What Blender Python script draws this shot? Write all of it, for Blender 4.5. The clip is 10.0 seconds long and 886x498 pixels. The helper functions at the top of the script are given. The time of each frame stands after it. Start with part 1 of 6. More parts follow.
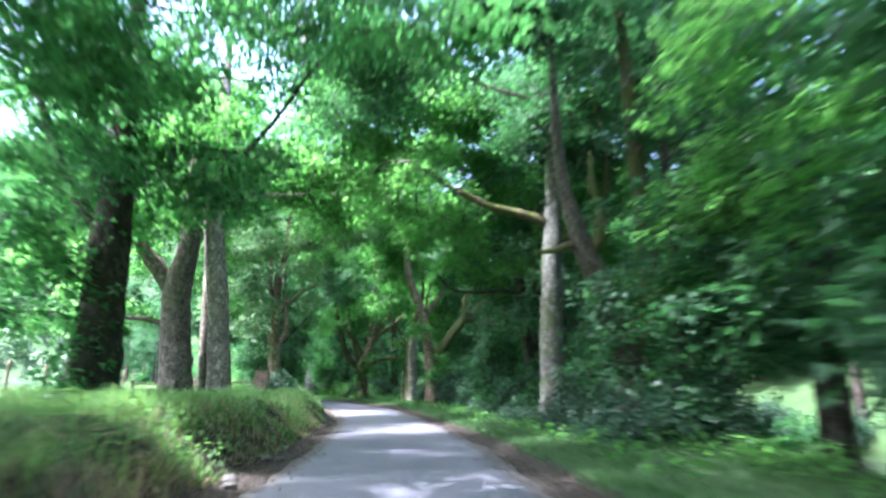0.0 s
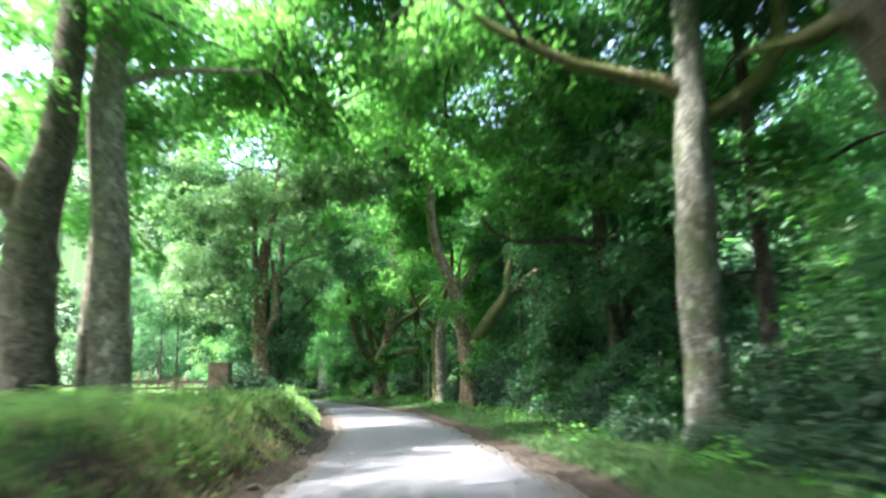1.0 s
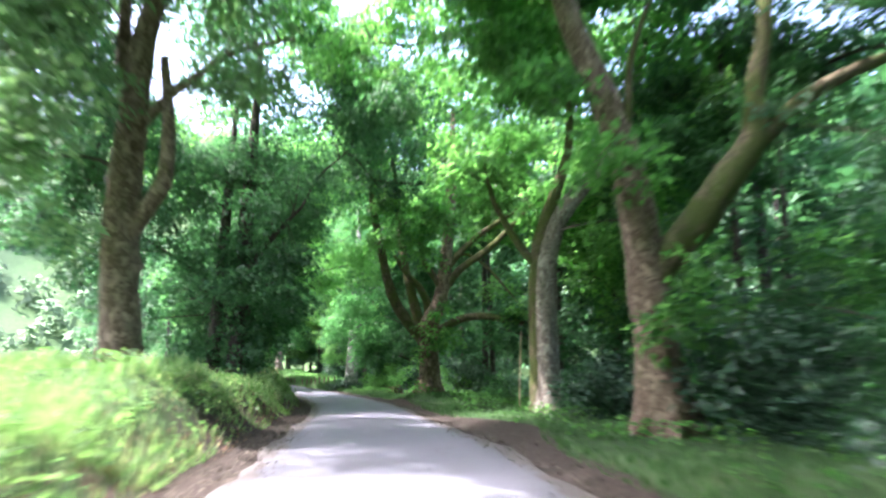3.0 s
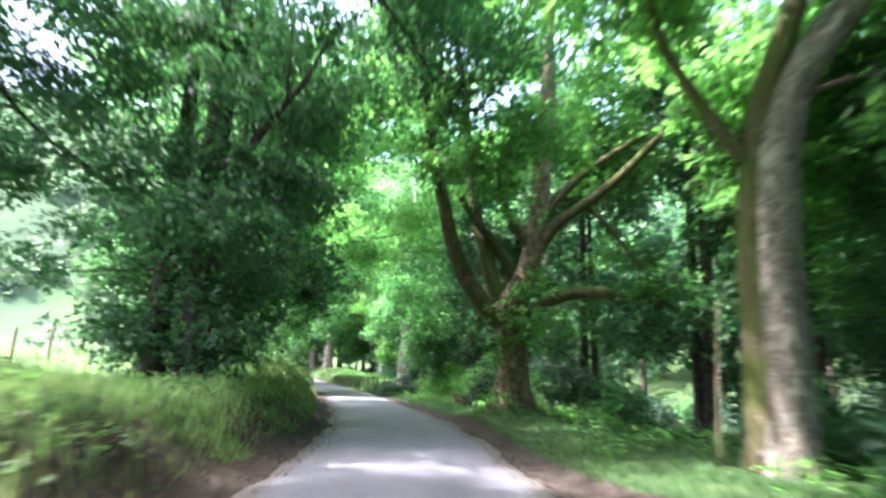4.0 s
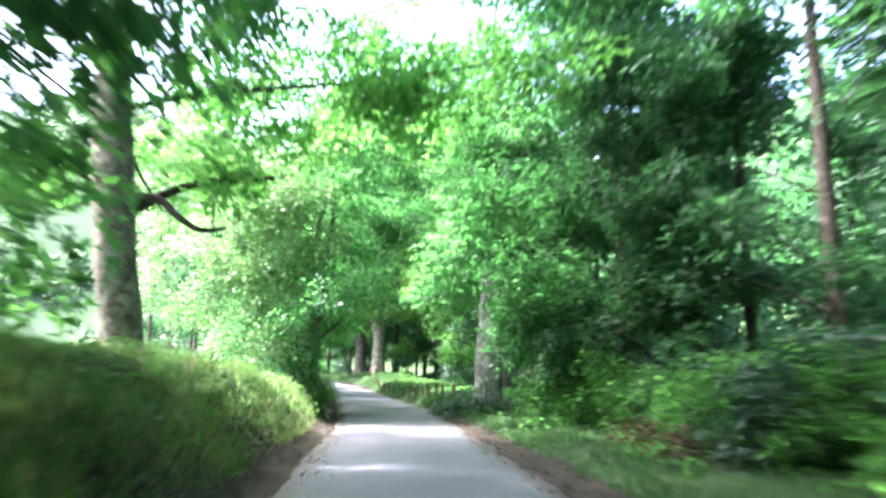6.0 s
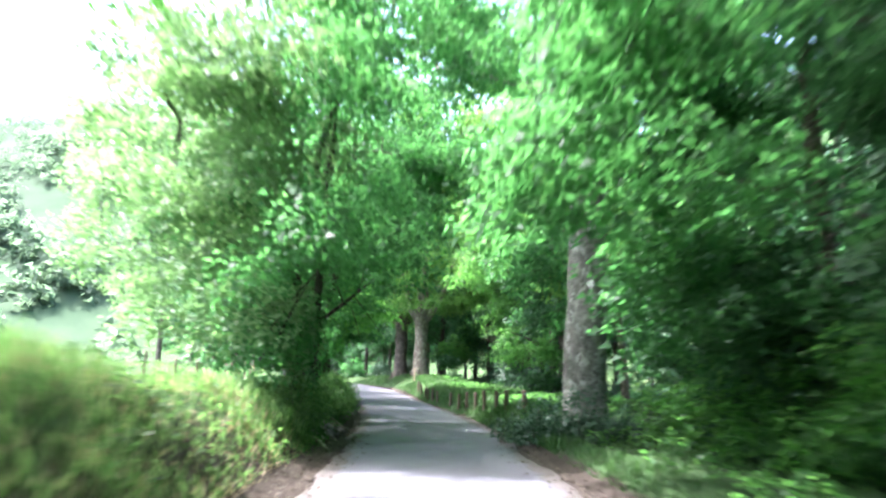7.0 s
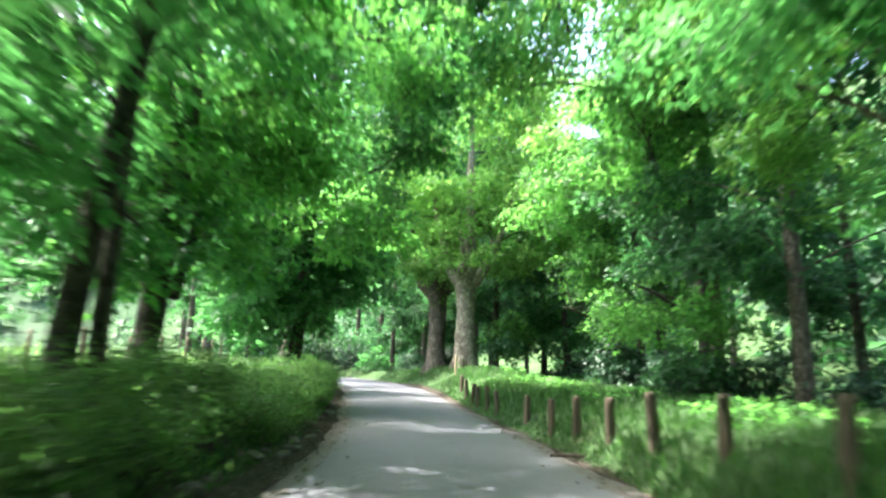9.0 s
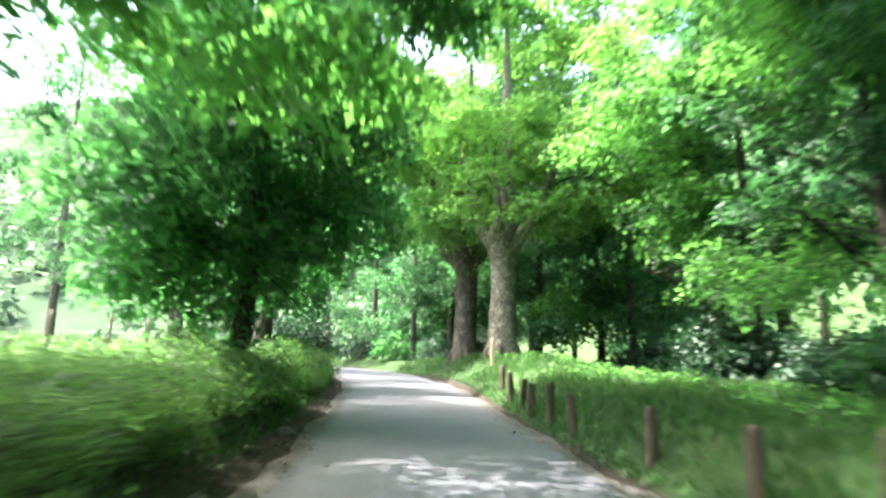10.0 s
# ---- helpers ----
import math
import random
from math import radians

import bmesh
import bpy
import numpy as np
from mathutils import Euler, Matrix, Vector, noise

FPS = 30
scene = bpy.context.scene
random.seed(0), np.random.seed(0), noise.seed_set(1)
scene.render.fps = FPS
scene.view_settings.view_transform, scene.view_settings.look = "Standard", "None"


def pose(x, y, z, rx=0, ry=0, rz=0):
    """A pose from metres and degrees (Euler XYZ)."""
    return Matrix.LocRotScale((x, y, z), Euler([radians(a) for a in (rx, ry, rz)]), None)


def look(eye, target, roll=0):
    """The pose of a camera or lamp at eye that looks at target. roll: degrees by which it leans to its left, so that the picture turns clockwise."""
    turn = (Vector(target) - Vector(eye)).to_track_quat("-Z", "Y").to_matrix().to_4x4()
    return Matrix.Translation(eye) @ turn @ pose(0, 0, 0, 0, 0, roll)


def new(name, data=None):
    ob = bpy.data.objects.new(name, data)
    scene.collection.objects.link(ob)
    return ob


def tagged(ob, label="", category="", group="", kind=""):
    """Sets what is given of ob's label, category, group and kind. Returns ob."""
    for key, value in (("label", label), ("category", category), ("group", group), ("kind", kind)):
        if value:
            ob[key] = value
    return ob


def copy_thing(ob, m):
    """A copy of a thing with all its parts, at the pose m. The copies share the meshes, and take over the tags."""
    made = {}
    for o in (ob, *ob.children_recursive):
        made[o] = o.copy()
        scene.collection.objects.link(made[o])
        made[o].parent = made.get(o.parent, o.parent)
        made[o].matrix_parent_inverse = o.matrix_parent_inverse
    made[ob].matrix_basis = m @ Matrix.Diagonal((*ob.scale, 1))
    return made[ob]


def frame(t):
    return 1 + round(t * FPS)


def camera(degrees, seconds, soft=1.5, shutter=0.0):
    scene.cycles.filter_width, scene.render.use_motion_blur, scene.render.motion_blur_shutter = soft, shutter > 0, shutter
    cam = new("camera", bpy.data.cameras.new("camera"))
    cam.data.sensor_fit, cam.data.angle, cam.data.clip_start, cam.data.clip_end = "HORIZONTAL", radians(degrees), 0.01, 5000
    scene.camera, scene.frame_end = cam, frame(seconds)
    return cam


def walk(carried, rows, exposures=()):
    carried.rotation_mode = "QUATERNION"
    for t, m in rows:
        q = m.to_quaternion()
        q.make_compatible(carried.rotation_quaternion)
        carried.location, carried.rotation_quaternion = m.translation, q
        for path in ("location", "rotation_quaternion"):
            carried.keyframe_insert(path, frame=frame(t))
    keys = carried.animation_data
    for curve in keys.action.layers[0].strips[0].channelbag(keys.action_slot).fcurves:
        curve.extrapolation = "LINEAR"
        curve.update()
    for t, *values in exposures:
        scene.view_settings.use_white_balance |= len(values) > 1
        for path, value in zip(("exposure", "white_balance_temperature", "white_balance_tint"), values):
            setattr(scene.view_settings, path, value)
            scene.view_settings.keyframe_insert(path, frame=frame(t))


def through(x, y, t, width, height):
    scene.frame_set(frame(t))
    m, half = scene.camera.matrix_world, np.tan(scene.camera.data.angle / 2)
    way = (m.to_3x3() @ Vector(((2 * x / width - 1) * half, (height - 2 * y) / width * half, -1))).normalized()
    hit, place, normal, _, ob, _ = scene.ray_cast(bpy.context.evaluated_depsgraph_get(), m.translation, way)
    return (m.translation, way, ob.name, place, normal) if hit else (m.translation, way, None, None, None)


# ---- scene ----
cam = camera(68.2, 10.0, soft=2.3, shutter=0.7)
PATH = [
    (0, (0.848, -1.453, 1.622), (0.826, 0.506, 2.024), -0.9),
    (0.5, (0.357, 4.304, 1.57), (0.256, 6.259, 1.98), -0.4),
    (1, (-0.135, 9.811, 1.502), (-0.222, 11.769, 1.901), -1.9),
    (1.5, (-0.706, 15.319, 1.438), (-0.823, 17.275, 1.84), -1.6),
    (2, (-1.342, 20.834, 1.384), (-1.496, 22.79, 1.773), -0.5),
    (2.5, (-2.137, 26.189, 1.26), (-2.339, 28.14, 1.651), 0.3),
    (2.7, (-2.454, 28.282, 1.224), (-2.679, 30.232, 1.609), 0.1),
    (3.8, (-4.789, 39.982, 1.367), (-5.181, 41.907, 1.744), 1.3),
    (4, (-5.291, 42.024, 1.354), (-5.735, 43.936, 1.737), 1.7),
    (4.5, (-6.483, 46.927, 1.256), (-6.965, 48.822, 1.674), 1.8),
    (5, (-7.851, 51.549, 1.29), (-8.399, 53.427, 1.707), 2.1),
    (5.2, (-8.404, 53.255, 1.31), (-8.979, 55.13, 1.705), 2.2),
    (6.3, (-12.41, 63.361, 1.34), (-13.058, 65.21, 1.742), -0.2),
    (6.5, (-13.063, 65.113, 1.352), (-13.756, 66.941, 1.777), 0.4),
    (7, (-14.853, 69.373, 1.333), (-15.61, 71.179, 1.739), 1.1),
    (7.5, (-16.617, 73.668, 1.306), (-17.41, 75.462, 1.694), 0.4),
    (8, (-18.418, 77.488, 1.293), (-19.241, 79.274, 1.662), 1.6),
    (8.5, (-20.185, 81.316, 1.307), (-21.042, 83.083, 1.684), 0.6),
    (9, (-21.934, 85.124, 1.204), (-22.816, 86.874, 1.605), 1.3),
    (9.5, (-23.663, 88.578, 1.255), (-24.568, 90.32, 1.637), -0.5),
    (10, (-25.584, 92.249, 1.327), (-26.543, 93.965, 1.696), 0.9),
]
walk(cam, [(t, look(eye, target, roll)) for t, eye, target, roll in PATH], exposures=[(0.0, 3.7, 5350.0, 20.0), (0.5, 3.5, 5950.0, 10.0), (1.0, 3.68, 6100.0, 9.0), (1.5, 3.88, 5900.0, 16.0), (2.0, 3.88, 5900.0, 20.0), (2.7, 3.77, 5850.0, 25.0), (4.0, 3.95, 5950.0, 23.0), (4.5, 4.32, 6000.0, 25.0), (5.0, 4.3, 6150.0, 20.0), (6.5, 3.93, 5750.0, 19.0), (7.0, 3.68, 5750.0, 21.0), (7.5, 3.24, 5350.0, 36.0), (8.0, 3.15, 5800.0, 24.0), (8.5, 3.02, 6100.0, 16.0), (9.0, 3.6, 6250.0, 6.0), (9.5, 3.77, 6250.0, 8.0), (10.0, 3.78, 6400.0, 7.0)])

# ---- world, sun ----
SUN_WAY = Vector((-0.46, -0.14, 0.88)).normalized()
world = bpy.data.worlds.new("sky")
scene.world = world
world.use_nodes = True
wt = world.node_tree
sky = wt.nodes.new("ShaderNodeTexSky")
sky.sky_type = "NISHITA"
sky.sun_disc = False
sky.sun_elevation = math.asin(SUN_WAY.z)
sky.sun_rotation = math.atan2(SUN_WAY.x, SUN_WAY.y)
sky.air_density, sky.dust_density, sky.ozone_density = 1.0, 6.0, 1.0
wt.links.new(sky.outputs[0], wt.nodes["Background"].inputs[0])
wt.nodes["Background"].inputs[1].default_value = 0.15
sun_data = bpy.data.lights.new("sun", "SUN")
sun_data.energy, sun_data.angle, sun_data.color = 2.1, radians(0.8), (1.0, 0.95, 0.86)
sun = new("sun", sun_data)
sun.matrix_world = look(SUN_WAY * 60, (0, 0, 0))


# ---- materials ----
def material(name):
    m = bpy.data.materials.new(name)
    m.use_nodes = True
    return m, m.node_tree, m.node_tree.nodes["Principled BSDF"]


def link(nt, a, b):
    nt.links.new(a, b)


def noise_node(nt, scale, detail=4.0, rough=0.55, stretch=None, space="Object"):
    n = nt.nodes.new("ShaderNodeTexNoise")
    n.inputs["Scale"].default_value, n.inputs["Detail"].default_value = scale, detail
    n.inputs["Roughness"].default_value = rough
    c = nt.nodes.new("ShaderNodeTexCoord")
    if stretch:
        mp = nt.nodes.new("ShaderNodeMapping")
        mp.inputs["Scale"].default_value = stretch
        link(nt, c.outputs[space], mp.inputs[0])
        link(nt, mp.outputs[0], n.inputs["Vector"])
    else:
        link(nt, c.outputs[space], n.inputs["Vector"])
    return n.outputs["Fac"]


def ramp(nt, fac, *stops):
    r = nt.nodes.new("ShaderNodeValToRGB")
    e = r.color_ramp.elements
    while len(e) < len(stops):
        e.new(0.5)
    for k, (p, c) in zip(e, stops):
        k.position, k.color = p, (*c, 1) if len(c) == 3 else c
    link(nt, fac, r.inputs[0])
    return r.outputs[0]


def blend(nt, fac, a, b, mode="MIX"):
    m = nt.nodes.new("ShaderNodeMix")
    m.data_type, m.blend_type = "RGBA", mode
    for sock, v in ((m.inputs[0], fac), (m.inputs[6], a), (m.inputs[7], b)):
        if hasattr(v, "is_linked"):
            link(nt, v, sock)
        else:
            sock.default_value = v if isinstance(v, float) else (*v, 1)
    return m.outputs[2]


def bump(nt, bsdf, height, strength, dist):
    b = nt.nodes.new("ShaderNodeBump")
    b.inputs["Strength"].default_value, b.inputs["Distance"].default_value = strength, dist
    link(nt, height, b.inputs["Height"])
    link(nt, b.outputs[0], bsdf.inputs["Normal"])


def leaf_material(name, dark, mid, light, through=0.4, gloss=0.5, tint=(1.36, 1.6, 0.98)):
    m, nt, p = material(name)
    g = nt.nodes.new("ShaderNodeNewGeometry")
    big = noise_node(nt, 0.35, 2.0)
    dark, mid, light = ((c[0] * 0.98, c[1] * 0.96, c[2] * 1.13) for c in (dark, mid, light))
    isl = ramp(nt, g.outputs["Random Per Island"], (0.0, dark), (0.55, mid), (1.0, light))
    col = blend(nt, ramp(nt, big, (0.35, (0, 0, 0)), (0.7, (1, 1, 1))), isl, mid)
    link(nt, col, p.inputs["Base Color"])
    p.inputs["Roughness"].default_value = gloss
    p.inputs["Specular IOR Level"].default_value = 0.42
    t = nt.nodes.new("ShaderNodeBsdfTranslucent")
    link(nt, blend(nt, 1.0, col, tint, "MULTIPLY"), t.inputs[0])
    mx = nt.nodes.new("ShaderNodeMixShader")
    mx.inputs[0].default_value = through
    link(nt, p.outputs[0], mx.inputs[1])
    link(nt, t.outputs[0], mx.inputs[2])
    link(nt, mx.outputs[0], nt.nodes["Material Output"].inputs[0])
    return m


def bark_material(name, dark, light, moss, moss_from=0.55, plate=0.42):
    """Furrowed bark with flaked-off plates, knots and moss."""
    m, nt, p = material(name)
    furrow = noise_node(nt, 8.0, 8.0, 0.75, (1.0, 1.0, 0.3))
    flake = noise_node(nt, 11.0, 6.0, 0.75, (0.75, 0.75, 1.25))
    gm = nt.nodes.new("ShaderNodeMath")
    gm.operation = "MULTIPLY_ADD"
    gm.inputs[1].default_value = 0.5
    fm = nt.nodes.new("ShaderNodeMath")
    fm.operation = "MULTIPLY"
    fm.inputs[1].default_value = 0.5
    link(nt, flake, fm.inputs[0])
    link(nt, furrow, gm.inputs[0])
    link(nt, fm.outputs[0], gm.inputs[2])
    grain = gm.outputs[0]
    blot = noise_node(nt, 1.3, 5.0, 0.65)
    col = ramp(nt, grain, (0.40, dark), (0.50, tuple(0.5 * (a + b) for a, b in zip(dark, light))), (0.60, light))
    # plates: cells with wavering edges, some paler, some darker
    c = nt.nodes.new("ShaderNodeTexCoord")
    wav = nt.nodes.new("ShaderNodeTexNoise")
    wav.inputs["Scale"].default_value, wav.inputs["Detail"].default_value = 4.0, 4.0
    link(nt, c.outputs["Object"], wav.inputs["Vector"])
    mv = nt.nodes.new("ShaderNodeVectorMath")
    mv.operation = "MULTIPLY_ADD"
    mv.inputs[1].default_value = (0.45, 0.45, 0.45)
    link(nt, wav.outputs["Color"], mv.inputs[0])
    link(nt, c.outputs["Object"], mv.inputs[2])
    mp = nt.nodes.new("ShaderNodeMapping")
    mp.inputs["Scale"].default_value = (1.0, 1.0, 0.55)
    link(nt, mv.outputs[0], mp.inputs[0])
    vo = nt.nodes.new("ShaderNodeTexVoronoi")
    vo.inputs["Scale"].default_value = 10.0
    link(nt, mp.outputs[0], vo.inputs["Vector"])
    cell = nt.nodes.new("ShaderNodeSeparateColor")
    link(nt, vo.outputs["Color"], cell.inputs[0])
    col = blend(nt, ramp(nt, cell.outputs[0], (0.6, (0, 0, 0)), (0.9, (plate, plate, plate))), col, tuple(min(0.42, q * 1.55 + 0.03) for q in light))
    col = blend(nt, ramp(nt, cell.outputs[1], (0.7, (0, 0, 0)), (0.95, (0.5, 0.5, 0.5))), col, tuple(q * 0.8 for q in dark))
    col = blend(nt, ramp(nt, blot, (moss_from - 0.06, (0, 0, 0)), (moss_from + 0.1, (0.9, 0.9, 0.9))), col, moss)
    link(nt, col, p.inputs["Base Color"])
    p.inputs["Roughness"].default_value = 0.9
    p.inputs["Specular IOR Level"].default_value = 0.2
    h = nt.nodes.new("ShaderNodeMath")
    h.operation = "MULTIPLY_ADD"
    h.inputs[1].default_value = 0.2
    link(nt, cell.outputs[0], h.inputs[0])
    link(nt, grain, h.inputs[2])
    bump(nt, p, h.outputs[0], 0.9, 0.05)
    return m


M_LEAF = leaf_material("leaf_green", (0.034, 0.092, 0.030), (0.066, 0.155, 0.046), (0.112, 0.212, 0.070), 0.7, 0.5, (2.3, 2.65, 1.4))
# darker copy; at the bank's top it stands for a crown's shaded side
M_LEAF_DARK = leaf_material("leaf_dark", (0.025, 0.076, 0.032), (0.048, 0.128, 0.048), (0.084, 0.180, 0.070), 0.66, 0.5, (2.1, 2.5, 1.4))
# leaf_dark made darker still, to put the wood's shade into the colour
M_LEAF_SHADE = leaf_material("leaf_shade", (0.022, 0.066, 0.028), (0.042, 0.112, 0.042), (0.074, 0.160, 0.062), 0.52, 0.62, (1.6, 1.9, 1.2))
# paler copy, with sun on the crowns put into the colour
M_LEAF_SUN_PALE = leaf_material("leaf_sun_pale", (0.085, 0.160, 0.066), (0.155, 0.255, 0.110), (0.250, 0.350, 0.190), 0.5)
# yellower, brighter copy that puts sunlight coming through the crowns into the leaf
M_LEAF_SUN_LIME = leaf_material("leaf_sun_lime", (0.066, 0.145, 0.038), (0.118, 0.225, 0.062), (0.190, 0.300, 0.105), 0.66, 0.5, (1.9, 2.1, 1.2))
# darkest greens, standing in for the shade under the trees
M_SHRUB_SHADE = leaf_material("shrub_leaf_shade", (0.014, 0.042, 0.018), (0.026, 0.074, 0.032), (0.046, 0.108, 0.050), 0.3)
M_LEAF_HEDGE = leaf_material("leaf_hedge", (0.040, 0.090, 0.028), (0.078, 0.155, 0.045), (0.140, 0.225, 0.075), 0.55, 0.55, (1.65, 1.9, 1.15))
M_GRASS = leaf_material("grass_blade", (0.052, 0.122, 0.036), (0.102, 0.190, 0.060), (0.255, 0.285, 0.145), 0.6, 0.6, (1.75, 1.95, 1.2))
M_GRASS_LUSH = leaf_material("lush_grass_blade", (0.030, 0.085, 0.022), (0.060, 0.135, 0.036), (0.115, 0.190, 0.070), 0.4, 0.6)
M_STRAW = leaf_material("dry_straw_blade", (0.180, 0.135, 0.075), (0.300, 0.240, 0.140), (0.420, 0.350, 0.220), 0.3, 0.7)
M_DEAD = leaf_material("dead_frond", (0.060, 0.036, 0.022), (0.125, 0.075, 0.044), (0.210, 0.135, 0.080), 0.25, 0.8)
# greyed, nearly even greens that carry the haze over the distance
M_HAZED_WOODS = leaf_material("hazed_leaf", (0.078, 0.128, 0.068), (0.085, 0.136, 0.074), (0.094, 0.146, 0.082), 0.74, 0.9, (1.5, 1.55, 1.3))
M_BARK = bark_material("bark_brown", (0.030, 0.024, 0.018), (0.150, 0.126, 0.100), (0.060, 0.080, 0.022), 0.62)
M_BARK_PALE = bark_material("bark_pale", (0.080, 0.066, 0.052), (0.270, 0.235, 0.190), (0.080, 0.095, 0.030), 0.66, 0.62)
M_BARK_MOSS = bark_material("bark_mossy", (0.040, 0.034, 0.020), (0.140, 0.112, 0.064), (0.072, 0.092, 0.022), 0.47)
M_BARK_ASH = bark_material("bark_ash", (0.040, 0.040, 0.034), (0.170, 0.166, 0.146), (0.055, 0.078, 0.030), 0.53, 0.6)
M_BARK_WARM = bark_material("bark_warm", (0.060, 0.040, 0.026), (0.230, 0.170, 0.118), (0.072, 0.085, 0.028), 0.62, 0.6)
M_BARK_GREY = bark_material("bark_grey", (0.085, 0.080, 0.072), (0.265, 0.255, 0.235), (0.075, 0.085, 0.050), 0.66, 0.78)
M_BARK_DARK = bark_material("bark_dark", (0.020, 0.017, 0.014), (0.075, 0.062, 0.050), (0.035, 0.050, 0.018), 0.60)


def ground_material():
    m, nt, p = material("ground_earth_and_turf")
    a = nt.nodes.new("ShaderNodeAttribute")
    a.attribute_name = "soil"
    big, fine = noise_node(nt, 0.8, 5.0), noise_node(nt, 9.0, 6.0, 0.7)
    turf = ramp(nt, big, (0.3, (0.030, 0.060, 0.021)), (0.6, (0.050, 0.092, 0.032)), (0.8, (0.090, 0.108, 0.050)))
    soil = ramp(nt, fine, (0.3, (0.018, 0.014, 0.011)), (0.55, (0.052, 0.041, 0.033)), (0.75, (0.120, 0.098, 0.080)))
    mask = nt.nodes.new("ShaderNodeMath")
    mask.operation = "ADD"
    link(nt, a.outputs["Fac"], mask.inputs[0])
    k = nt.nodes.new("ShaderNodeMath")
    k.operation = "MULTIPLY_ADD"
    k.inputs[1].default_value, k.inputs[2].default_value = 0.9, -0.45
    link(nt, big, k.inputs[0])
    link(nt, k.outputs[0], mask.inputs[1])
    far = nt.nodes.new("ShaderNodeAttribute")
    far.attribute_name = "pasture"
    wide = noise_node(nt, 0.045, 6.0, 0.65)
    hay = ramp(nt, wide, (0.38, (0.020, 0.042, 0.018)), (0.52, (0.028, 0.054, 0.025)), (0.66, (0.042, 0.066, 0.034)))
    turf = blend(nt, far.outputs["Fac"], turf, hay)
    fac = ramp(nt, mask.outputs[0], (0.40, (0, 0, 0)), (0.62, (1, 1, 1)))
    link(nt, blend(nt, fac, turf, soil), p.inputs["Base Color"])
    p.inputs["Roughness"].default_value = 0.95
    p.inputs["Specular IOR Level"].default_value = 0.15
    bump(nt, p, fine, 0.9, 0.06)
    return m


def asphalt_material():
    m, nt, p = material("worn_asphalt")
    grit = noise_node(nt, 130.0, 3.0, 0.7)
    wear = noise_node(nt, 0.55, 5.0, 0.6)
    a = nt.nodes.new("ShaderNodeAttribute")
    a.attribute_name = "edge"
    col = ramp(nt, wear, (0.30, (0.056, 0.057, 0.070)), (0.55, (0.082, 0.083, 0.101)), (0.75, (0.112, 0.112, 0.130)))
    col = blend(nt, ramp(nt, grit, (0.42, (0, 0, 0)), (0.68, (0.45, 0.45, 0.45))), col, (0.188, 0.182, 0.198))
    w = nt.nodes.new("ShaderNodeAttribute")
    w.attribute_name = "across"
    band = ramp(nt, w.outputs["Fac"], (0.0, (0, 0, 0)), (0.22, (1, 1, 1)), (0.40, (0.1, 0.1, 0.1)), (0.52, (0.6, 0.6, 0.6)), (0.66, (0.1, 0.1, 0.1)), (0.8, (1, 1, 1)), (1.0, (0, 0, 0)))
    long = noise_node(nt, 0.9, 4.0, 0.6, (1.0, 0.12, 1.0))
    col = blend(nt, blend(nt, 1.0, band, ramp(nt, long, (0.35, (0, 0, 0)), (0.7, (0.5, 0.5, 0.5))), "MULTIPLY"), col, (0.148, 0.147, 0.164))
    c = nt.nodes.new("ShaderNodeTexCoord")
    wav = nt.nodes.new("ShaderNodeTexNoise")
    wav.inputs["Scale"].default_value, wav.inputs["Detail"].default_value = 1.6, 5.0
    link(nt, c.outputs["Object"], wav.inputs["Vector"])
    mv = nt.nodes.new("ShaderNodeVectorMath")
    mv.operation = "MULTIPLY_ADD"
    mv.inputs[1].default_value = (0.9, 0.9, 0.9)
    link(nt, wav.outputs["Color"], mv.inputs[0])
    link(nt, c.outputs["Object"], mv.inputs[2])
    vo = nt.nodes.new("ShaderNodeTexVoronoi")
    vo.feature = "DISTANCE_TO_EDGE"
    vo.inputs["Scale"].default_value = 0.42
    link(nt, mv.outputs[0], vo.inputs["Vector"])
    col = blend(nt, ramp(nt, vo.outputs["Distance"], (0.003, (0.35, 0.35, 0.35)), (0.012, (0, 0, 0))), col, (0.030, 0.030, 0.031))
    mud = noise_node(nt, 2.2, 5.0, 0.7)
    k = nt.nodes.new("ShaderNodeMath")
    k.operation = "MULTIPLY_ADD"
    k.inputs[1].default_value = 0.8
    link(nt, mud, k.inputs[0])
    link(nt, a.outputs["Fac"], k.inputs[2])
    col = blend(nt, ramp(nt, k.outputs[0], (0.95, (0, 0, 0)), (1.3, (0.85, 0.85, 0.85))), col, (0.072, 0.060, 0.051))
    link(nt, col, p.inputs["Base Color"])
    link(nt, ramp(nt, wear, (0.3, (0.62, 0.62, 0.62)), (0.7, (0.82, 0.82, 0.82))), p.inputs["Roughness"])
    bump(nt, p, grit, 0.5, 0.008)
    return m


def plain_noise_material(name, a, b, scale, rough=0.8, stretch=None, dist=0.01):
    m, nt, p = material(name)
    n = noise_node(nt, scale, 6.0, 0.65, stretch)
    link(nt, ramp(nt, n, (0.3, a), (0.7, b)), p.inputs["Base Color"])
    p.inputs["Roughness"].default_value = rough
    bump(nt, p, n, 0.6, dist)
    return m


M_GROUND, M_ASPHALT = ground_material(), asphalt_material()
M_WOOD = plain_noise_material("weathered_wood", (0.070, 0.050, 0.035), (0.210, 0.155, 0.105), 7.0, 0.85, (1, 1, 0.15))
M_POST = plain_noise_material("post_wood", (0.040, 0.029, 0.021), (0.150, 0.108, 0.076), 9.0, 0.85, (1, 1, 0.2))
M_WOOD_PALE = plain_noise_material("pale_wood", (0.300, 0.220, 0.140), (0.520, 0.420, 0.290), 7.0, 0.85, (1, 1, 0.15))
M_STONE = plain_noise_material("field_stone", (0.045, 0.040, 0.035), (0.190, 0.172, 0.155), 4.0, 0.9, None, 0.03)
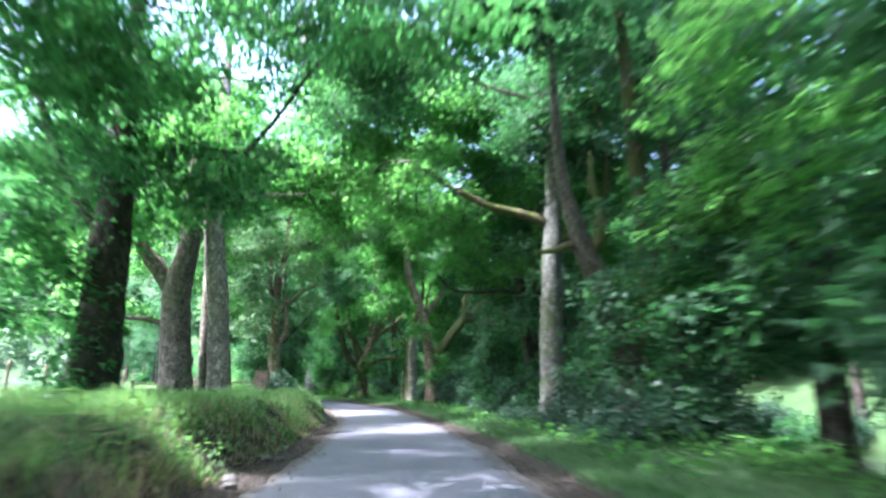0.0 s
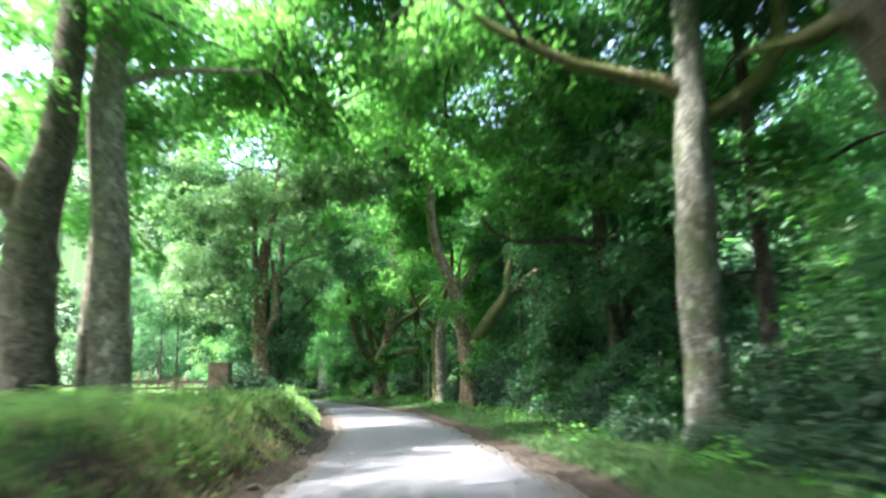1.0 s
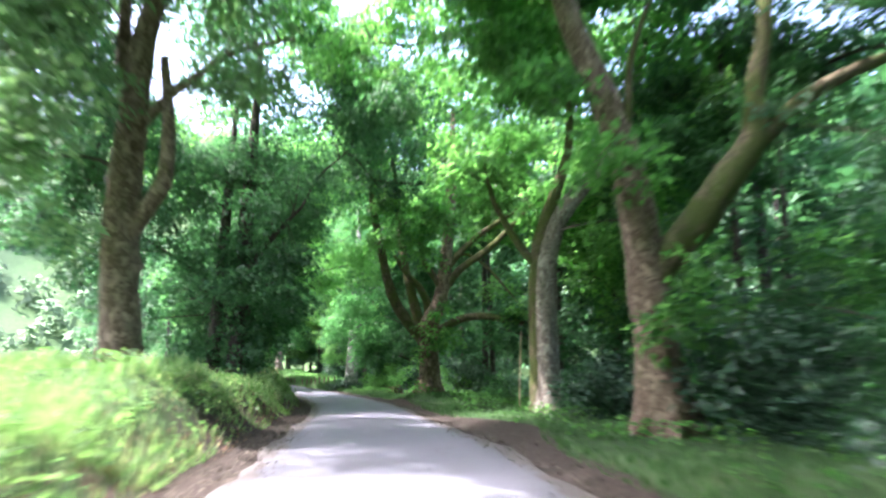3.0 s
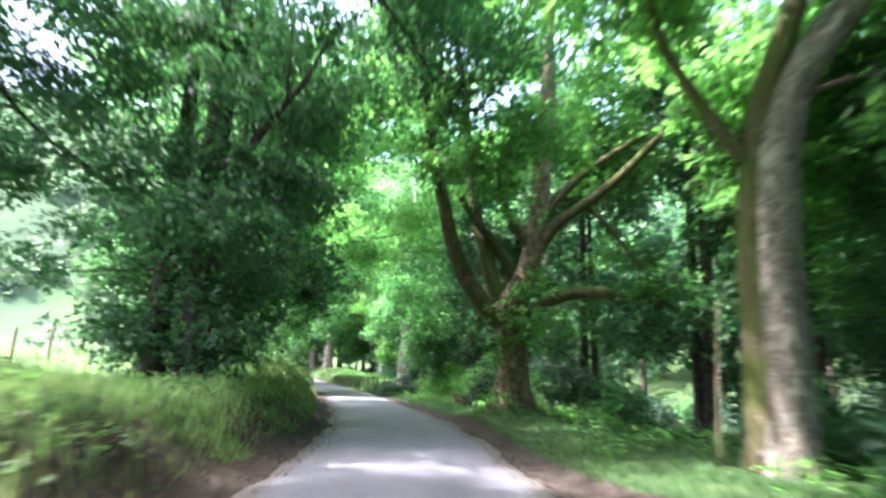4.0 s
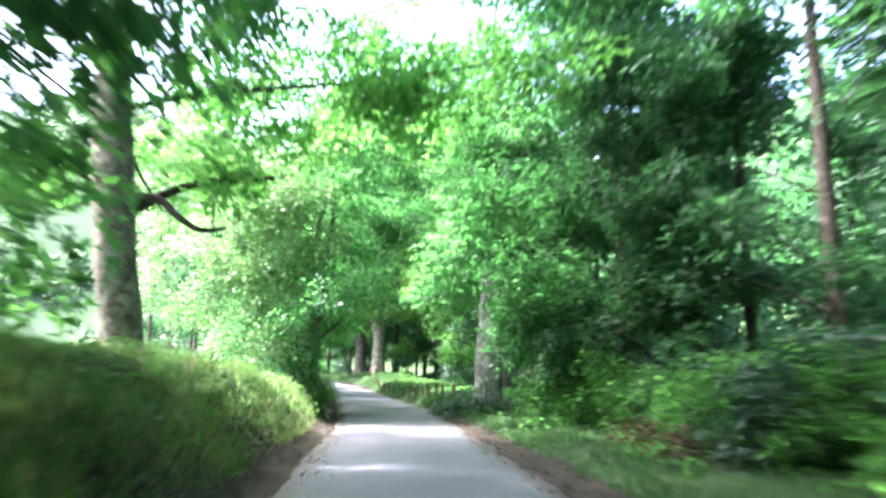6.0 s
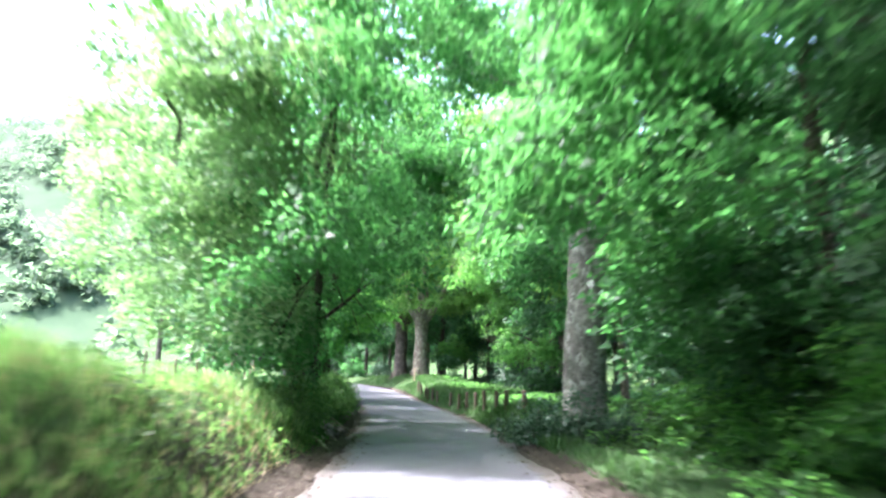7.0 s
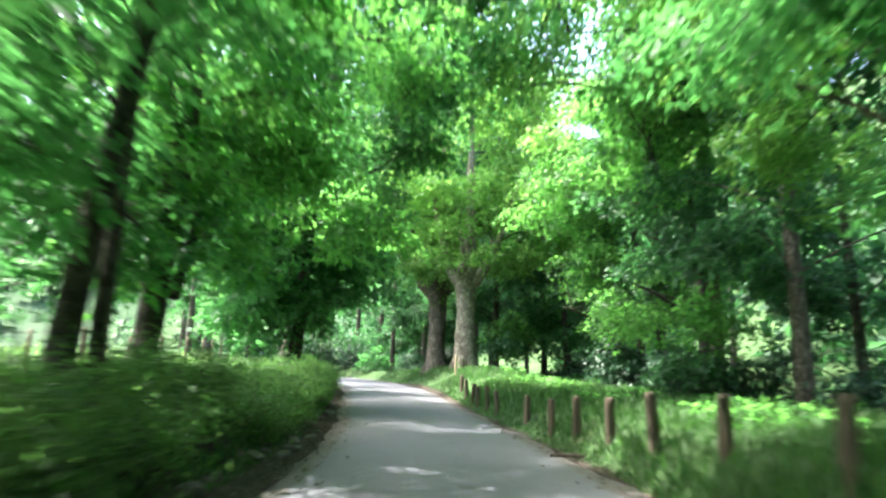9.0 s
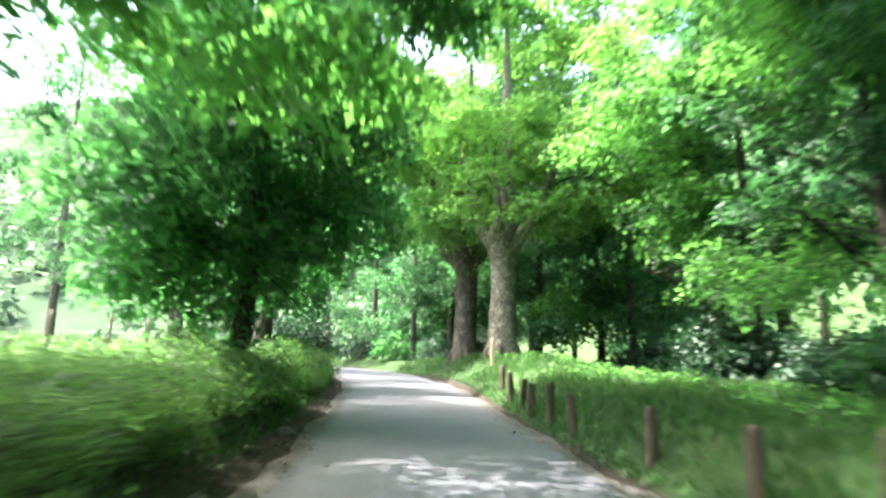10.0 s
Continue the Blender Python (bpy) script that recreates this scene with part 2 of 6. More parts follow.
M_PILLAR = plain_noise_material("pillar_stone", (0.060, 0.040, 0.028), (0.240, 0.165, 0.120), 3.5, 0.9, None, 0.04)
M_MUD = plain_noise_material("dark_mud", (0.014, 0.011, 0.010), (0.065, 0.052, 0.045), 6.0, 0.85, None, 0.05)
M_WATER, _nt, _p = material("river_water")
_p.inputs["Base Color"].default_value = (0.03, 0.035, 0.028, 1)
_p.inputs["Roughness"].default_value = 0.08
bump(_nt, _p, noise_node(_nt, 2.5, 4.0, 0.6), 0.6, 0.08)


# ---- mesh helpers ----
def quads_mesh(name, v):
    """One mesh of loose quads from an array (n, 4, 3), or of triangles from (n, 3, 3)."""
    n, k = v.shape[:2]
    me = bpy.data.meshes.new(name)
    me.vertices.add(n * k)
    me.vertices.foreach_set("co", v.astype(np.float32).ravel())
    me.loops.add(n * k)
    me.loops.foreach_set("vertex_index", np.arange(n * k, dtype=np.int32))
    me.polygons.add(n)
    me.polygons.foreach_set("loop_start", np.arange(0, n * k, k, dtype=np.int32))
    me.update(calc_edges=True)
    return me


class Geo:
    """Vertices and faces gathered for one mesh."""

    def __init__(self):
        self.v, self.f = [], []

    def tube(self, pts, radii, sides=8, wob=0.0, seed=0, cap=True, knots=0):
        pts = np.array(pts, float)
        rng = np.random.default_rng(seed)
        at = np.arange(len(pts))
        fine = np.linspace(0, len(pts) - 1, (len(pts) - 1) * (7 if knots else 3) + 1)
        radii = np.interp(fine, at, radii)
        sm = np.stack([np.interp(fine, at, pts[:, k]) for k in range(3)], 1)
        for _ in range(8 if knots else 2):
            sm[1:-1] = 0.25 * sm[:-2] + 0.5 * sm[1:-1] + 0.25 * sm[2:]
        d = np.gradient(sm, axis=0)
        d /= np.linalg.norm(d, axis=1)[:, None] + 1e-9
        ref = np.array([0.31, 0.95, 0.05]) if abs(d[:, 2]).mean() > 0.6 else np.array([0.0, 0.1, 1.0])
        a = np.cross(d, ref)
        a /= np.linalg.norm(a, axis=1)[:, None] + 1e-9
        b = np.cross(d, a)
        ang = np.arange(sides) * 2 * np.pi / sides
        lump = 1 + wob * (np.sin(ang * 3 + rng.uniform(0, 6))[None] * 0.6 + rng.normal(0, 0.5, (len(sm), sides)))
        if knots:
            arc = np.concatenate([[0], np.cumsum(np.linalg.norm(np.diff(sm, axis=0), axis=1))])[:, None]
            lump = 1 + wob * (np.sin(ang * 3 + arc * 0.7 + seed)[...] * 0.7 + np.sin(ang * 5 - arc * 1.3) * 0.35 + rng.normal(0, 0.22, (len(sm), sides)))
            for _ in range(knots):
                s0, a0 = rng.uniform(0.2, arc[-1, 0] * 0.75), rng.uniform(0, 2 * np.pi)
                dd = np.abs((ang[None] - a0 + np.pi) % (2 * np.pi) - np.pi)
                lump = lump + rng.uniform(0.1, 0.3) * np.exp(-((arc - s0) / rng.uniform(0.15, 0.3)) ** 2 - (dd / 0.5) ** 2)
        rings = sm[:, None] + (radii[:, None] * lump)[..., None] * (np.cos(ang)[None, :, None] * a[:, None] + np.sin(ang)[None, :, None] * b[:, None])
        base = len(self.v)
        self.v += rings.reshape(-1, 3).tolist()
        for i in range(len(sm) - 1):
            for j in range(sides):
                k = (j + 1) % sides
                self.f.append((base + i * sides + j, base + i * sides + k, base + (i + 1) * sides + k, base + (i + 1) * sides + j))
        if cap:
            self.f.append(tuple(base + (len(sm) - 1) * sides + j for j in range(sides)))
            self.f.append(tuple(base + j for j in reversed(range(sides))))

    def mesh(self, name, origin=(0, 0, 0)):
        me = bpy.data.meshes.new(name)
        me.from_pydata((np.array(self.v) - np.array(origin)).tolist(), [], self.f)
        me.polygons.foreach_set("use_smooth", [True] * len(me.polygons))
        return me


def put(name, me, mat, parent=None, label=""):
    if mat:
        me.materials.append(mat)
    ob = new(name, me)
    if parent:
        ob.parent = parent
    return tagged(ob, label)


def boxes(name, parts, bevel=0.012):
    """Bevelled boxes (centre, size, turn about z) in one mesh."""
    bm = bmesh.new()
    for c, s, turn in parts:
        bmesh.ops.create_cube(bm, size=1, matrix=Matrix.Translation(c) @ Matrix.Rotation(turn, 4, "Z") @ Matrix.Diagonal((*s, 1)))
    bmesh.ops.bevel(bm, geom=bm.edges[:], offset=bevel, segments=2, affect="EDGES")
    me = bpy.data.meshes.new(name)
    bm.to_mesh(me)
    bm.free()
    return me


# ---- the lane's line and the lie of the land ----
KX = [3.2, 2.4, 1.4, 0.72, 0.05, -0.3, -0.95, -1.7, -2.35, -3.3, -5.2, -7.6, -9.1, -10.9, -13.6, -16.5, -18.2, -19.9, -21.5, -23.4, -25.6, -29.2, -32.4, -35.5, -39.5, -45.0, -53.0, -66.0, -90.0, -160.0]
KY = [-60, -30, -10, -1, 7.1, 13, 18.6, 24.5, 29.1, 34.3, 42, 50, 55.4, 60.6, 67, 73.6, 77.5, 81.2, 84.6, 88.6, 92.9, 98.9, 103.6, 108.3, 114, 120, 126.5, 134, 143, 160]
GY = np.arange(-60, 160.01, 0.5)
GX = np.interp(GY, KY, KX)
for _ in range(40):
    GX[1:-1] = 0.25 * GX[:-2] + 0.5 * GX[1:-1] + 0.25 * GX[2:]
GTH = np.arctan(-np.gradient(GX, GY))


def cx(y):
    y = np.asarray(y, float)
    x = np.interp(y, GY, GX)
    return np.where(y < -60, GX[0] - (y + 60) * 0.03, np.where(y > 160, GX[-1] - (y - 160) * 3.0, x))


def heading(y):
    return np.interp(y, GY, GTH)


def on_line(y, lat):
    """The place lat metres right of the lane's middle at its point y."""
    th = heading(y)
    return cx(y) + lat * np.cos(th), y + lat * np.sin(th)


def lane_of(x, y):
    """(y of the lane's nearest point, metres to its right) of a place."""
    cy = np.array(y, float)
    for _ in range(4):
        th = heading(cy)
        lat = (x - cx(cy)) * np.cos(th) + (y - cy) * np.sin(th)
        cy = y - lat * np.sin(th)
    return cy, lat


def half_width(y):
    return np.interp(y, [-60, 44, 52, 80, 88, 160], [1.95, 1.95, 1.75, 1.72, 2.05, 2.05])


def road_z(y):
    return np.interp(y, [-60, -20, 0, 10, 20, 28, 34, 42, 50, 92, 98, 104, 110, 116, 122, 130, 143, 200],
                     [0.9, 0.55, 0.28, 0.2, 0.08, -0.05, -0.03, 0.05, -0.02, 0.0, 0.08, 0.3, 0.6, 0.95, 1.25, 1.6, 2.0, 2.5])


def bank_z(y):
    return np.interp(y, [-60, -20, 0, 20, 29, 32, 33.5, 38.5, 42, 46, 50, 56, 60, 64, 67, 75, 79, 84, 95, 110, 130, 160],
                     [1.1, 1.1, 1.0, 1.05, 1.15, 1.15, 1.0, 0.62, 1.2, 1.1, 0.95, 0.8, 0.95, 1.3, 1.5, 1.4, 1.0, 0.85, 0.9, 1.0, 1.2, 1.2])


def smooth(a):
    a = np.clip(a, 0, 1)
    return a * a * (3 - 2 * a)


def rough(x, y, k=1.0):
    return (np.sin(x * 1.7 * k + 2.1 * np.sin(y * 0.9 * k)) + np.sin(y * 2.3 * k + 1.7 * np.sin(x * 1.3 * k + 1)) + 0.6 * np.sin((x + y) * 4.1 * k)) / 2.6


def land_z(y, lat):
    """Height of the ground beside the lane."""
    y, lat = np.broadcast_arrays(np.asarray(y, float), np.asarray(lat, float))
    hw, rz, h = half_width(y), road_z(y), bank_z(y)
    u, v = -lat - hw, lat - hw
    left = 0.05 * smooth(u / 0.4) + h * smooth((u - 0.35 - 0.2 * rough(y * 0.5, y * 0.3)) / 1.55) + smooth((u - 0.4) / 1.6) * (0.07 * rough(lat * 1.3, y) + 0.10 * rough(lat * 0.5 + 2, y * 0.45))
    left = left + 0.25 * smooth((u - 4) / 10) - 0.6 * smooth((u - 10) / 30)
    hill = (118 + 25 * smooth((y - 30) / 80)) * smooth((u - 35) / 265) * (0.93 + 0.07 * np.sin(y * 0.03 + 1))
    close = smooth((y - 165) / 180) + smooth((-90 - y) / 180)
    left = left + np.maximum(hill - 120 * close, 0)
    far = np.interp(y, [-60, 84, 92, 160], [4.3, 4.3, 6.5, 6.5])
    right = 0.12 * smooth((v - 0.4) / 0.8) + 0.5 * smooth((y - 84) / 5) * smooth((v - 0.05) / 0.9) + 0.05 * smooth((v - 1) / 2) * rough(lat, y)
    right = right - 2.9 * smooth((v - far) / 6.5) + 4.0 * smooth((v - 18) / 8) + np.maximum(55 * smooth((v - 24) / 100) - 120 * close, 0)
    mound = (0.5 * np.exp(-(((y - 112) / 5.0) ** 2) - ((v - 2.2) / 2.2) ** 2) + 0.42 * np.exp(-(((y - 61) / 2.6) ** 2) - ((v - 2.0) / 1.5) ** 2)) * (v > 0)
    return rz + 120 * close + np.where(u > 0, left, np.where(v > 0, right + mound, -0.06))


def ground_at(x, y):
    cy, lat = lane_of(x, y)
    return float(land_z(cy, lat))


def far_place(yy, ll):
    """Where the land's grid point (y along the lane, metres to the right) lies, also far off."""
    th = heading(np.clip(yy, -60, 125))
    near = np.clip(ll, -45, 45)
    beyond = ll - near
    mean = radians(18)
    line = np.where(yy > 143, cx(143.0) - (yy - 143) * 0.6, cx(np.minimum(yy, 143)))
    return line + near * np.cos(th) + beyond * np.cos(mean), yy + near * np.sin(th) + beyond * np.sin(mean)


def build_ground():
    lats = np.concatenate([[-2200, -1400, -900, -700, -560, -450, -380, -320, -270, -225, -185, -150, -120, -95, -75, -60, -48, -38, -30, -24, -20, -17],
                           np.arange(-15, -7, 0.8), np.arange(-7, -1.2, 0.2), [-1.0, 0, 1.0], np.arange(1.4, 7, 0.3), np.arange(7, 20, 0.9),
                           [21, 23, 26, 29, 32, 36, 40, 46, 55, 70, 90, 120, 160, 220, 300, 500, 900, 2200]])
    ys = np.concatenate([[-2200, -1000, -500, -300, -200, -150, -110, -85, -70], np.arange(-60, -8, 3.0), np.arange(-8, 126, 0.5), np.arange(126, 160, 2.0), [165, 175, 190, 220, 260, 330, 450, 700, 1200, 2200]])
    yy, ll = np.meshgrid(ys, lats, indexing="ij")
    x, y = far_place(yy, ll)
    z = land_z(yy, ll)
    soil = np.zeros_like(z)
    hw = half_width(yy)
    u, v = -ll - hw, ll - hw
    steep = smooth((u - 0.3) / 0.4) * (1 - smooth((u - 1.0) / 0.9))
    bare = np.interp(yy, [-10, 5, 25, 30, 40, 52, 60, 68, 78, 84, 100, 120], [0.75, 0.75, 0.7, 0.75, 0.45, 0.75, 0.6, 0.6, 0.6, 0.9, 0.8, 0.5])
    soil = np.where(u > 0, (1 - smooth((u - 0.35) / 0.5)) + steep * bare, soil)
    soil = np.where(v > 0, (1 - smooth((v - np.where(yy > 86, 0.05, 0.5 + 1.0 * np.exp(-((yy - 46.5) / 3.0) ** 2))) / np.where(yy > 86, 0.35, 0.6))) + smooth((v - np.where(yy > 86, 8.0, 3.4)) / 2.5) * (0.8 - 0.8 * smooth((v - 13) / 4)), soil)
    soil = np.where((v < 0) & (u < 0), 1.0, soil) * (1 - smooth((yy - 140) / 6))
    n, k = yy.shape
    idx = np.arange(n * k).reshape(n, k)
    f = np.stack([idx[:-1, :-1], idx[:-1, 1:], idx[1:, 1:], idx[1:, :-1]], -1).reshape(-1, 4)
    me = bpy.data.meshes.new("ground")
    me.from_pydata(np.stack([x, y, z], -1).reshape(-1, 3).tolist(), [], f.tolist())
    me.attributes.new("soil", "FLOAT", "POINT").data.foreach_set("value", soil.astype(np.float32).ravel())
    me.attributes.new("pasture", "FLOAT", "POINT").data.foreach_set("value", smooth((u - 9) / 20).astype(np.float32).ravel())
    me.polygons.foreach_set("use_smooth", [True] * len(me.polygons))
    tagged(put("ground", me, M_GROUND), "grassy banks, verges, field and hillside beside a lane", "ground", kind="structure")


def build_road():
    ys = np.arange(-58, 146, 0.4)
    fr = np.array([-1, -0.95, -0.9, -0.8, -0.6, -0.4, -0.2, 0, 0.2, 0.4, 0.6, 0.8, 0.9, 0.95, 1])
    yy, ff = np.meshgrid(ys, fr, indexing="ij")
    hw = half_width(yy) + 0.08 + (0.13 * rough(yy * 0.8, ff * 0 + np.sign(ff) * 3) + 0.07 * rough(yy * 3.1, ff * 0 + np.sign(ff) * 5)) * (abs(ff) > 0.92)
    x, y = on_line(yy, ff * hw)
    z = road_z(yy) + 0.03 + 0.04 * (1 - ff ** 2) - 0.05 * (abs(ff) > 0.99)
    n, k = yy.shape
    idx = np.arange(n * k).reshape(n, k)
    f = np.stack([idx[:-1, :-1], idx[:-1, 1:], idx[1:, 1:], idx[1:, :-1]], -1).reshape(-1, 4)
    me = bpy.data.meshes.new("road")
    me.from_pydata(np.stack([x, y, z], -1).reshape(-1, 3).tolist(), [], f.tolist())
    me.attributes.new("across", "FLOAT", "POINT").data.foreach_set("value", (ff * 0.5 + 0.5).astype(np.float32).ravel())
    me.attributes.new("edge", "FLOAT", "POINT").data.foreach_set("value", (np.abs(ff) ** 3).astype(np.float32).ravel())
    me.polygons.foreach_set("use_smooth", [True] * len(me.polygons))
    tagged(put("road", me, M_ASPHALT), "narrow grey worn asphalt lane with muddy edges", "road", kind="structure")


def build_river():
    ys = np.arange(-60, 140, 2.0)
    lats = np.array([8.0, 11, 14, 18, 24])
    yy, ll = np.meshgrid(ys, lats, indexing="ij")
    x, y = on_line(yy, ll)
    n, k = yy.shape
    idx = np.arange(n * k).reshape(n, k)
    f = np.stack([idx[:-1, :-1], idx[:-1, 1:], idx[1:, 1:], idx[1:, :-1]], -1).reshape(-1, 4)
    me = bpy.data.meshes.new("water")
    me.from_pydata(np.stack([x, y, yy * 0 - 2.1], -1).reshape(-1, 3).tolist(), [], f.tolist())
    tagged(put("water", me, M_WATER), "shallow glinting river below the wooded verge", "river", kind="structure")


build_ground()
build_road()
build_river()


# ---- foliage ----
def unit(a):
    return a / (np.linalg.norm(a, axis=-1, keepdims=True) + 1e-9)


def leaf_quads(rng, pos, normal, along, size, width=0.75):
    """Kite-shaped leaves, a little folded and drooping."""
    n = len(pos)
    normal = unit(normal)
    along = unit(along - (along * normal).sum(-1, keepdims=True) * normal)
    side = np.cross(normal, along)
    s = size * rng.uniform(0.65, 1.3, (n, 1))
    w = s * width * 0.5
    mid = pos + along * s * 0.45
    fold = normal * w * rng.uniform(-0.1, 0.5, (n, 1))
    return np.stack([pos, mid - side * w + fold, pos + along * s - normal * s * 0.15, mid + side * w + fold], 1)


def leaf_tris(rng, pos, normal, along, size, width=0.78):
    """Small pointed leaves, each one drooping triangle."""
    n = len(pos)
    normal = unit(normal)
    along = unit(along - (along * normal).sum(-1, keepdims=True) * normal)
    side = np.cross(normal, along)
    s = size * rng.uniform(0.65, 1.3, (n, 1))
    w = s * width * 0.5
    return np.stack([pos - side * w, pos + along * s - normal * s * 0.15, pos + side * w], 1)


def spray_leaves(rng, clumps, size, per=12, spread=0.55, dens=1.0, gaps=0.25):
    """Leaves in flat sprays through ellipsoids (x, y, z, rx, ry, rz)."""
    out = []
    for x, y, z, rx, ry, rz in clumps:
        n = int(dens * 15 * (rx * ry + rx * rz + ry * rz))
        d = unit(rng.normal(0, 1, (n, 3)))
        r = (0.3 + 0.7 * np.sqrt(rng.uniform(0, 1, (n, 1)))) * (1 + 0.22 * np.sin(d[:, :1] * 5 + x) * np.sin(d[:, 1:2] * 4 + y) + 0.15 * np.sin(d[:, 2:] * 7 + z))
        c = d * r * (rx, ry, rz) + (x, y, z)
        keep = rough(c[:, 0] * 0.9 + c[:, 2], c[:, 1] * 0.9 - c[:, 2] * 0.6, 0.8) > -1 + 2 * gaps - 0.25
        c, d = c[keep], d[keep]
        n = len(c)
        nrm = unit(d * (0.55, 0.55, 0.2) + (0, 0, 0.9) + rng.normal(0, 0.3, (n, 3)))
        a = unit(np.cross(nrm, rng.normal(0, 1, (n, 3))))
        b = np.cross(nrm, a)
        ang = rng.uniform(0, 2 * np.pi, (n, per, 1))
        rad = spread * np.sqrt(rng.uniform(0.02, 1, (n, per, 1)))
        way = np.cos(ang) * a[:, None] + np.sin(ang) * b[:, None]
        pos = c[:, None] + way * rad - np.array([0, 0, 1.0]) * rad ** 2 * 0.5 + nrm[:, None] * rng.normal(0, 0.07, (n, per, 1))
        ln = nrm[:, None] + rng.normal(0, 0.42, (n, per, 3))
        al = way + np.array([0, 0, -0.3]) + rng.normal(0, 0.4, (n, per, 3))
        out.append(leaf_tris(rng, pos.reshape(-1, 3), ln.reshape(-1, 3), al.reshape(-1, 3), size))
    return np.concatenate(out)


def break_up(rng, clumps, k=5):
    """Each clump as some smaller, flatter ones, with an uneven outline."""
    out = []
    for x, y, z, rx, ry, rz in clumps:
        d = unit(rng.normal(0, 1, (k, 3))) * rng.uniform(0.35, 0.85, (k, 1)) * (rx, ry, rz * 1.15)
        for q in d:
            r = rng.uniform(0.38, 0.68)
            out.append((x + q[0], y + q[1], z + q[2], rx * r, ry * r, rz * r * rng.uniform(0.6, 1.0)))
    return out


def clear_lane(q, high=3.3, wide=2.7):
    """Keeps the room that passing cars leave free of leaves."""
    c = q.mean(1)
    cy, lat = lane_of(c[:, 0], c[:, 1])
    return q[~((np.abs(lat) < wide) & (c[:, 2] < road_z(cy) + high))]


def tree(name, base, trunk, limbs=(), clumps=(), bark=None, leaf=None, size=0.2, label="", seed=1, dens=1.0, gaps=0.25, sides=16, flare=1.2, twigs=1, category="tree", group="", clear=True, limb_bark=None):
    """A tree: trunk [(x, y, z, r)], limbs of the same, and leaf clumps, all in world places."""
    rng = np.random.default_rng(seed)
    b = np.array([base[0], base[1], ground_at(base[0], base[1]) - 0.08])
    top = new(name)
    top.location = b
    tagged(top, label, category, group)
    t = np.array(trunk, float)
    if t[0, 2] > b[2]:
        t = np.concatenate([[[base[0], base[1], b[2] - 0.15, t[0, 3] * flare]], t])
    g = Geo()
    g.tube(t[:, :3], t[:, 3], sides, 0.07, seed, knots=9)
    bole = put("trunk", g.mesh("trunk", b), bark, top)
    for k in range(5):
        a = k * 1.257 + rng.uniform(-0.3, 0.3)
        r0 = t[0, 3]
        g = Geo()
        g.tube([(base[0] + math.cos(a) * r0 * q, base[1] + math.sin(a) * r0 * q, b[2] + h) for q, h in ((0.62, r0 * 1.1), (0.85, r0 * 0.45), (1.2, -0.1))], [r0 * 0.2, r0 * 0.24, r0 * 0.14], 6, 0.05, k)
        put("root", g.mesh("root", b), bark, bole)
    nodes = [np.repeat(t[2:, :3], 1, 0)] if len(t) > 2 else [t[:, :3]]
    for k, l in enumerate(limbs):
        l = np.array(l, float)
        g = Geo()
        g.tube(l[:, :3], l[:, 3], 9, 0.08, seed + k, knots=4)
        put("limb", g.mesh("limb", b), limb_bark or bark, top)
        nodes.append(l[1:, :3])
    nodes = np.concatenate([dense_line(n) for n in nodes])
    if len(clumps):
        g = Geo()
        # boughs that carry the clumps farther out, the nearest first
        reach = sorted(clumps, key=lambda c: np.linalg.norm(nodes - np.array(c[:3]), axis=1).min())
        for c in reach:
            c = np.array(c[:3])
            far = np.linalg.norm(nodes - c, axis=1)
            if far.min() < 2.4:
                continue
            near = nodes[np.argmin(far + 0.6 * np.maximum(nodes[:, 2] - c[2], 0))]
            span = np.linalg.norm(c - near)
            mids = [near + (c - near) * k + rng.normal(0, 0.06, 3) * span + np.array([0, 0, 0.07 * span * math.sin(k * 3.1)]) for k in (0.3, 0.65)]
            way = np.array([*mids, c])
            cy, lat = lane_of(way[:, 0], way[:, 1])
            if (span > 3.5 and c[2] < 6) or ((np.abs(lat) < 4) & (way[:, 2] < road_z(cy) + 6.5)).any():
                continue
            r = min(0.11, 0.02 + 0.011 * span)
            g.tube([near, *mids, c], [r, r * 0.8, r * 0.55, 0.015], 5, 0, 0, False)
            nodes = np.concatenate([nodes, dense_line(np.array([mids[0], mids[1], c]))])
        clumps = break_up(rng, clumps)
        for c in clumps:
            c = np.array(c, float)
            order = np.argsort(np.linalg.norm((nodes - c[:3]) * (1, 1, 1.3) + (0, 0, 0.8), axis=1))
            near = nodes[order[min(len(order) - 1, int(rng.integers(0, 6)))]]
            for _ in range(twigs if rng.uniform() < 0.4 else 0):
                end = c[:3] + rng.normal(0, 0.45, 3) * c[3:]
                far = np.linalg.norm(end - near)
                if far > 3.0:
                    continue
                mid = near * 0.5 + end * 0.5 + rng.normal(0, 0.07, 3) * far + (0, 0, 0.06 * far)
                r = min(0.05, 0.012 + 0.007 * far)
                g.tube([near, near * 0.72 + mid * 0.28, mid, end], [r, r * 0.85, r * 0.6, r * 0.2], 4, 0, 0, False)
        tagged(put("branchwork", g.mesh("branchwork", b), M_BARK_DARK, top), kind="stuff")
        # the roof of the wood is thinner than the boughs below it
        high = [c for c in clumps if c[2] > 10.5]
        q = spray_leaves(rng, [c for c in clumps if c[2] <= 10.5] or high[:1], size * 0.8, per=22, dens=dens * 0.58, gaps=gaps)
        if high:
            q = np.concatenate([q, spray_leaves(rng, high, size * 0.8, per=22, dens=dens * 0.5, gaps=gaps)])
        if clear:
            q = clear_lane(q)
        tagged(put("crown", quads_mesh("crown", q - b), leaf, top), kind="stuff")
    return top


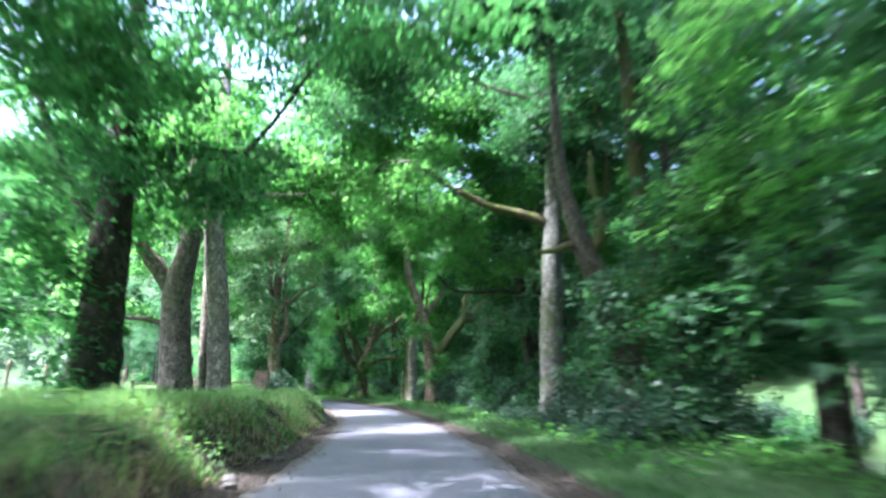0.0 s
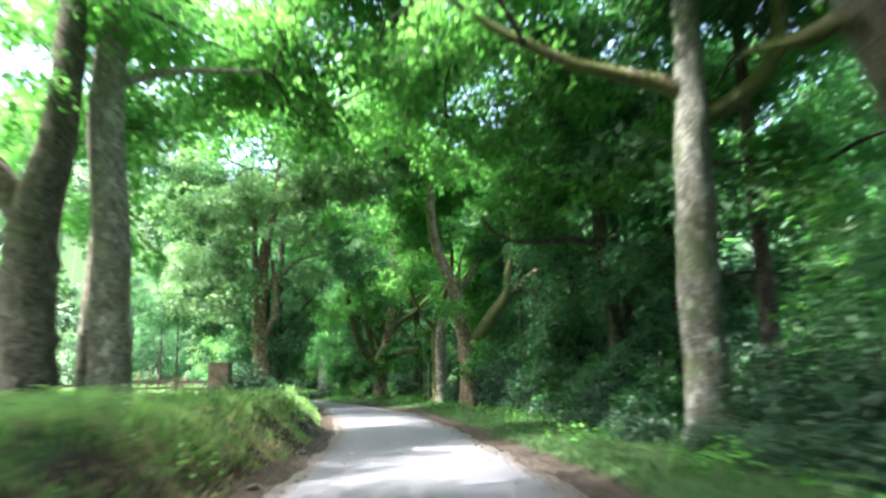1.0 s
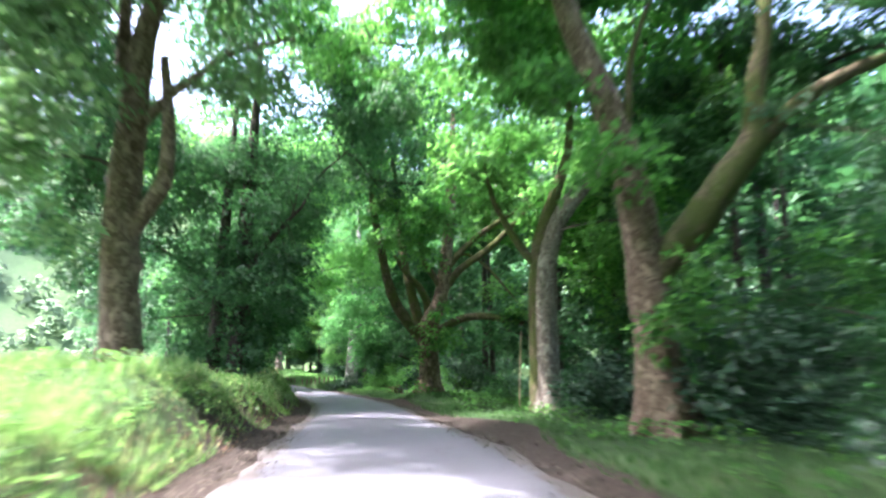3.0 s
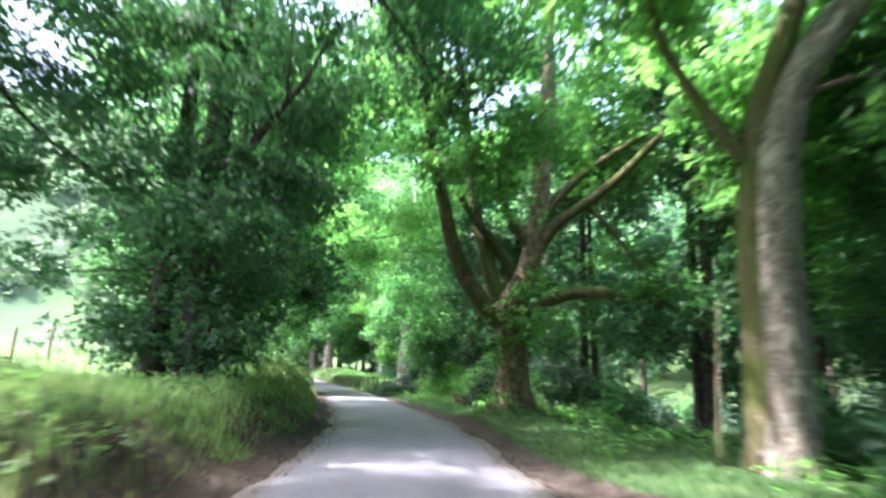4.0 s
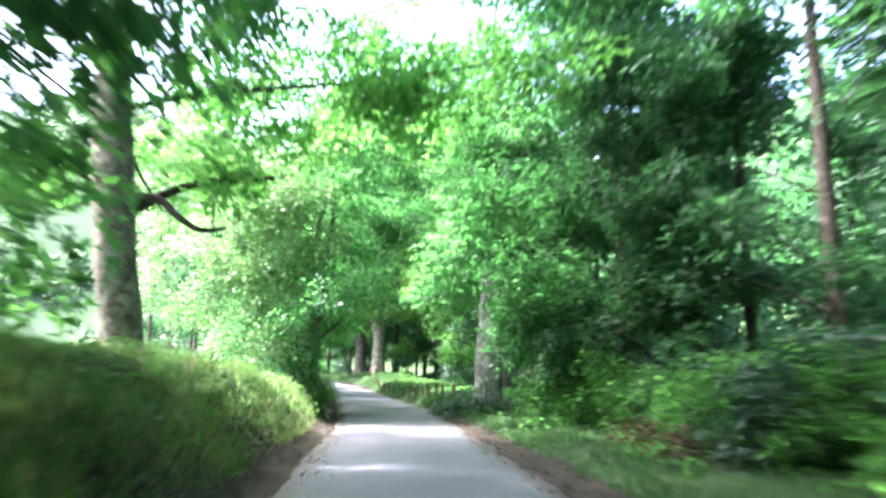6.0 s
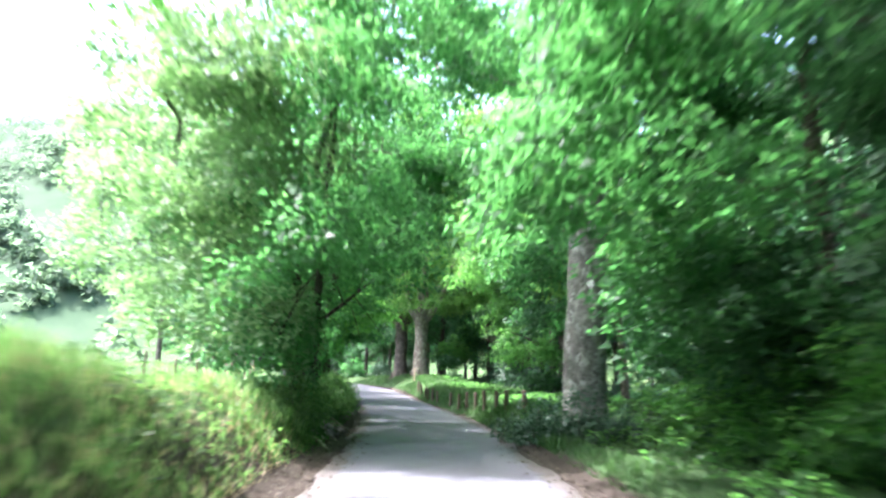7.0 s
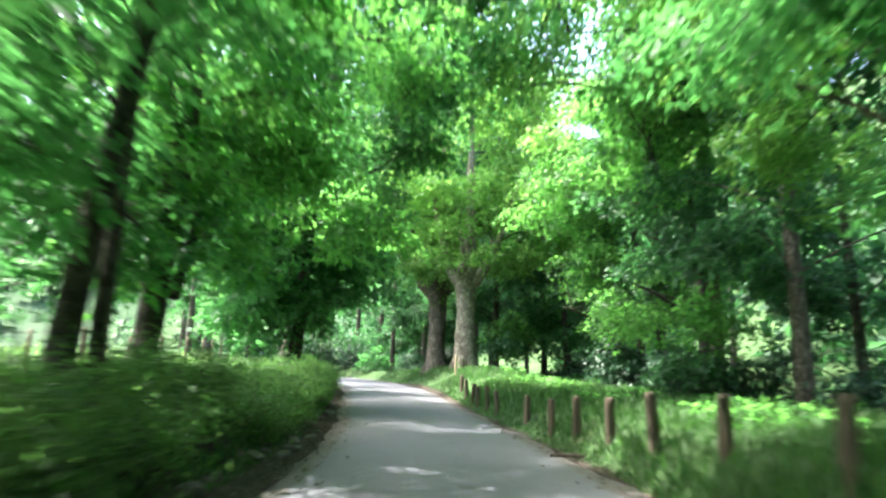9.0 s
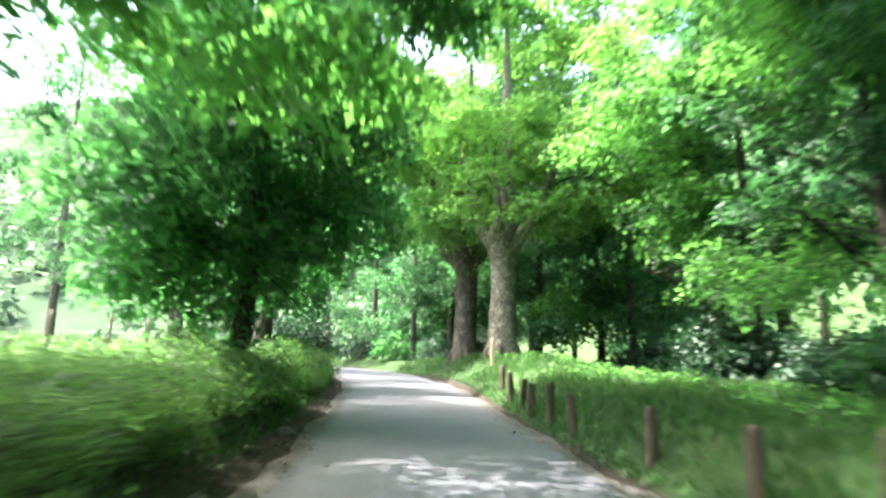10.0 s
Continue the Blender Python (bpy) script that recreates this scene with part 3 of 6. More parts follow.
def dense_line(p):
    """A line of points with more of them on the way."""
    k = np.linspace(0, len(p) - 1, max(2, 9 * (len(p) - 1) + 1))
    return np.stack([np.interp(k, np.arange(len(p)), p[:, c]) for c in range(3)], 1)


def cloud(seed, middle, spread, number, radius):
    """Leaf clumps strewn through a box round a middle."""
    rng = np.random.default_rng(seed)
    out = []
    for _ in range(number):
        c = np.array(middle) + rng.uniform(-1, 1, 3) * spread
        r = radius * rng.uniform(0.75, 1.25)
        out.append((*c, r, r, r * 0.62))
    return out


# trees on the wooded side of the lane
# clouds 67, 68, 70 and 99 are high leaves added to shade the verge
tree("tree", (5.95, 17.8), [(5.96, 17.8, 1.5, 0.36), (5.6, 17.5, 3.2, 0.33), (5.05, 17.2, 4.6, 0.34), (4.6, 17.0, 5.6, 0.30), (4.2, 16.8, 6.9, 0.20), (4.0, 16.7, 8.4, 0.15), (4.0, 16.7, 11, 0.08), (4.0, 16.7, 13, 0.04)],
     [[(5.95, 17.9, 2.0, 0.3), (6.4, 17.8, 3.3, 0.28), (6.7, 17.6, 4.4, 0.28), (6.6, 17.3, 6.3, 0.28), (6.35, 17.0, 8.3, 0.27), (6.3, 17.0, 11, 0.2), (6.2, 17.2, 14, 0.08)],
      [(4.8, 17.1, 5.1, 0.18), (5.2, 16.9, 5.65, 0.18), (5.2, 16.8, 6.4, 0.16), (4.95, 16.7, 7.0, 0.12), (5.0, 16.8, 8.2, 0.06)],
      [(4.8, 17.1, 5.2, 0.13), (4.3, 16.9, 5.5, 0.12), (3.85, 17.1, 5.3, 0.1), (3.3, 17.4, 5.35, 0.05)]],
     cloud(1, (7.2, 21.5, 13.2), (4.4, 4.0, 2.6), 15, 2.1) + [(7.6, 19.6, 4.2, 1.5, 1.6, 1.0), (7.9, 16.2, 5.0, 1.3, 1.6, 0.9), (8.2, 16.4, 3.0, 1.4, 1.7, 0.9), (7.2, 20.7, 3.0, 1.3, 1.5, 0.9), (7.6, 18.4, 1.9, 1.2, 1.4, 0.8), (8.8, 17.2, 7.2, 1.5, 1.6, 0.9), (7.0, 23.0, 2.4, 1.2, 1.4, 0.8), (9.4, 14.6, 4.4, 1.6, 1.8, 1.2)] + cloud(68, (2.0, 10.5, 14.5), (3.6, 7.0, 1.6), 12, 2.2) + cloud(76, (5.0, 17.8, 13.4), (3.0, 3.0, 1.8), 8, 2.1) + cloud(80, (-2.0, 17.0, 15.4), (3.8, 5.0, 1.4), 12, 2.2) + [(4.5, 14.9, 3.2, 0.7, 0.9, 0.5), (4.9, 14.3, 3.8, 0.8, 0.9, 0.5), (5.6, 14.0, 3.0, 0.9, 1.0, 0.6), (4.9, 14.7, 2.1, 0.8, 0.9, 0.5), (5.5, 13.8, 1.8, 0.9, 1.0, 0.6), (5.9, 13.8, 4.3, 0.9, 1.0, 0.6), (6.0, 15.1, 5.3, 1.0, 1.0, 0.6), (4.6, 15.9, 2.0, 0.7, 0.9, 0.5), (4.7, 17.0, 2.9, 0.7, 0.8, 0.5), (6.2, 13.4, 1.0, 0.9, 0.9, 0.5)] + cloud(99, (-1.6, 18.8, 12.6), (3.0, 4.6, 1.3), 6, 2.0),
     M_BARK, M_LEAF_SHADE, 0.22, "tall brown-barked tree with forked trunk on the verge", 11, 0.9, limb_bark=M_BARK_MOSS)
tree("tree", (4.6, 23.9), [(4.6, 23.9, 0.7, 0.47), (4.65, 23.9, 1.9, 0.45), (4.7, 23.9, 3.4, 0.44), (4.8, 23.9, 5.0, 0.42), (4.85, 23.9, 6.6, 0.40), (4.95, 23.9, 8.0, 0.34), (5.1, 23.9, 10.1, 0.28), (5.2, 24, 15, 0.12)],
     [[(4.9, 23.9, 7.6, 0.22), (4.4, 23.9, 8.0, 0.2), (3.5, 23.9, 8.25, 0.17), (2.4, 23.8, 8.5, 0.15), (1.7, 23.8, 8.9, 0.13), (0.7, 23.7, 9.4, 0.1), (-0.6, 23.4, 10.3, 0.06)],
      [(4.9, 23.9, 6.9, 0.25), (5.3, 23.9, 7.2, 0.24), (5.9, 24, 7.5, 0.22), (6.8, 24, 8.2, 0.2), (7.2, 24, 9.1, 0.18), (7.3, 24, 10.5, 0.15), (7.0, 24.2, 13, 0.08)]],
     cloud(2, (4.2, 28.5, 12.6), (5.0, 3.6, 3.6), 17, 2.1) + [(1.4, 28.5, 9.0, 1.7, 1.7, 0.9), (-0.8, 30.0, 10.0, 1.9, 1.8, 1.0), (2.6, 31.5, 8.4, 1.8, 1.8, 0.9), (4.4, 29.5, 7.2, 1.7, 1.8, 0.9), (5.6, 33.0, 8.6, 2.0, 2.0, 1.1), (-2.6, 27.5, 10.8, 1.8, 1.8, 1.0), (0.6, 34.5, 10.6, 2.0, 2.0, 1.1), (-0.9, 31.8, 12.8, 1.8, 1.8, 1.0), (-0.2, 29.8, 12.6, 1.6, 1.6, 0.9), (-4.4, 33.8, 13.8, 1.8, 1.8, 1.0)] + [(7.8, 22.5, 4.6, 1.9, 2.2, 1.3), (8.4, 22.5, 2.2, 1.5, 1.7, 1.2), (7.9, 25.5, 6.4, 2.0, 2.0, 1.2), (7.6, 24.2, 3.4, 1.3, 1.3, 0.8), (5.6, 28.8, 8.5, 1.5, 1.5, 0.9), (6.6, 28.6, 7.6, 1.5, 1.5, 0.9), (6.8, 27.6, 9.0, 1.5, 1.5, 0.9)] + cloud(70, (0.3, 29.5, 15.0), (3.0, 5.0, 1.5), 9, 2.2) + cloud(73, (0.0, 30.0, 18.4), (5.0, 4.0, 1.4), 11, 2.3) + cloud(81, (7.8, 27.0, 13.0), (2.5, 5.0, 2.0), 8, 2.1) + cloud(93, (9.6, 27.0, 8.6), (2.0, 5.0, 2.6), 14, 1.6) + [(-0.1, 18.9, 8.4, 0.6, 0.6, 0.4), (1.0, 18.5, 7.6, 0.5, 0.4, 0.3)],
     M_BARK_ASH, M_LEAF, 0.22, "tall grey-barked tree with curving mossy branches on the verge", 12, 0.9, limb_bark=M_BARK_MOSS)
tree("tree", (4.95, 33.6), [(5.05, 33.9, 1.0, 0.33), (4.96, 33.7, 3.1, 0.29), (4.72, 33.4, 4.4, 0.27), (4.5, 33.05, 6.1, 0.25), (4.43, 32.8, 7.7, 0.22), (4.42, 32.7, 10, 0.17), (4.4, 32.8, 14, 0.06)],
     [[(4.47, 33.0, 6.1, 0.11), (3.6, 32.7, 6.35, 0.1), (2.3, 32.4, 6.2, 0.09), (1.2, 32.1, 6.22, 0.07), (0.6, 31.8, 6.5, 0.06), (0.25, 31.6, 7.0, 0.04)],
      [(4.45, 32.9, 7.4, 0.1), (5.4, 33.4, 8.6, 0.08), (6.6, 34.0, 9.4, 0.04)]],
     cloud(19, (5.4, 35.0, 10.5), (3.2, 2.6, 2.8), 12, 1.8) + [(2.4, 33.4, 7.6, 1.5, 1.2, 0.6), (3.6, 34.4, 7.0, 1.3, 1.2, 0.6), (0.8, 32.8, 8.0, 1.2, 1.1, 0.5), (6.6, 34.2, 5.2, 1.4, 1.4, 0.8), (6.9, 32.2, 6.6, 1.4, 1.4, 0.8)] + cloud(82, (7.8, 37.0, 13.0), (3.0, 4.0, 2.5), 9, 2.1) + cloud(83, (-2.0, 38.5, 15.2), (3.6, 4.0, 1.6), 10, 2.2),
     M_BARK_DARK, M_LEAF, 0.21, "dark-stemmed tree with a long level branch", 19, 0.85)
tree("tree", (-0.45, 44.6), [(-0.5, 44.6, 0.6, 0.56), (-0.55, 44.6, 1.4, 0.46), (-0.6, 44.6, 2.1, 0.40), (-0.7, 44.6, 3.5, 0.38), (-0.85, 44.5, 4.7, 0.36), (-1.1, 44.5, 6.1, 0.33), (-1.5, 44.5, 7.3, 0.3), (-2.0, 44.4, 8.6, 0.26), (-2.3, 44.4, 10.2, 0.22), (-2.2, 44.6, 14, 0.1)],
     [[(-0.65, 44.6, 3.0, 0.34), (-0.3, 44.6, 3.5, 0.34), (0.25, 44.6, 4.1, 0.34), (1.0, 44.7, 5.15, 0.32), (1.7, 44.8, 6.0, 0.27), (1.7, 44.9, 7.0, 0.2), (2.1, 44.9, 8.4, 0.17), (2.3, 45, 11, 0.08)],
      [(1.5, 44.9, 5.7, 0.2), (2.0, 44.9, 6.2, 0.19), (2.7, 45, 6.9, 0.17), (3.8, 45.1, 7.5, 0.14), (5.4, 45.3, 8.1, 0.09)],
      [(-1.0, 44.5, 5.7, 0.1), (-0.9, 44.3, 6.6, 0.09), (-0.85, 44.2, 7.6, 0.07), (-0.4, 44.2, 8.8, 0.04)]],
     cloud(3, (1.0, 47.5, 13), (5.2, 4.5, 4.0), 19, 2.2) + [(-0.2, 43.6, 2.3, 0.9, 0.7, 0.5), (0.1, 43.7, 3.2, 0.8, 0.6, 0.5), (-1.6, 43.6, 5.4, 1.1, 0.9, 0.6), (-2.6, 43.8, 7.2, 1.3, 1.1, 0.7), (0.5, 43.7, 2.4, 0.7, 0.6, 0.4), (4.6, 46.4, 3.8, 1.8, 1.6, 1.1), (5.4, 42.6, 2.2, 1.6, 1.6, 1.1), (5.4, 42.0, 5.4, 1.6, 1.6, 0.9)],
     M_BARK_WARM, M_LEAF, 0.24, "gnarled mossy tree with a thick limb bending away", 13, 0.95, limb_bark=M_BARK_MOSS)
tree("tree", (-2.5, 53), [(-2.47, 53, 0.8, 0.42), (-2.48, 53, 2.1, 0.39), (-2.5, 53, 3.7, 0.37), (-2.4, 53, 5.1, 0.35), (-2.0, 53.1, 6.4, 0.32), (-1.2, 53.3, 7.4, 0.27), (-0.4, 53.4, 8.4, 0.24), (0.5, 53.6, 9.6, 0.2), (1.4, 54, 13, 0.1)],
     [[(-2.72, 53.08, -0.1, 0.4), (-2.72, 53.06, 0.7, 0.34), (-2.74, 53.06, 2.1, 0.31), (-2.74, 53.04, 4.3, 0.29), (-2.6, 53.05, 5.7, 0.26), (-2.1, 53.1, 7.1, 0.2), (-1.4, 53.0, 9.0, 0.15), (-1.6, 53, 12, 0.08)],
      [(-2.8, 53, 4.9, 0.16), (-3.3, 52.8, 5.5, 0.14), (-3.7, 52.8, 6.2, 0.12), (-4.1, 52.7, 6.9, 0.1), (-4.4, 52.6, 8.2, 0.06)]],
     cloud(4, (-2.2, 53, 13), (5, 4.6, 4.0), 17, 2.2) + [(-4.2, 52.0, 8.0, 1.6, 1.6, 0.8), (0.6, 51.8, 6.0, 1.8, 1.8, 1.1), (-1.7, 58.0, 7.4, 1.4, 1.3, 0.9), (-2.8, 57.8, 8.6, 1.4, 1.3, 0.9), (-0.2, 57.4, 6.6, 1.4, 1.3, 0.9), (0.7, 57.6, 8.4, 1.6, 1.4, 1.0)] + cloud(75, (-5.0, 50.0, 14.0), (3.6, 3.6, 2.0), 12, 2.0) + cloud(87, (1.5, 56.0, 13.5), (3.0, 4.0, 2.0), 8, 2.1) + [(-11.1, 52.3, 15.3, 1.5, 1.4, 0.9), (-8.7, 53.2, 14.6, 2.0, 1.8, 1.2), (-6.2, 54.0, 13.8, 1.8, 1.7, 1.1), (-9.6, 53.1, 12.7, 1.7, 1.5, 1.0), (-7.3, 54.1, 16.4, 1.7, 1.5, 1.0), (-11.1, 54.3, 14.4, 2.0, 1.8, 1.2), (-7.7, 53.9, 12.1, 1.4, 1.2, 0.8)],
     M_BARK_PALE, M_LEAF, 0.24, "two-stemmed tree with flaking mossy bark leaning away", 14, 0.9, limb_bark=M_BARK_MOSS)
tree("tree", (-7.75, 62.4), [(-7.7, 62.4, 0.9, 0.54), (-7.74, 62.4, 1.8, 0.46), (-7.8, 62.35, 2.7, 0.46), (-7.85, 62.3, 3.4, 0.54), (-7.6, 62.4, 4.0, 0.40), (-7.2, 62.4, 4.7, 0.35), (-6.95, 62.35, 6.1, 0.31), (-6.8, 62.2, 8.0, 0.27), (-6.6, 62.0, 10.5, 0.25), (-6.5, 62.0, 14.5, 0.08)],
     [[(-8.0, 62.3, 2.9, 0.32), (-8.6, 61.9, 3.6, 0.27), (-9.2, 61.4, 4.55, 0.235), (-9.55, 61.0, 5.75, 0.21), (-9.8, 60.7, 7.3, 0.19), (-10.15, 60.4, 9.05, 0.15), (-10.4, 60.2, 12.0, 0.08)],
      [(-8.05, 62.3, 3.2, 0.3), (-8.35, 62.2, 4.3, 0.24), (-8.65, 62.1, 5.5, 0.2), (-8.9, 62.0, 6.6, 0.18), (-9.1, 61.9, 8.2, 0.16), (-9.3, 61.7, 10.5, 0.12), (-9.6, 61.2, 13, 0.07)],
      [(-7.9, 62.5, 3.5, 0.22), (-7.75, 62.5, 4.6, 0.19), (-8.2, 62.1, 5.5, 0.16), (-8.75, 61.5, 6.0, 0.13), (-9.2, 61.1, 6.8, 0.09)],
      [(-7.0, 62.4, 5.3, 0.2), (-6.3, 62.3, 6.25, 0.18), (-5.45, 62.25, 6.8, 0.17), (-4.6, 62.2, 7.4, 0.15), (-3.4, 62.05, 8.6, 0.11), (-2.3, 61.9, 9.7, 0.06)],
      [(-6.85, 62.3, 6.3, 0.17), (-6.2, 62.2, 7.1, 0.15), (-5.4, 62.3, 7.9, 0.13), (-4.3, 62.5, 8.65, 0.11), (-2.9, 62.9, 9.6, 0.06)],
      [(-6.5, 62.3, 7.0, 0.08), (-5.7, 62.6, 7.05, 0.08), (-4.85, 63.2, 6.35, 0.07), (-4.2, 63.6, 5.6, 0.06), (-3.55, 64.0, 4.8, 0.03)],
      [(-7.4, 62.5, 3.3, 0.24), (-6.3, 62.6, 3.95, 0.19), (-5.1, 62.8, 4.1, 0.17), (-4.1, 62.9, 3.85, 0.15), (-2.4, 63.1, 3.55, 0.08)],
      [(-7.0, 62.4, 5.0, 0.17), (-7.5, 62.2, 5.95, 0.15), (-8.0, 62.05, 6.6, 0.12), (-8.15, 61.8, 8.0, 0.06)]],
     cloud(5, (-7.0, 65.5, 12.6), (5.5, 3.6, 4.2), 18, 2.2) + [(-7.3, 61.5, 3.3, 0.7, 0.4, 0.7), (-7.0, 61.5, 4.2, 0.6, 0.4, 0.6), (-8.2, 61.5, 0.8, 0.6, 0.4, 0.4), (-7.3, 61.5, 2.4, 0.5, 0.35, 0.5), (-8.3, 61.6, 2.5, 0.5, 0.4, 0.5), (-3.6, 62.4, 4.3, 1.2, 1.0, 0.4), (-9.6, 60.6, 8.6, 1.3, 1.2, 0.7), (-4.6, 64.6, 5.6, 1.3, 1.2, 0.7)] + cloud(84, (-10.5, 61.5, 14.6), (3.2, 4.0, 1.6), 9, 2.1) + [(-9.1, 59.0, 8.5, 1.0, 0.9, 0.6), (-8.4, 59.9, 8.0, 0.9, 0.8, 0.5), (-7.6, 59.0, 8.5, 1.0, 0.9, 0.6), (-7.1, 59.7, 7.5, 0.9, 0.8, 0.5), (-9.5, 59.1, 6.9, 0.9, 0.8, 0.5), (-6.3, 59.1, 8.2, 1.0, 0.9, 0.6), (-7.9, 60.5, 6.8, 1.0, 0.9, 0.6), (-8.8, 59.7, 6.9, 0.9, 0.8, 0.5), (-6.8, 59.5, 8.2, 0.8, 0.7, 0.5), (-7.2, 61.1, 2.9, 0.6, 0.5, 0.4), (-6.7, 60.6, 3.0, 0.7, 0.6, 0.4), (-9.0, 59.4, 9.0, 0.9, 0.8, 0.5), (-5.9, 59.9, 7.5, 0.8, 0.7, 0.5)],
     M_BARK_WARM, M_LEAF, 0.22, "large many-stemmed old tree with brown mossy trunk on the verge", 15, 0.9, limb_bark=M_BARK_MOSS)
tree("tree", (-18.0, 86.2), [(-18, 86.2, 1.1, 0.53), (-17.95, 86.2, 2.5, 0.51), (-17.85, 86.3, 3.9, 0.5), (-17.8, 86.3, 5.4, 0.48), (-17.8, 86.3, 8, 0.4), (-17.7, 86.3, 12, 0.26), (-17.7, 86.3, 16, 0.1)],
     [[(-17.8, 86.3, 8.6, 0.16), (-18.8, 86.5, 9.6, 0.13), (-20.4, 86.6, 10.3, 0.1), (-22.4, 86.6, 11.0, 0.05)], [(-17.8, 86.3, 7.0, 0.2), (-16.6, 86, 8.2, 0.16), (-15, 85.6, 9.3, 0.08)]],
     cloud(6, (-18, 87, 13), (5.2, 5.2, 4.2), 17, 2.2) + [(-16.2, 82.6, 4.2, 1.5, 1.7, 1.0), (-15.2, 81.4, 2.8, 1.4, 1.5, 0.9), (-16.6, 79.0, 4.6, 1.9, 2.2, 1.2), (-15.4, 77.2, 6.6, 2.2, 2.2, 1.3), (-16.6, 82.0, 6.8, 2.0, 2.0, 1.0), (-14.6, 80.5, 4.4, 1.8, 2.0, 1.4), (-20.2, 92.5, 6.0, 2.2, 2.2, 1.1), (-21.5, 95.5, 7.2, 2.3, 2.3, 1.2), (-18.5, 93.5, 4.2, 2.0, 2.0, 1.0), (-16.6, 82.4, 17.6, 2.2, 2.2, 1.3), (-9.2, 81.4, 9.8, 2.0, 2.0, 1.3), (-11.0, 83.0, 11.2, 2.0, 2.0, 1.3)] + cloud(67, (-12.5, 80.5, 15.5), (4.0, 5.5, 1.8), 11, 2.3) + cloud(85, (-21.0, 92.0, 14.8), (3.0, 4.0, 1.6), 9, 2.1) + [(-16.2, 93.1, 8.8, 0.9, 0.8, 0.6), (-15.7, 93.3, 8.0, 1.0, 0.9, 0.6), (-15.6, 93.8, 6.8, 0.9, 0.8, 0.5), (-15.9, 94.7, 8.0, 1.0, 0.9, 0.6), (-15.4, 94.9, 5.8, 1.0, 0.9, 0.6)],
     M_BARK_GREY, M_LEAF_DARK, 0.22, "huge straight grey-barked tree standing in the verge grass", 16, 0.9)
tree("tree", (1.2, 63.5), [(1.2, 63.5, 0.2, 0.2), (1.2, 63.5, 4, 0.17), (1.0, 63.3, 8, 0.12), (0.9, 63.2, 13, 0.05)], [[(1.2, 63.5, 3.4, 0.09), (0.2, 61.6, 5.0, 0.07), (-0.4, 59.6, 5.8, 0.03)]],
     cloud(94, (0.8, 62.0, 6.2), (2.6, 5.0, 3.4), 17, 1.7) + cloud(95, (1.5, 63.0, 12.0), (3.0, 4.0, 2.0), 8, 2.0),
     M_BARK_DARK, M_LEAF, 0.24, "slim riverside tree with leafy low boughs", 35, 0.85)
# sun on the first trunk is put into its paler bark
for (bx, by, k, word) in ((-36.2, 116.2, 0, "pale sunlit"), (-39.3, 119.0, 1, "dark brown")):
    z0 = ground_at(bx, by)
    tree("tree", (bx, by), [(bx, by, z0 + 0.4, 0.58), (bx, by, z0 + 1.4, 0.50), (bx + 0.05, by, z0 + 2.8, 0.47), (bx, by, z0 + 4.0, 0.52), (bx - 0.05, by, z0 + 4.8, 0.66), (bx + 0.15, by + 0.1, z0 + 6.0, 0.36), (bx + 0.25, by, z0 + 9, 0.26), (bx + 0.2, by, z0 + 15, 0.06)],
         [[(bx - 0.1, by, z0 + 4.2, 0.32), (bx - 0.9 - k * 0.3, by, z0 + 5.2, 0.26), (bx - 1.5, by + 0.2, z0 + 6.8, 0.2), (bx - 2.2, by + 0.2, z0 + 9.5, 0.1)],
          [(bx + 0.1, by, z0 + 4.2, 0.32), (bx + 0.9, by + 0.1, z0 + 5.0, 0.26), (bx + 1.8, by + 0.2, z0 + 6.6, 0.2), (bx + 2.6, by + 0.2, z0 + 9, 0.1)],
          [(bx, by - 0.2, z0 + 4.3, 0.2), (bx + 0.3, by - 0.9, z0 + 5.6, 0.16), (bx + 0.2, by - 1.4, z0 + 7.6, 0.08)]],
         cloud(7 + k, (bx + 0.6, by - 0.8, z0 + 9.8), (5.2, 3.2, 4.4), 20, 1.9) + [(bx - 1.2, by - 1.6, z0 + 5.9, 1.5, 1.0, 0.7), (bx + 0.1, by - 1.8, z0 + 5.7, 1.3, 0.9, 0.6), (bx + 1.4, by - 1.4, z0 + 5.6, 1.4, 1.1, 0.7), (bx + 0.4, by - 1.9, z0 + 7.2, 1.6, 1.2, 0.8), (bx + 2.6, by - 1.2, z0 + 7.6, 1.7, 1.3, 0.9), (bx - 2.2, by - 1.4, z0 + 7.2, 1.6, 1.2, 0.8), (bx + 3.8, by - 0.8, z0 + 6.2, 1.4, 1.2, 0.8), (bx - 3.2, by - 0.6, z0 + 6.0, 1.3, 1.1, 0.7)] + cloud(57 + k, (bx + 0.5, by - 0.5, z0 + 15.4), (5.0, 3.0, 1.6), 9, 2.1),
         M_BARK if k else M_BARK_PALE, M_LEAF_SUN_LIME, 0.22, word + " thick trunk of a pair on a grassy mound", 17 + k, 0.8)


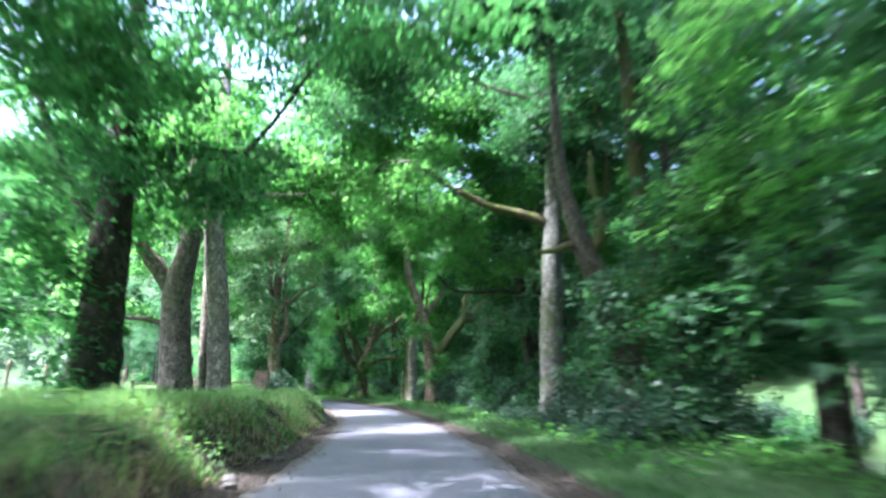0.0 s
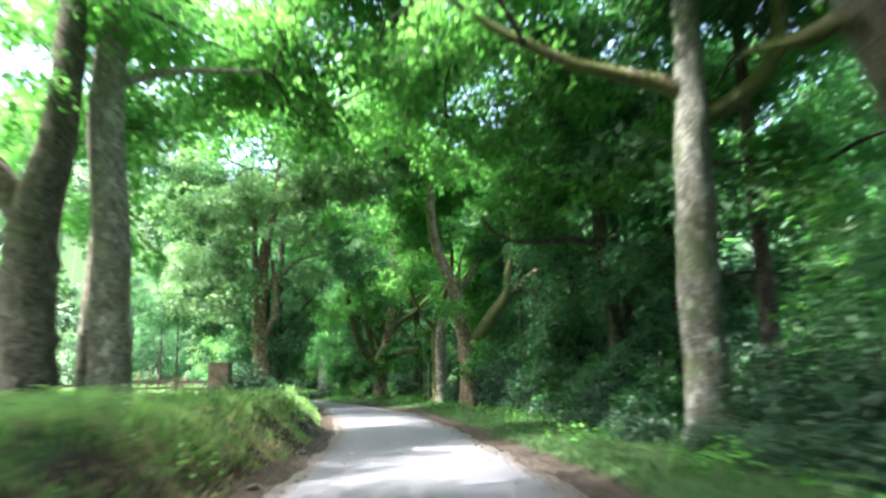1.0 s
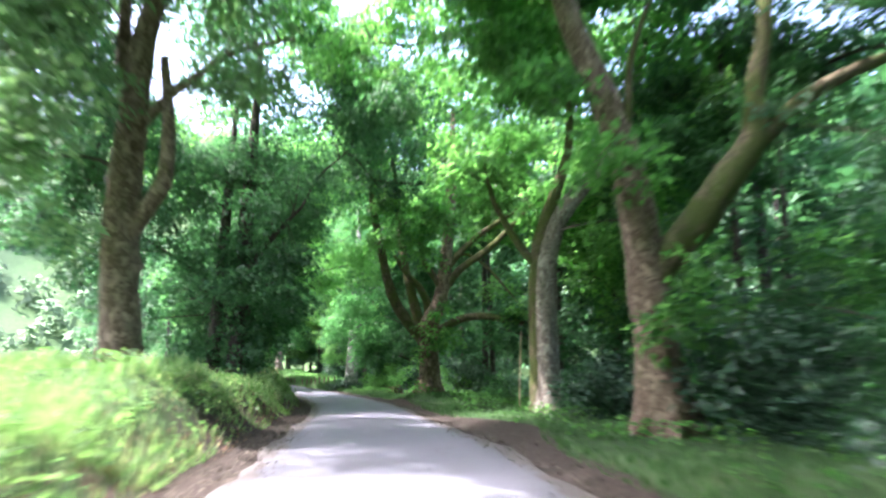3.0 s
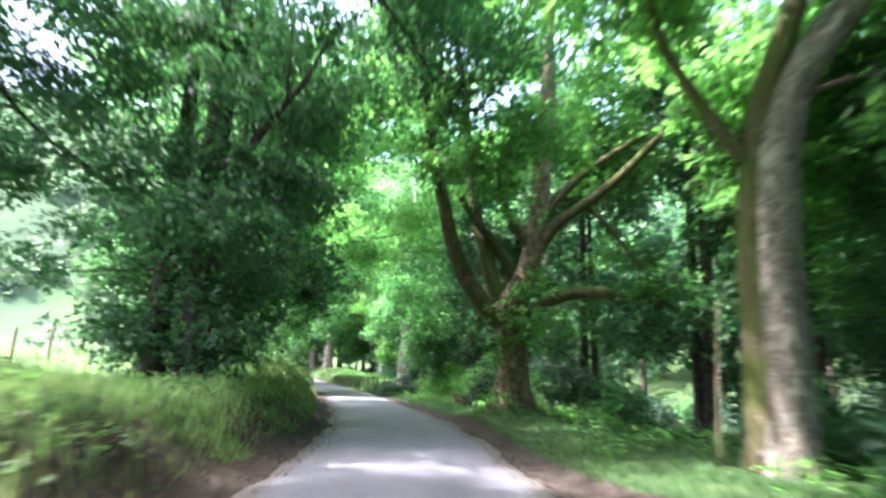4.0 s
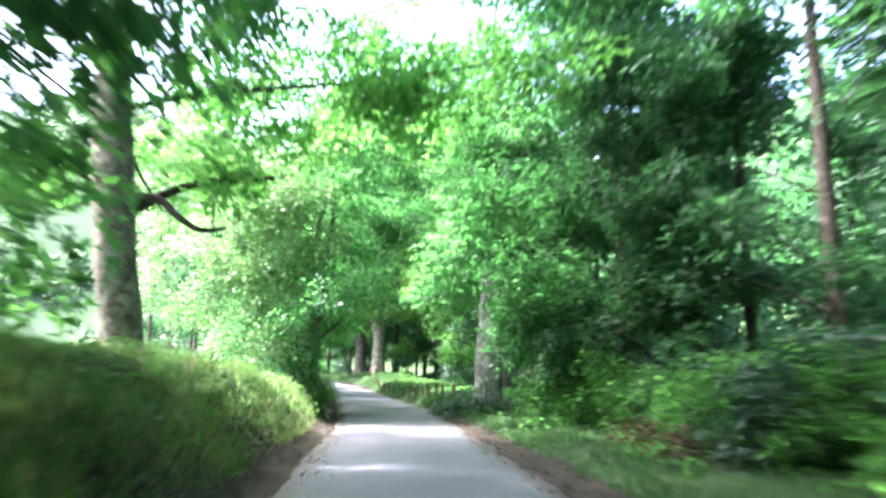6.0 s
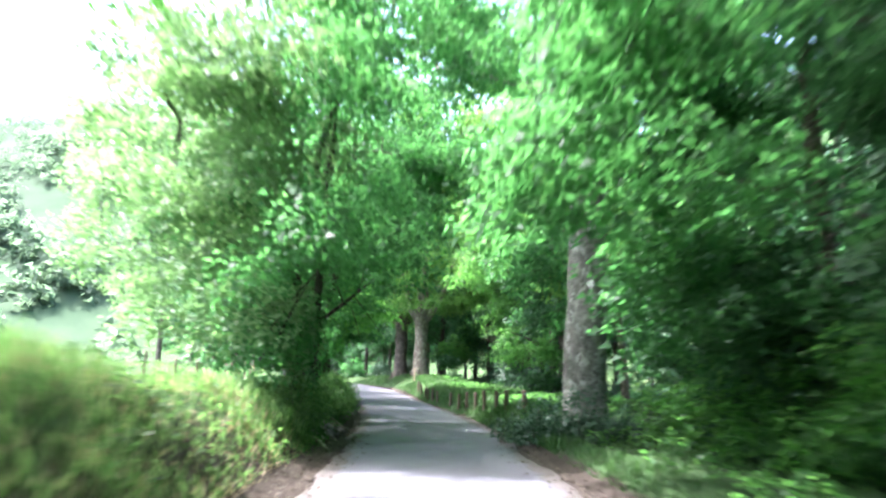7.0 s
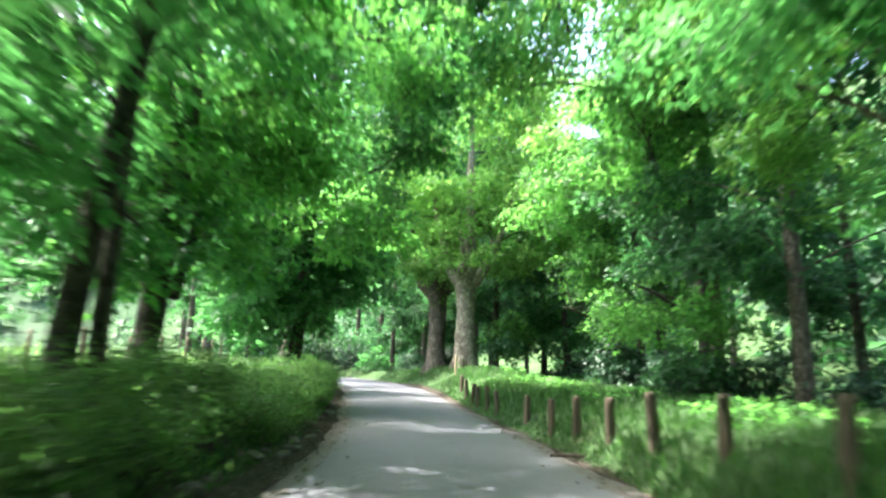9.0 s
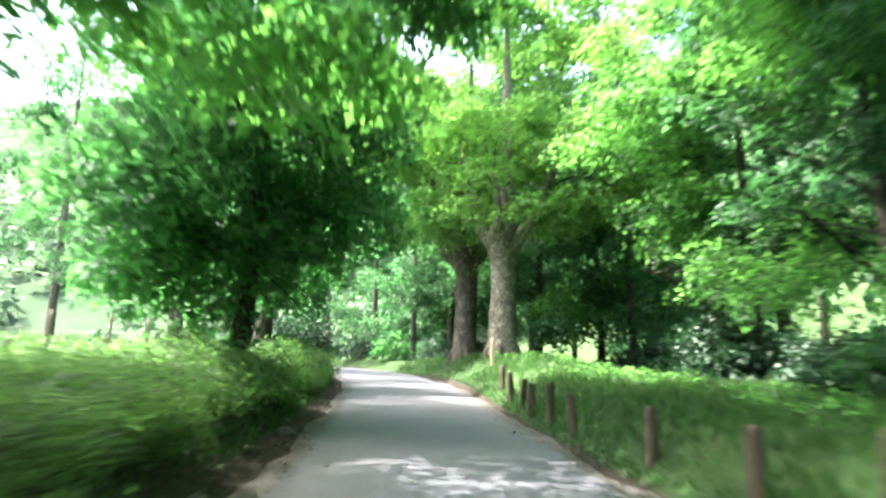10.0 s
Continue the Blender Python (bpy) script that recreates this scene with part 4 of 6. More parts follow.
for k, (yy, lat, z, n) in enumerate(((10.9, 7.6, 5.6, 10), (36.5, 7.6, 5.6, 15), (79.0, 7.8, 6.6, 17), (103.0, 8.8, 6.6, 15), (109.5, 9.2, 7.0, 16), (116.5, 9.4, 7.0, 15))):
    bx, by = (float(q) for q in on_line(yy, lat + 0.8))
    z0 = ground_at(bx, by)
    tree("tree", (bx, by), [(bx, by, z0 + 0.5, 0.2), (bx + 0.1, by, z0 + 3, 0.17), (bx - 0.2, by, z0 + 7, 0.12), (bx - 0.3, by, z0 + 11, 0.05)],
         [[(bx, by, z0 + 2.4, 0.09), (bx - 1.0, by - 1.4, z0 + 3.4, 0.06), (bx - 1.6, by - 3.0, z0 + 3.6, 0.03)], [(bx, by, z0 + 4.4, 0.08), (bx - 1.2, by + 0.8, z0 + 5.6, 0.06), (bx - 2.4, by + 1.4, z0 + 6.4, 0.03)]],
         cloud(90 + k, (bx - 0.6, by, z), (1.9, 3.6, 3.6 if k else 1.6), n, 1.5) + (cloud(96 + k, (bx, by - 2.0, 11.0), (2.6, 4.0, 2.2), 10, 1.7) if k else []), M_BARK_DARK, M_LEAF_SHADE if 0 < k < 3 else M_LEAF, 0.2, ("dark" if k else "pale-leaved") + " young tree leaning out over the wooded verge", 95 + k, 0.8)

tree("tree", (-18.6, 98.6), [(-18.6, 98.6, 1.4, 0.17), (-18.7, 98.6, 4, 0.15), (-19.2, 98.5, 8, 0.11), (-19.6, 98.4, 13, 0.04)],
     [[(-18.8, 98.6, 5.0, 0.08), (-20.4, 98.2, 6.4, 0.06), (-22.2, 98.4, 7.4, 0.03)], [(-19.0, 98.6, 7.0, 0.08), (-21.4, 99.6, 8.8, 0.05), (-24.2, 100.0, 9.6, 0.03)]],
     cloud(97, (-19.6, 98.4, 9.0), (2.6, 2.8, 3.4), 12, 1.6) + [(-24.0, 99.8, 9.4, 1.7, 1.7, 0.9), (-22.2, 98.4, 7.8, 1.5, 1.5, 0.8), (-20.9, 96.9, 7.0, 1.3, 1.3, 0.7), (-26.3, 101.0, 10.6, 1.9, 1.9, 1.1), (-25.6, 101.5, 12.6, 1.7, 1.7, 0.9), (-27.4, 100.6, 13.4, 1.8, 1.8, 0.9), (-23.8, 99.0, 11.2, 1.7, 1.7, 0.9), (-30.6, 106.3, 12.2, 1.6, 1.6, 0.9), (-29.4, 105.7, 11.6, 1.5, 1.5, 0.8), (-25.3, 96.4, 9.9, 1.4, 1.4, 0.7)] + cloud(71, (-24.5, 104.5, 15.2), (3.2, 3.6, 1.4), 7, 2.0) + cloud(69, (-25.5, 97.5, 15.2), (3.0, 4.4, 1.4), 8, 2.0) + cloud(86, (-19.5, 102.5, 13.0), (3.0, 5.0, 2.6), 12, 2.0) + cloud(92, (-22.5, 107.0, 14.0), (3.5, 4.0, 2.0), 10, 2.1),
     M_BARK, M_LEAF_SUN_LIME, 0.2, "slim tree with bright layered leaves behind the marker posts", 98, 0.75)

# trees on the field side of the lane
# clouds 61 to 64, 66 and 72 hang high, added for shade below
tree("tree", (-7.4, 13.6), [(-7.3, 13.5, 1.6, 0.56), (-7.15, 13.35, 3.0, 0.5), (-7.0, 13.2, 4.2, 0.45), (-6.8, 13.0, 7.0, 0.32), (-6.7, 13.0, 12, 0.14)], [[(-7.0, 13.2, 4.8, 0.18), (-8.1, 13.0, 6.4, 0.13), (-9.0, 12.8, 9, 0.06)]],
     [(-7.4, 12.9, 2.1, 0.75, 0.6, 0.8), (-7.2, 12.8, 3.3, 0.75, 0.6, 0.7), (-7.7, 12.8, 4.3, 0.9, 0.7, 0.6), (-8.6, 12.5, 3.2, 1.1, 0.9, 0.8), (-8.9, 12.1, 4.9, 1.4, 1.1, 1.0), (-7.2, 10.8, 6.4, 1.5, 1.4, 0.9), (-6.6, 11.4, 7.8, 1.6, 1.5, 0.9), (-5.9, 12.6, 8.6, 1.6, 1.4, 0.9), (-7.6, 11.4, 5.2, 1.2, 1.0, 0.7), (-6.8, 12.4, 6.8, 1.3, 1.1, 0.7), (-9.0, 10.6, 8.4, 1.8, 1.6, 1.1), (-8.0, 9.0, 9.8, 2.0, 2.0, 1.3), (-5.2, 14.0, 10.6, 1.9, 1.8, 1.2), (-9.6, 14.0, 6.0, 1.4, 1.3, 0.8), (-10.4, 14.6, 8.4, 1.7, 1.5, 1.0)] + cloud(9, (-7.0, 12.5, 12.0), (4.0, 4.4, 2.6), 12, 2.2) + cloud(66, (-9.0, 4.0, 12.5), (4.2, 7.0, 1.8), 14, 2.3) + [(-6.4, 12.9, 6.8, 0.9, 0.8, 0.5), (-6.3, 13.9, 6.4, 0.9, 0.8, 0.6), (-6.5, 13.5, 5.4, 0.7, 0.6, 0.4), (-5.6, 13.9, 7.3, 0.9, 0.8, 0.5), (-4.5, 13.5, 6.4, 0.9, 0.8, 0.5), (-4.1, 13.5, 7.1, 0.9, 0.8, 0.5), (-3.1, 13.2, 6.8, 0.7, 0.6, 0.4), (-5.6, 14.4, 6.3, 0.8, 0.7, 0.5), (-4.1, 13.5, 6.0, 0.9, 0.8, 0.5)] + [(-7.5, 10.2, 8.7, 1.0, 0.9, 0.6), (-6.2, 9.7, 8.2, 1.3, 1.1, 0.8), (-5.3, 9.5, 7.5, 1.1, 1.0, 0.7), (-7.5, 11.3, 7.8, 0.9, 0.8, 0.5), (-6.2, 10.3, 8.9, 1.2, 1.0, 0.7), (-0.1, 9.5, 8.2, 1.0, 0.9, 0.6), (0.7, 10.8, 8.6, 1.1, 1.0, 0.6), (-1.1, 10.8, 8.7, 0.9, 0.9, 0.6), (1.5, 9.9, 8.3, 0.9, 0.8, 0.6)],
     M_BARK_DARK, M_LEAF_DARK, 0.22, "dark ivy-clad tree on the bank", 21)
# stands behind the view; added so its leaves keep sky light off the start
tree("tree", (6.6, -7.0), [(6.6, -7, 1.2, 0.3), (6.5, -7, 4, 0.27), (6.2, -7, 8, 0.2), (6.0, -7, 13, 0.07)], [[(6.4, -7, 6.5, 0.14), (4.0, -6.4, 9.5, 0.1), (1.0, -6.0, 11.5, 0.05)]],
     cloud(88, (1.2, -5.5, 12.8), (6.0, 7.5, 1.8), 22, 2.4) + cloud(98, (-1.5, 4.5, 13.6), (3.2, 3.6, 1.4), 11, 2.1), M_BARK, M_LEAF, 0.26, "unseen broad tree added to shade the start of the lane", 34, 0.8)
tree("tree", (-18.2, 32.0), [(-18.2, 32, 2.0, 0.6), (-18.1, 32, 3.6, 0.55), (-18.1, 32, 5.6, 0.46), (-18, 32, 9, 0.3), (-17.9, 32, 13, 0.1)], [[(-18.1, 32, 4.4, 0.22), (-16.6, 31.4, 5.6, 0.16), (-15.0, 31.0, 6.0, 0.08)], [(-18.1, 32, 5.0, 0.2), (-19.8, 31.6, 6.6, 0.12), (-21.2, 31.4, 7.6, 0.06)]],
     [(-17.2, 30.6, 6.8, 1.7, 1.4, 1.0), (-15.4, 30.8, 5.6, 1.5, 1.3, 0.7), (-17.8, 30.6, 9.2, 2.0, 1.6, 1.2), (-19.6, 30.8, 5.4, 1.5, 1.3, 0.8), (-15.0, 31.4, 8.2, 1.8, 1.5, 1.1), (-20.4, 31.4, 8.0, 1.9, 1.6, 1.2), (-17.0, 32, 11.4, 2.2, 2.0, 1.4), (-19.4, 32.2, 11.0, 2.0, 2.0, 1.4), (-16.0, 30.4, 4.2, 1.1, 1.0, 0.5)],
     M_BARK, M_LEAF, 0.26, "stout field tree in the meadow behind the bank", 20, 0.85)
tree("tree", (-9.4, 23.1), [(-9.4, 23.1, 1.9, 0.58), (-9.5, 23.1, 3.5, 0.53), (-9.6, 23.1, 5.3, 0.52), (-9.2, 23.1, 6.8, 0.4), (-9.1, 23.1, 8.6, 0.34), (-9, 23, 14, 0.14)],
     [[(-9.6, 23.1, 4.9, 0.34), (-10.2, 23.1, 5.9, 0.3), (-10.9, 23, 6.8, 0.25), (-11.4, 23, 8.0, 0.2), (-11.8, 22.9, 10.5, 0.1)], [(-9.5, 23.1, 3.8, 0.12), (-10.6, 22.8, 4.2, 0.1), (-12, 22.5, 4.2, 0.06)]],
     cloud(10, (-9.5, 26.4, 12.4), (4.6, 2.8, 3.6), 14, 2.0) + [(-8.9, 22.2, 8.0, 0.9, 0.8, 0.5), (-8.4, 21.4, 11.6, 1.8, 1.6, 0.9), (-10.6, 21.6, 10.4, 1.6, 1.4, 0.9)] + [(-13, 22, 6.6, 1.8, 1.8, 0.9), (-13.5, 24, 4.6, 1.4, 1.4, 0.7)] + cloud(90, (-10.9, 20.4, 9.6), (2.4, 2.4, 2.6), 13, 1.7),
     M_BARK, M_LEAF, 0.24, "stout brown trunk forking above the bank", 22, 0.85)
tree("tree", (-8.1, 23.9), [(-8.05, 23.9, 2.0, 0.44), (-8.15, 23.85, 3.4, 0.42), (-8.2, 23.8, 4.8, 0.4), (-8.45, 23.8, 6.6, 0.4), (-8.6, 23.8, 8.4, 0.38), (-8.4, 23.8, 12.3, 0.25), (-8.3, 23.8, 16, 0.1)],
     [[(-8.7, 24.0, 1.3, 0.2), (-8.8, 24.1, 3.2, 0.17), (-9.0, 24.6, 6.2, 0.14), (-9.3, 25.2, 9.5, 0.07)], [(-8.5, 23.8, 8.6, 0.13), (-7.4, 24.6, 9.4, 0.1), (-5.4, 25.4, 9.6, 0.05)]],
     cloud(11, (-6.4, 28.0, 13.6), (4.4, 3.0, 3.2), 12, 2.1) + [(-10.4, 27.2, 8.6, 1.5, 1.4, 1.0), (-10.9, 28.0, 6.4, 1.0, 1.0, 0.9), (-5.6, 31.5, 10.6, 1.9, 1.9, 1.1), (-8.8, 26.0, 7.2, 0.9, 0.9, 0.8), (-8.6, 25.6, 5.2, 0.6, 0.6, 0.7), (-7.6, 26.9, 9.0, 1.1, 1.1, 0.7), (-7.0, 33.5, 12.4, 2.0, 2.0, 1.2), (-4.4, 34.0, 11.6, 1.9, 1.9, 1.1), (-5.0, 28.5, 9.4, 1.7, 1.7, 0.9), (-2.6, 32.5, 12.6, 2.0, 2.0, 1.2)] + cloud(61, (-7.5, 34, 15.0), (4.5, 7.0, 2.0), 8, 2.3) + cloud(72, (-7.0, 29.0, 14.4), (5.0, 4.4, 1.4), 7, 2.2),
     M_BARK_PALE, M_LEAF, 0.24, "tall pale-patched trunk beside its neighbour on the bank", 23, 0.8)
tree("tree", (-11.2, 43.9), [(-11.2, 43.9, 1.9, 0.4), (-11.35, 43.9, 2.9, 0.37), (-11.5, 43.9, 4.3, 0.38), (-11.5, 43.9, 5.8, 0.33), (-11.4, 43.9, 7.7, 0.29), (-11.3, 43.9, 9, 0.25), (-10.8, 44, 10.7, 0.2), (-10.6, 44, 14, 0.1)],
     [[(-11.45, 43.9, 5.9, 0.2), (-11.6, 43.9, 7.2, 0.18), (-11.8, 43.8, 8.5, 0.16), (-11.8, 43.8, 10.5, 0.1)],
      [(-11.4, 43.9, 3.9, 0.2), (-11.0, 43.9, 4.6, 0.18), (-10.6, 44, 5.3, 0.17), (-10.65, 44, 6.8, 0.14), (-10.9, 44, 8.2, 0.1)],
      [(-11.4, 43.9, 6.4, 0.14), (-10.8, 44, 7.2, 0.12), (-10.1, 44, 7.7, 0.1), (-9.4, 44.1, 8.3, 0.08), (-8.0, 44.3, 8.6, 0.05)]],
     [(-13.2, 42.6, 7.0, 1.9, 1.6, 1.2), (-12.6, 42.4, 8.8, 1.9, 1.6, 1.2), (-14.6, 43.0, 5.6, 1.6, 1.5, 0.9), (-12.4, 42.2, 5.6, 1.1, 1.0, 0.7), (-9.4, 42.8, 9.2, 1.8, 1.5, 1.1), (-8.4, 43.4, 7.4, 1.2, 1.2, 0.7), (-10.5, 43.5, 11.5, 2.4, 2.2, 1.6), (-13.0, 44, 11.5, 2.3, 2.2, 1.6), (-8.0, 44, 11.5, 2.2, 2.2, 1.5), (-11, 44.5, 14, 2.6, 2.6, 1.7), (-9, 45, 16.5, 2.6, 2.6, 1.8), (-12.5, 45, 17, 2.4, 2.6, 1.8), (-6.5, 45.5, 14.5, 2.4, 2.4, 1.6), (-7, 47, 17, 2.4, 2.4, 1.8), (-15.6, 43.5, 8.4, 1.8, 1.8, 1.2), (-12.2, 42.8, 4.0, 0.6, 0.6, 0.4)] + cloud(64, (-18.3, 46.2, 14.8), (4.0, 5.2, 1.6), 11, 2.2) + cloud(74, (-7.0, 41.5, 14.2), (3.6, 3.0, 2.2), 11, 2.0) + [(-15.4, 41.4, 10.9, 1.2, 1.1, 0.7), (-14.6, 42.1, 10.9, 1.4, 1.3, 0.8), (-13.2, 42.3, 11.1, 1.1, 1.0, 0.7), (-14.3, 42.5, 10.2, 1.2, 1.0, 0.7), (-12.1, 41.6, 9.2, 1.0, 0.9, 0.6), (-15.1, 42.3, 6.4, 1.0, 0.9, 0.6), (-12.8, 41.1, 10.9, 1.3, 1.1, 0.8), (-11.6, 42.2, 11.2, 1.3, 1.2, 0.8), (-11.7, 41.8, 6.2, 1.0, 0.9, 0.6)],
     M_BARK_WARM, M_LEAF_SUN_PALE, 0.24, "sycamore with brown flaking bark on the grassy bank", 24, 1.0)
tree("tree", (-13.9, 55.1), [(-13.9, 55.1, 2.2, 0.36), (-13.85, 55.1, 4, 0.32), (-13.8, 55.0, 7, 0.28), (-13.6, 55, 14, 0.10)], [[(-14.75, 54.9, 0.9, 0.26), (-14.75, 54.9, 3.2, 0.24), (-14.6, 54.9, 6.4, 0.2), (-14.5, 55, 12, 0.08)], [(-13.8, 55, 5.0, 0.12), (-12.6, 54.4, 6.2, 0.1), (-11.2, 54, 7.4, 0.05)], [(-14.6, 54.9, 4.4, 0.1), (-16.2, 54.4, 5.6, 0.08), (-17.8, 54.2, 6.6, 0.04)]],
     cloud(12, (-14.4, 54.4, 6.6), (2.8, 1.6, 3.6), 17, 1.5) + cloud(13, (-11.6, 56.0, 13.0), (4.2, 3.4, 3.6), 13, 2.0) + [(-10.6, 53.4, 10.6, 1.7, 1.5, 1.0), (-11.4, 53.6, 8.0, 1.4, 1.3, 0.8), (-9.6, 54.6, 12.4, 1.8, 1.6, 1.1), (-14.3, 54.2, 2.3, 0.9, 0.6, 0.7), (-13.5, 54.4, 3.0, 0.7, 0.6, 0.7), (-15.4, 54.2, 2.5, 1.0, 0.7, 0.7), (-16.4, 53.6, 3.6, 1.1, 0.9, 0.7), (-17.2, 53.4, 5.4, 1.4, 1.1, 0.8), (-17.6, 53.6, 7.6, 1.5, 1.3, 0.9), (-12.4, 53.8, 4.4, 1.1, 0.9, 0.6), (-11.8, 53.9, 5.6, 1.2, 1.0, 0.6), (-12.8, 54.2, 2.4, 0.8, 0.6, 0.5), (-12.1, 54.6, 3.1, 0.8, 0.7, 0.5), (-16.0, 53.8, 9.4, 1.7, 1.5, 1.0), (-12.6, 53.2, 6.8, 1.2, 1.1, 0.7), (-14.6, 53.4, 8.6, 1.4, 1.2, 0.8)] + cloud(79, (-16.0, 50.5, 13.0), (3.6, 3.6, 2.0), 12, 2.1) + [(-16.9, 52.7, 7.8, 1.5, 1.3, 0.9), (-15.5, 52.9, 8.6, 1.4, 1.3, 0.9), (-18.4, 53.0, 5.6, 1.4, 1.2, 0.9), (-19.2, 53.2, 8.0, 1.6, 1.4, 1.0), (-17.6, 52.6, 10.0, 1.7, 1.5, 1.0), (-18.4, 53.4, 3.6, 1.2, 1.0, 0.6)] + cloud(89, (-19.5, 52.5, 9.5), (2.6, 2.0, 3.2), 12, 1.7) + cloud(100, (-12.0, 58.0, 12.8), (2.5, 3.0, 1.3), 7, 2.0) + [(-16.3, 55.7, 4.9, 1.0, 0.9, 0.6), (-15.6, 55.1, 3.6, 1.0, 0.9, 0.6), (-15.5, 55.9, 3.1, 1.1, 1.0, 0.7), (-15.3, 55.4, 2.2, 0.8, 0.8, 0.5), (-14.6, 55.6, 1.8, 0.8, 0.7, 0.5), (-15.9, 55.9, 1.5, 1.1, 1.0, 0.7), (-13.8, 55.3, 2.3, 1.0, 0.9, 0.6), (-15.1, 54.3, 5.5, 1.1, 1.0, 0.7), (-15.1, 54.7, 6.7, 0.9, 0.8, 0.5), (-13.3, 55.2, 1.7, 0.8, 0.7, 0.5), (-16.5, 56.0, 2.8, 0.8, 0.7, 0.5)],
     M_BARK_DARK, M_LEAF_SHADE, 0.19, "dark-stemmed tree thick with leaves on the bank", 25, 0.95)
tree("tree", (-19.9, 69.3), [(-19.9, 69.3, 2.1, 0.35), (-20.1, 69.2, 3.3, 0.34), (-20.3, 69.2, 4.8, 0.33), (-20.5, 69.1, 6.5, 0.3), (-20.6, 69, 11, 0.16), (-20.6, 69, 14, 0.08)],
     [[(-20.2, 69.2, 4.3, 0.09), (-19.9, 69.35, 4.45, 0.08), (-19.5, 69.5, 4.4, 0.07), (-19.2, 69.5, 4.1, 0.06), (-18.8, 69.7, 3.8, 0.05), (-18.4, 69.9, 3.9, 0.03)], [(-20.1, 69.2, 4.0, 0.1), (-19.7, 70.2, 4.9, 0.08), (-18.6, 71.5, 5.3, 0.05)], [(-20.4, 69.1, 6.0, 0.07), (-19.4, 70.8, 7.0, 0.05), (-17.8, 72.8, 7.8, 0.04), (-15.6, 74.4, 8.6, 0.04), (-13.6, 75.2, 9.2, 0.02)], [(-20.5, 69.1, 5.6, 0.07), (-21.6, 70.6, 6.3, 0.05), (-22.6, 72.0, 6.0, 0.04), (-23.0, 73.4, 5.4, 0.02)], [(-20.5, 69.1, 6.6, 0.07), (-22.2, 70.4, 7.6, 0.05), (-23.8, 72.2, 7.4, 0.035), (-24.6, 73.4, 6.9, 0.02)]],
     cloud(14, (-17.6, 69, 13), (4.2, 4.2, 3.4), 13, 2.0) + [(-18.6, 70.6, 4.8, 0.9, 0.9, 0.6), (-18.4, 67.6, 7.0, 1.6, 1.6, 0.9), (-19.4, 72.6, 6.8, 1.4, 1.4, 0.8), (-17.4, 73.6, 7.6, 1.7, 1.7, 0.9), (-15.4, 72.6, 7.6, 1.7, 1.7, 0.9), (-18.4, 75.8, 8.6, 1.8, 1.8, 1.0), (-15.8, 75.8, 9.0, 1.9, 1.9, 1.0), (-19.6, 70.8, 5.4, 0.9, 0.9, 0.6), (-20.6, 72.4, 8.4, 1.6, 1.6, 0.9), (-13.6, 74.0, 8.2, 1.7, 1.7, 0.9), (-24.4, 73.6, 7.4, 1.5, 1.3, 0.8), (-22.6, 73.6, 8.2, 1.5, 1.4, 0.8), (-25.6, 73.0, 6.4, 1.1, 1.0, 0.5), (-21.8, 74.4, 6.6, 1.1, 1.0, 0.6)] + cloud(62, (-19.5, 75, 15.0), (4.5, 5.5, 2.0), 6, 2.3) + [(-16.2, 66.6, 8.6, 1.2, 1.2, 0.7), (-15.4, 67.8, 9.2, 1.1, 1.1, 0.6)] + cloud(63, (-22.3, 67.0, 14.0), (4.0, 4.2, 1.5), 13, 2.2) + [(-25.7, 78.0, 11.4, 1.5, 1.3, 0.9), (-26.7, 81.4, 12.5, 1.3, 1.2, 0.8), (-23.9, 80.5, 12.4, 1.3, 1.2, 0.8), (-23.0, 81.8, 12.0, 1.5, 1.4, 0.9), (-24.8, 80.3, 12.9, 1.7, 1.5, 1.0), (-23.7, 81.6, 11.0, 1.3, 1.2, 0.8), (-21.0, 81.0, 11.9, 1.5, 1.3, 0.9)] + [(-21.1, 69.0, 15.6, 2.2, 2.0, 1.3), (-18.7, 69.4, 13.5, 2.1, 1.9, 1.2), (-17.6, 71.1, 16.4, 1.9, 1.7, 1.1), (-18.4, 71.0, 11.9, 2.1, 1.9, 1.2), (-15.7, 71.6, 14.8, 1.5, 1.4, 0.9), (-15.7, 69.4, 11.8, 2.3, 2.0, 1.4), (-20.2, 70.5, 12.3, 1.7, 1.5, 1.0), (-14.1, 71.2, 16.3, 1.6, 1.5, 1.0)] + [(-21.3, 63.3, 4.7, 1.0, 0.9, 0.6), (-20.0, 63.7, 3.8, 1.1, 1.0, 0.7), (-19.1, 64.4, 4.8, 0.9, 0.8, 0.6), (-19.1, 66.0, 4.1, 1.1, 1.0, 0.7), (-20.3, 65.7, 3.0, 1.1, 1.0, 0.6), (-20.3, 63.7, 2.6, 1.0, 0.9, 0.6), (-16.9, 64.4, 4.4, 1.1, 1.0, 0.7), (-20.5, 62.2, 6.3, 1.1, 1.0, 0.7), (-16.3, 64.6, 3.3, 0.9, 0.8, 0.6), (-18.6, 65.6, 2.4, 1.1, 1.0, 0.6)] + [(-19.7, 70.3, 10.4, 1.5, 1.4, 0.9), (-18.7, 71.0, 9.6, 1.4, 1.3, 0.9), (-18.7, 73.3, 9.3, 1.4, 1.3, 0.9), (-19.7, 71.3, 8.9, 1.2, 1.1, 0.7), (-19.1, 72.2, 11.7, 1.5, 1.4, 0.9)],
     M_BARK_PALE, M_LEAF, 0.22, "grey-brown trunk with thin low branches on the grassy bank", 26, 0.8, limb_bark=M_BARK_DARK)
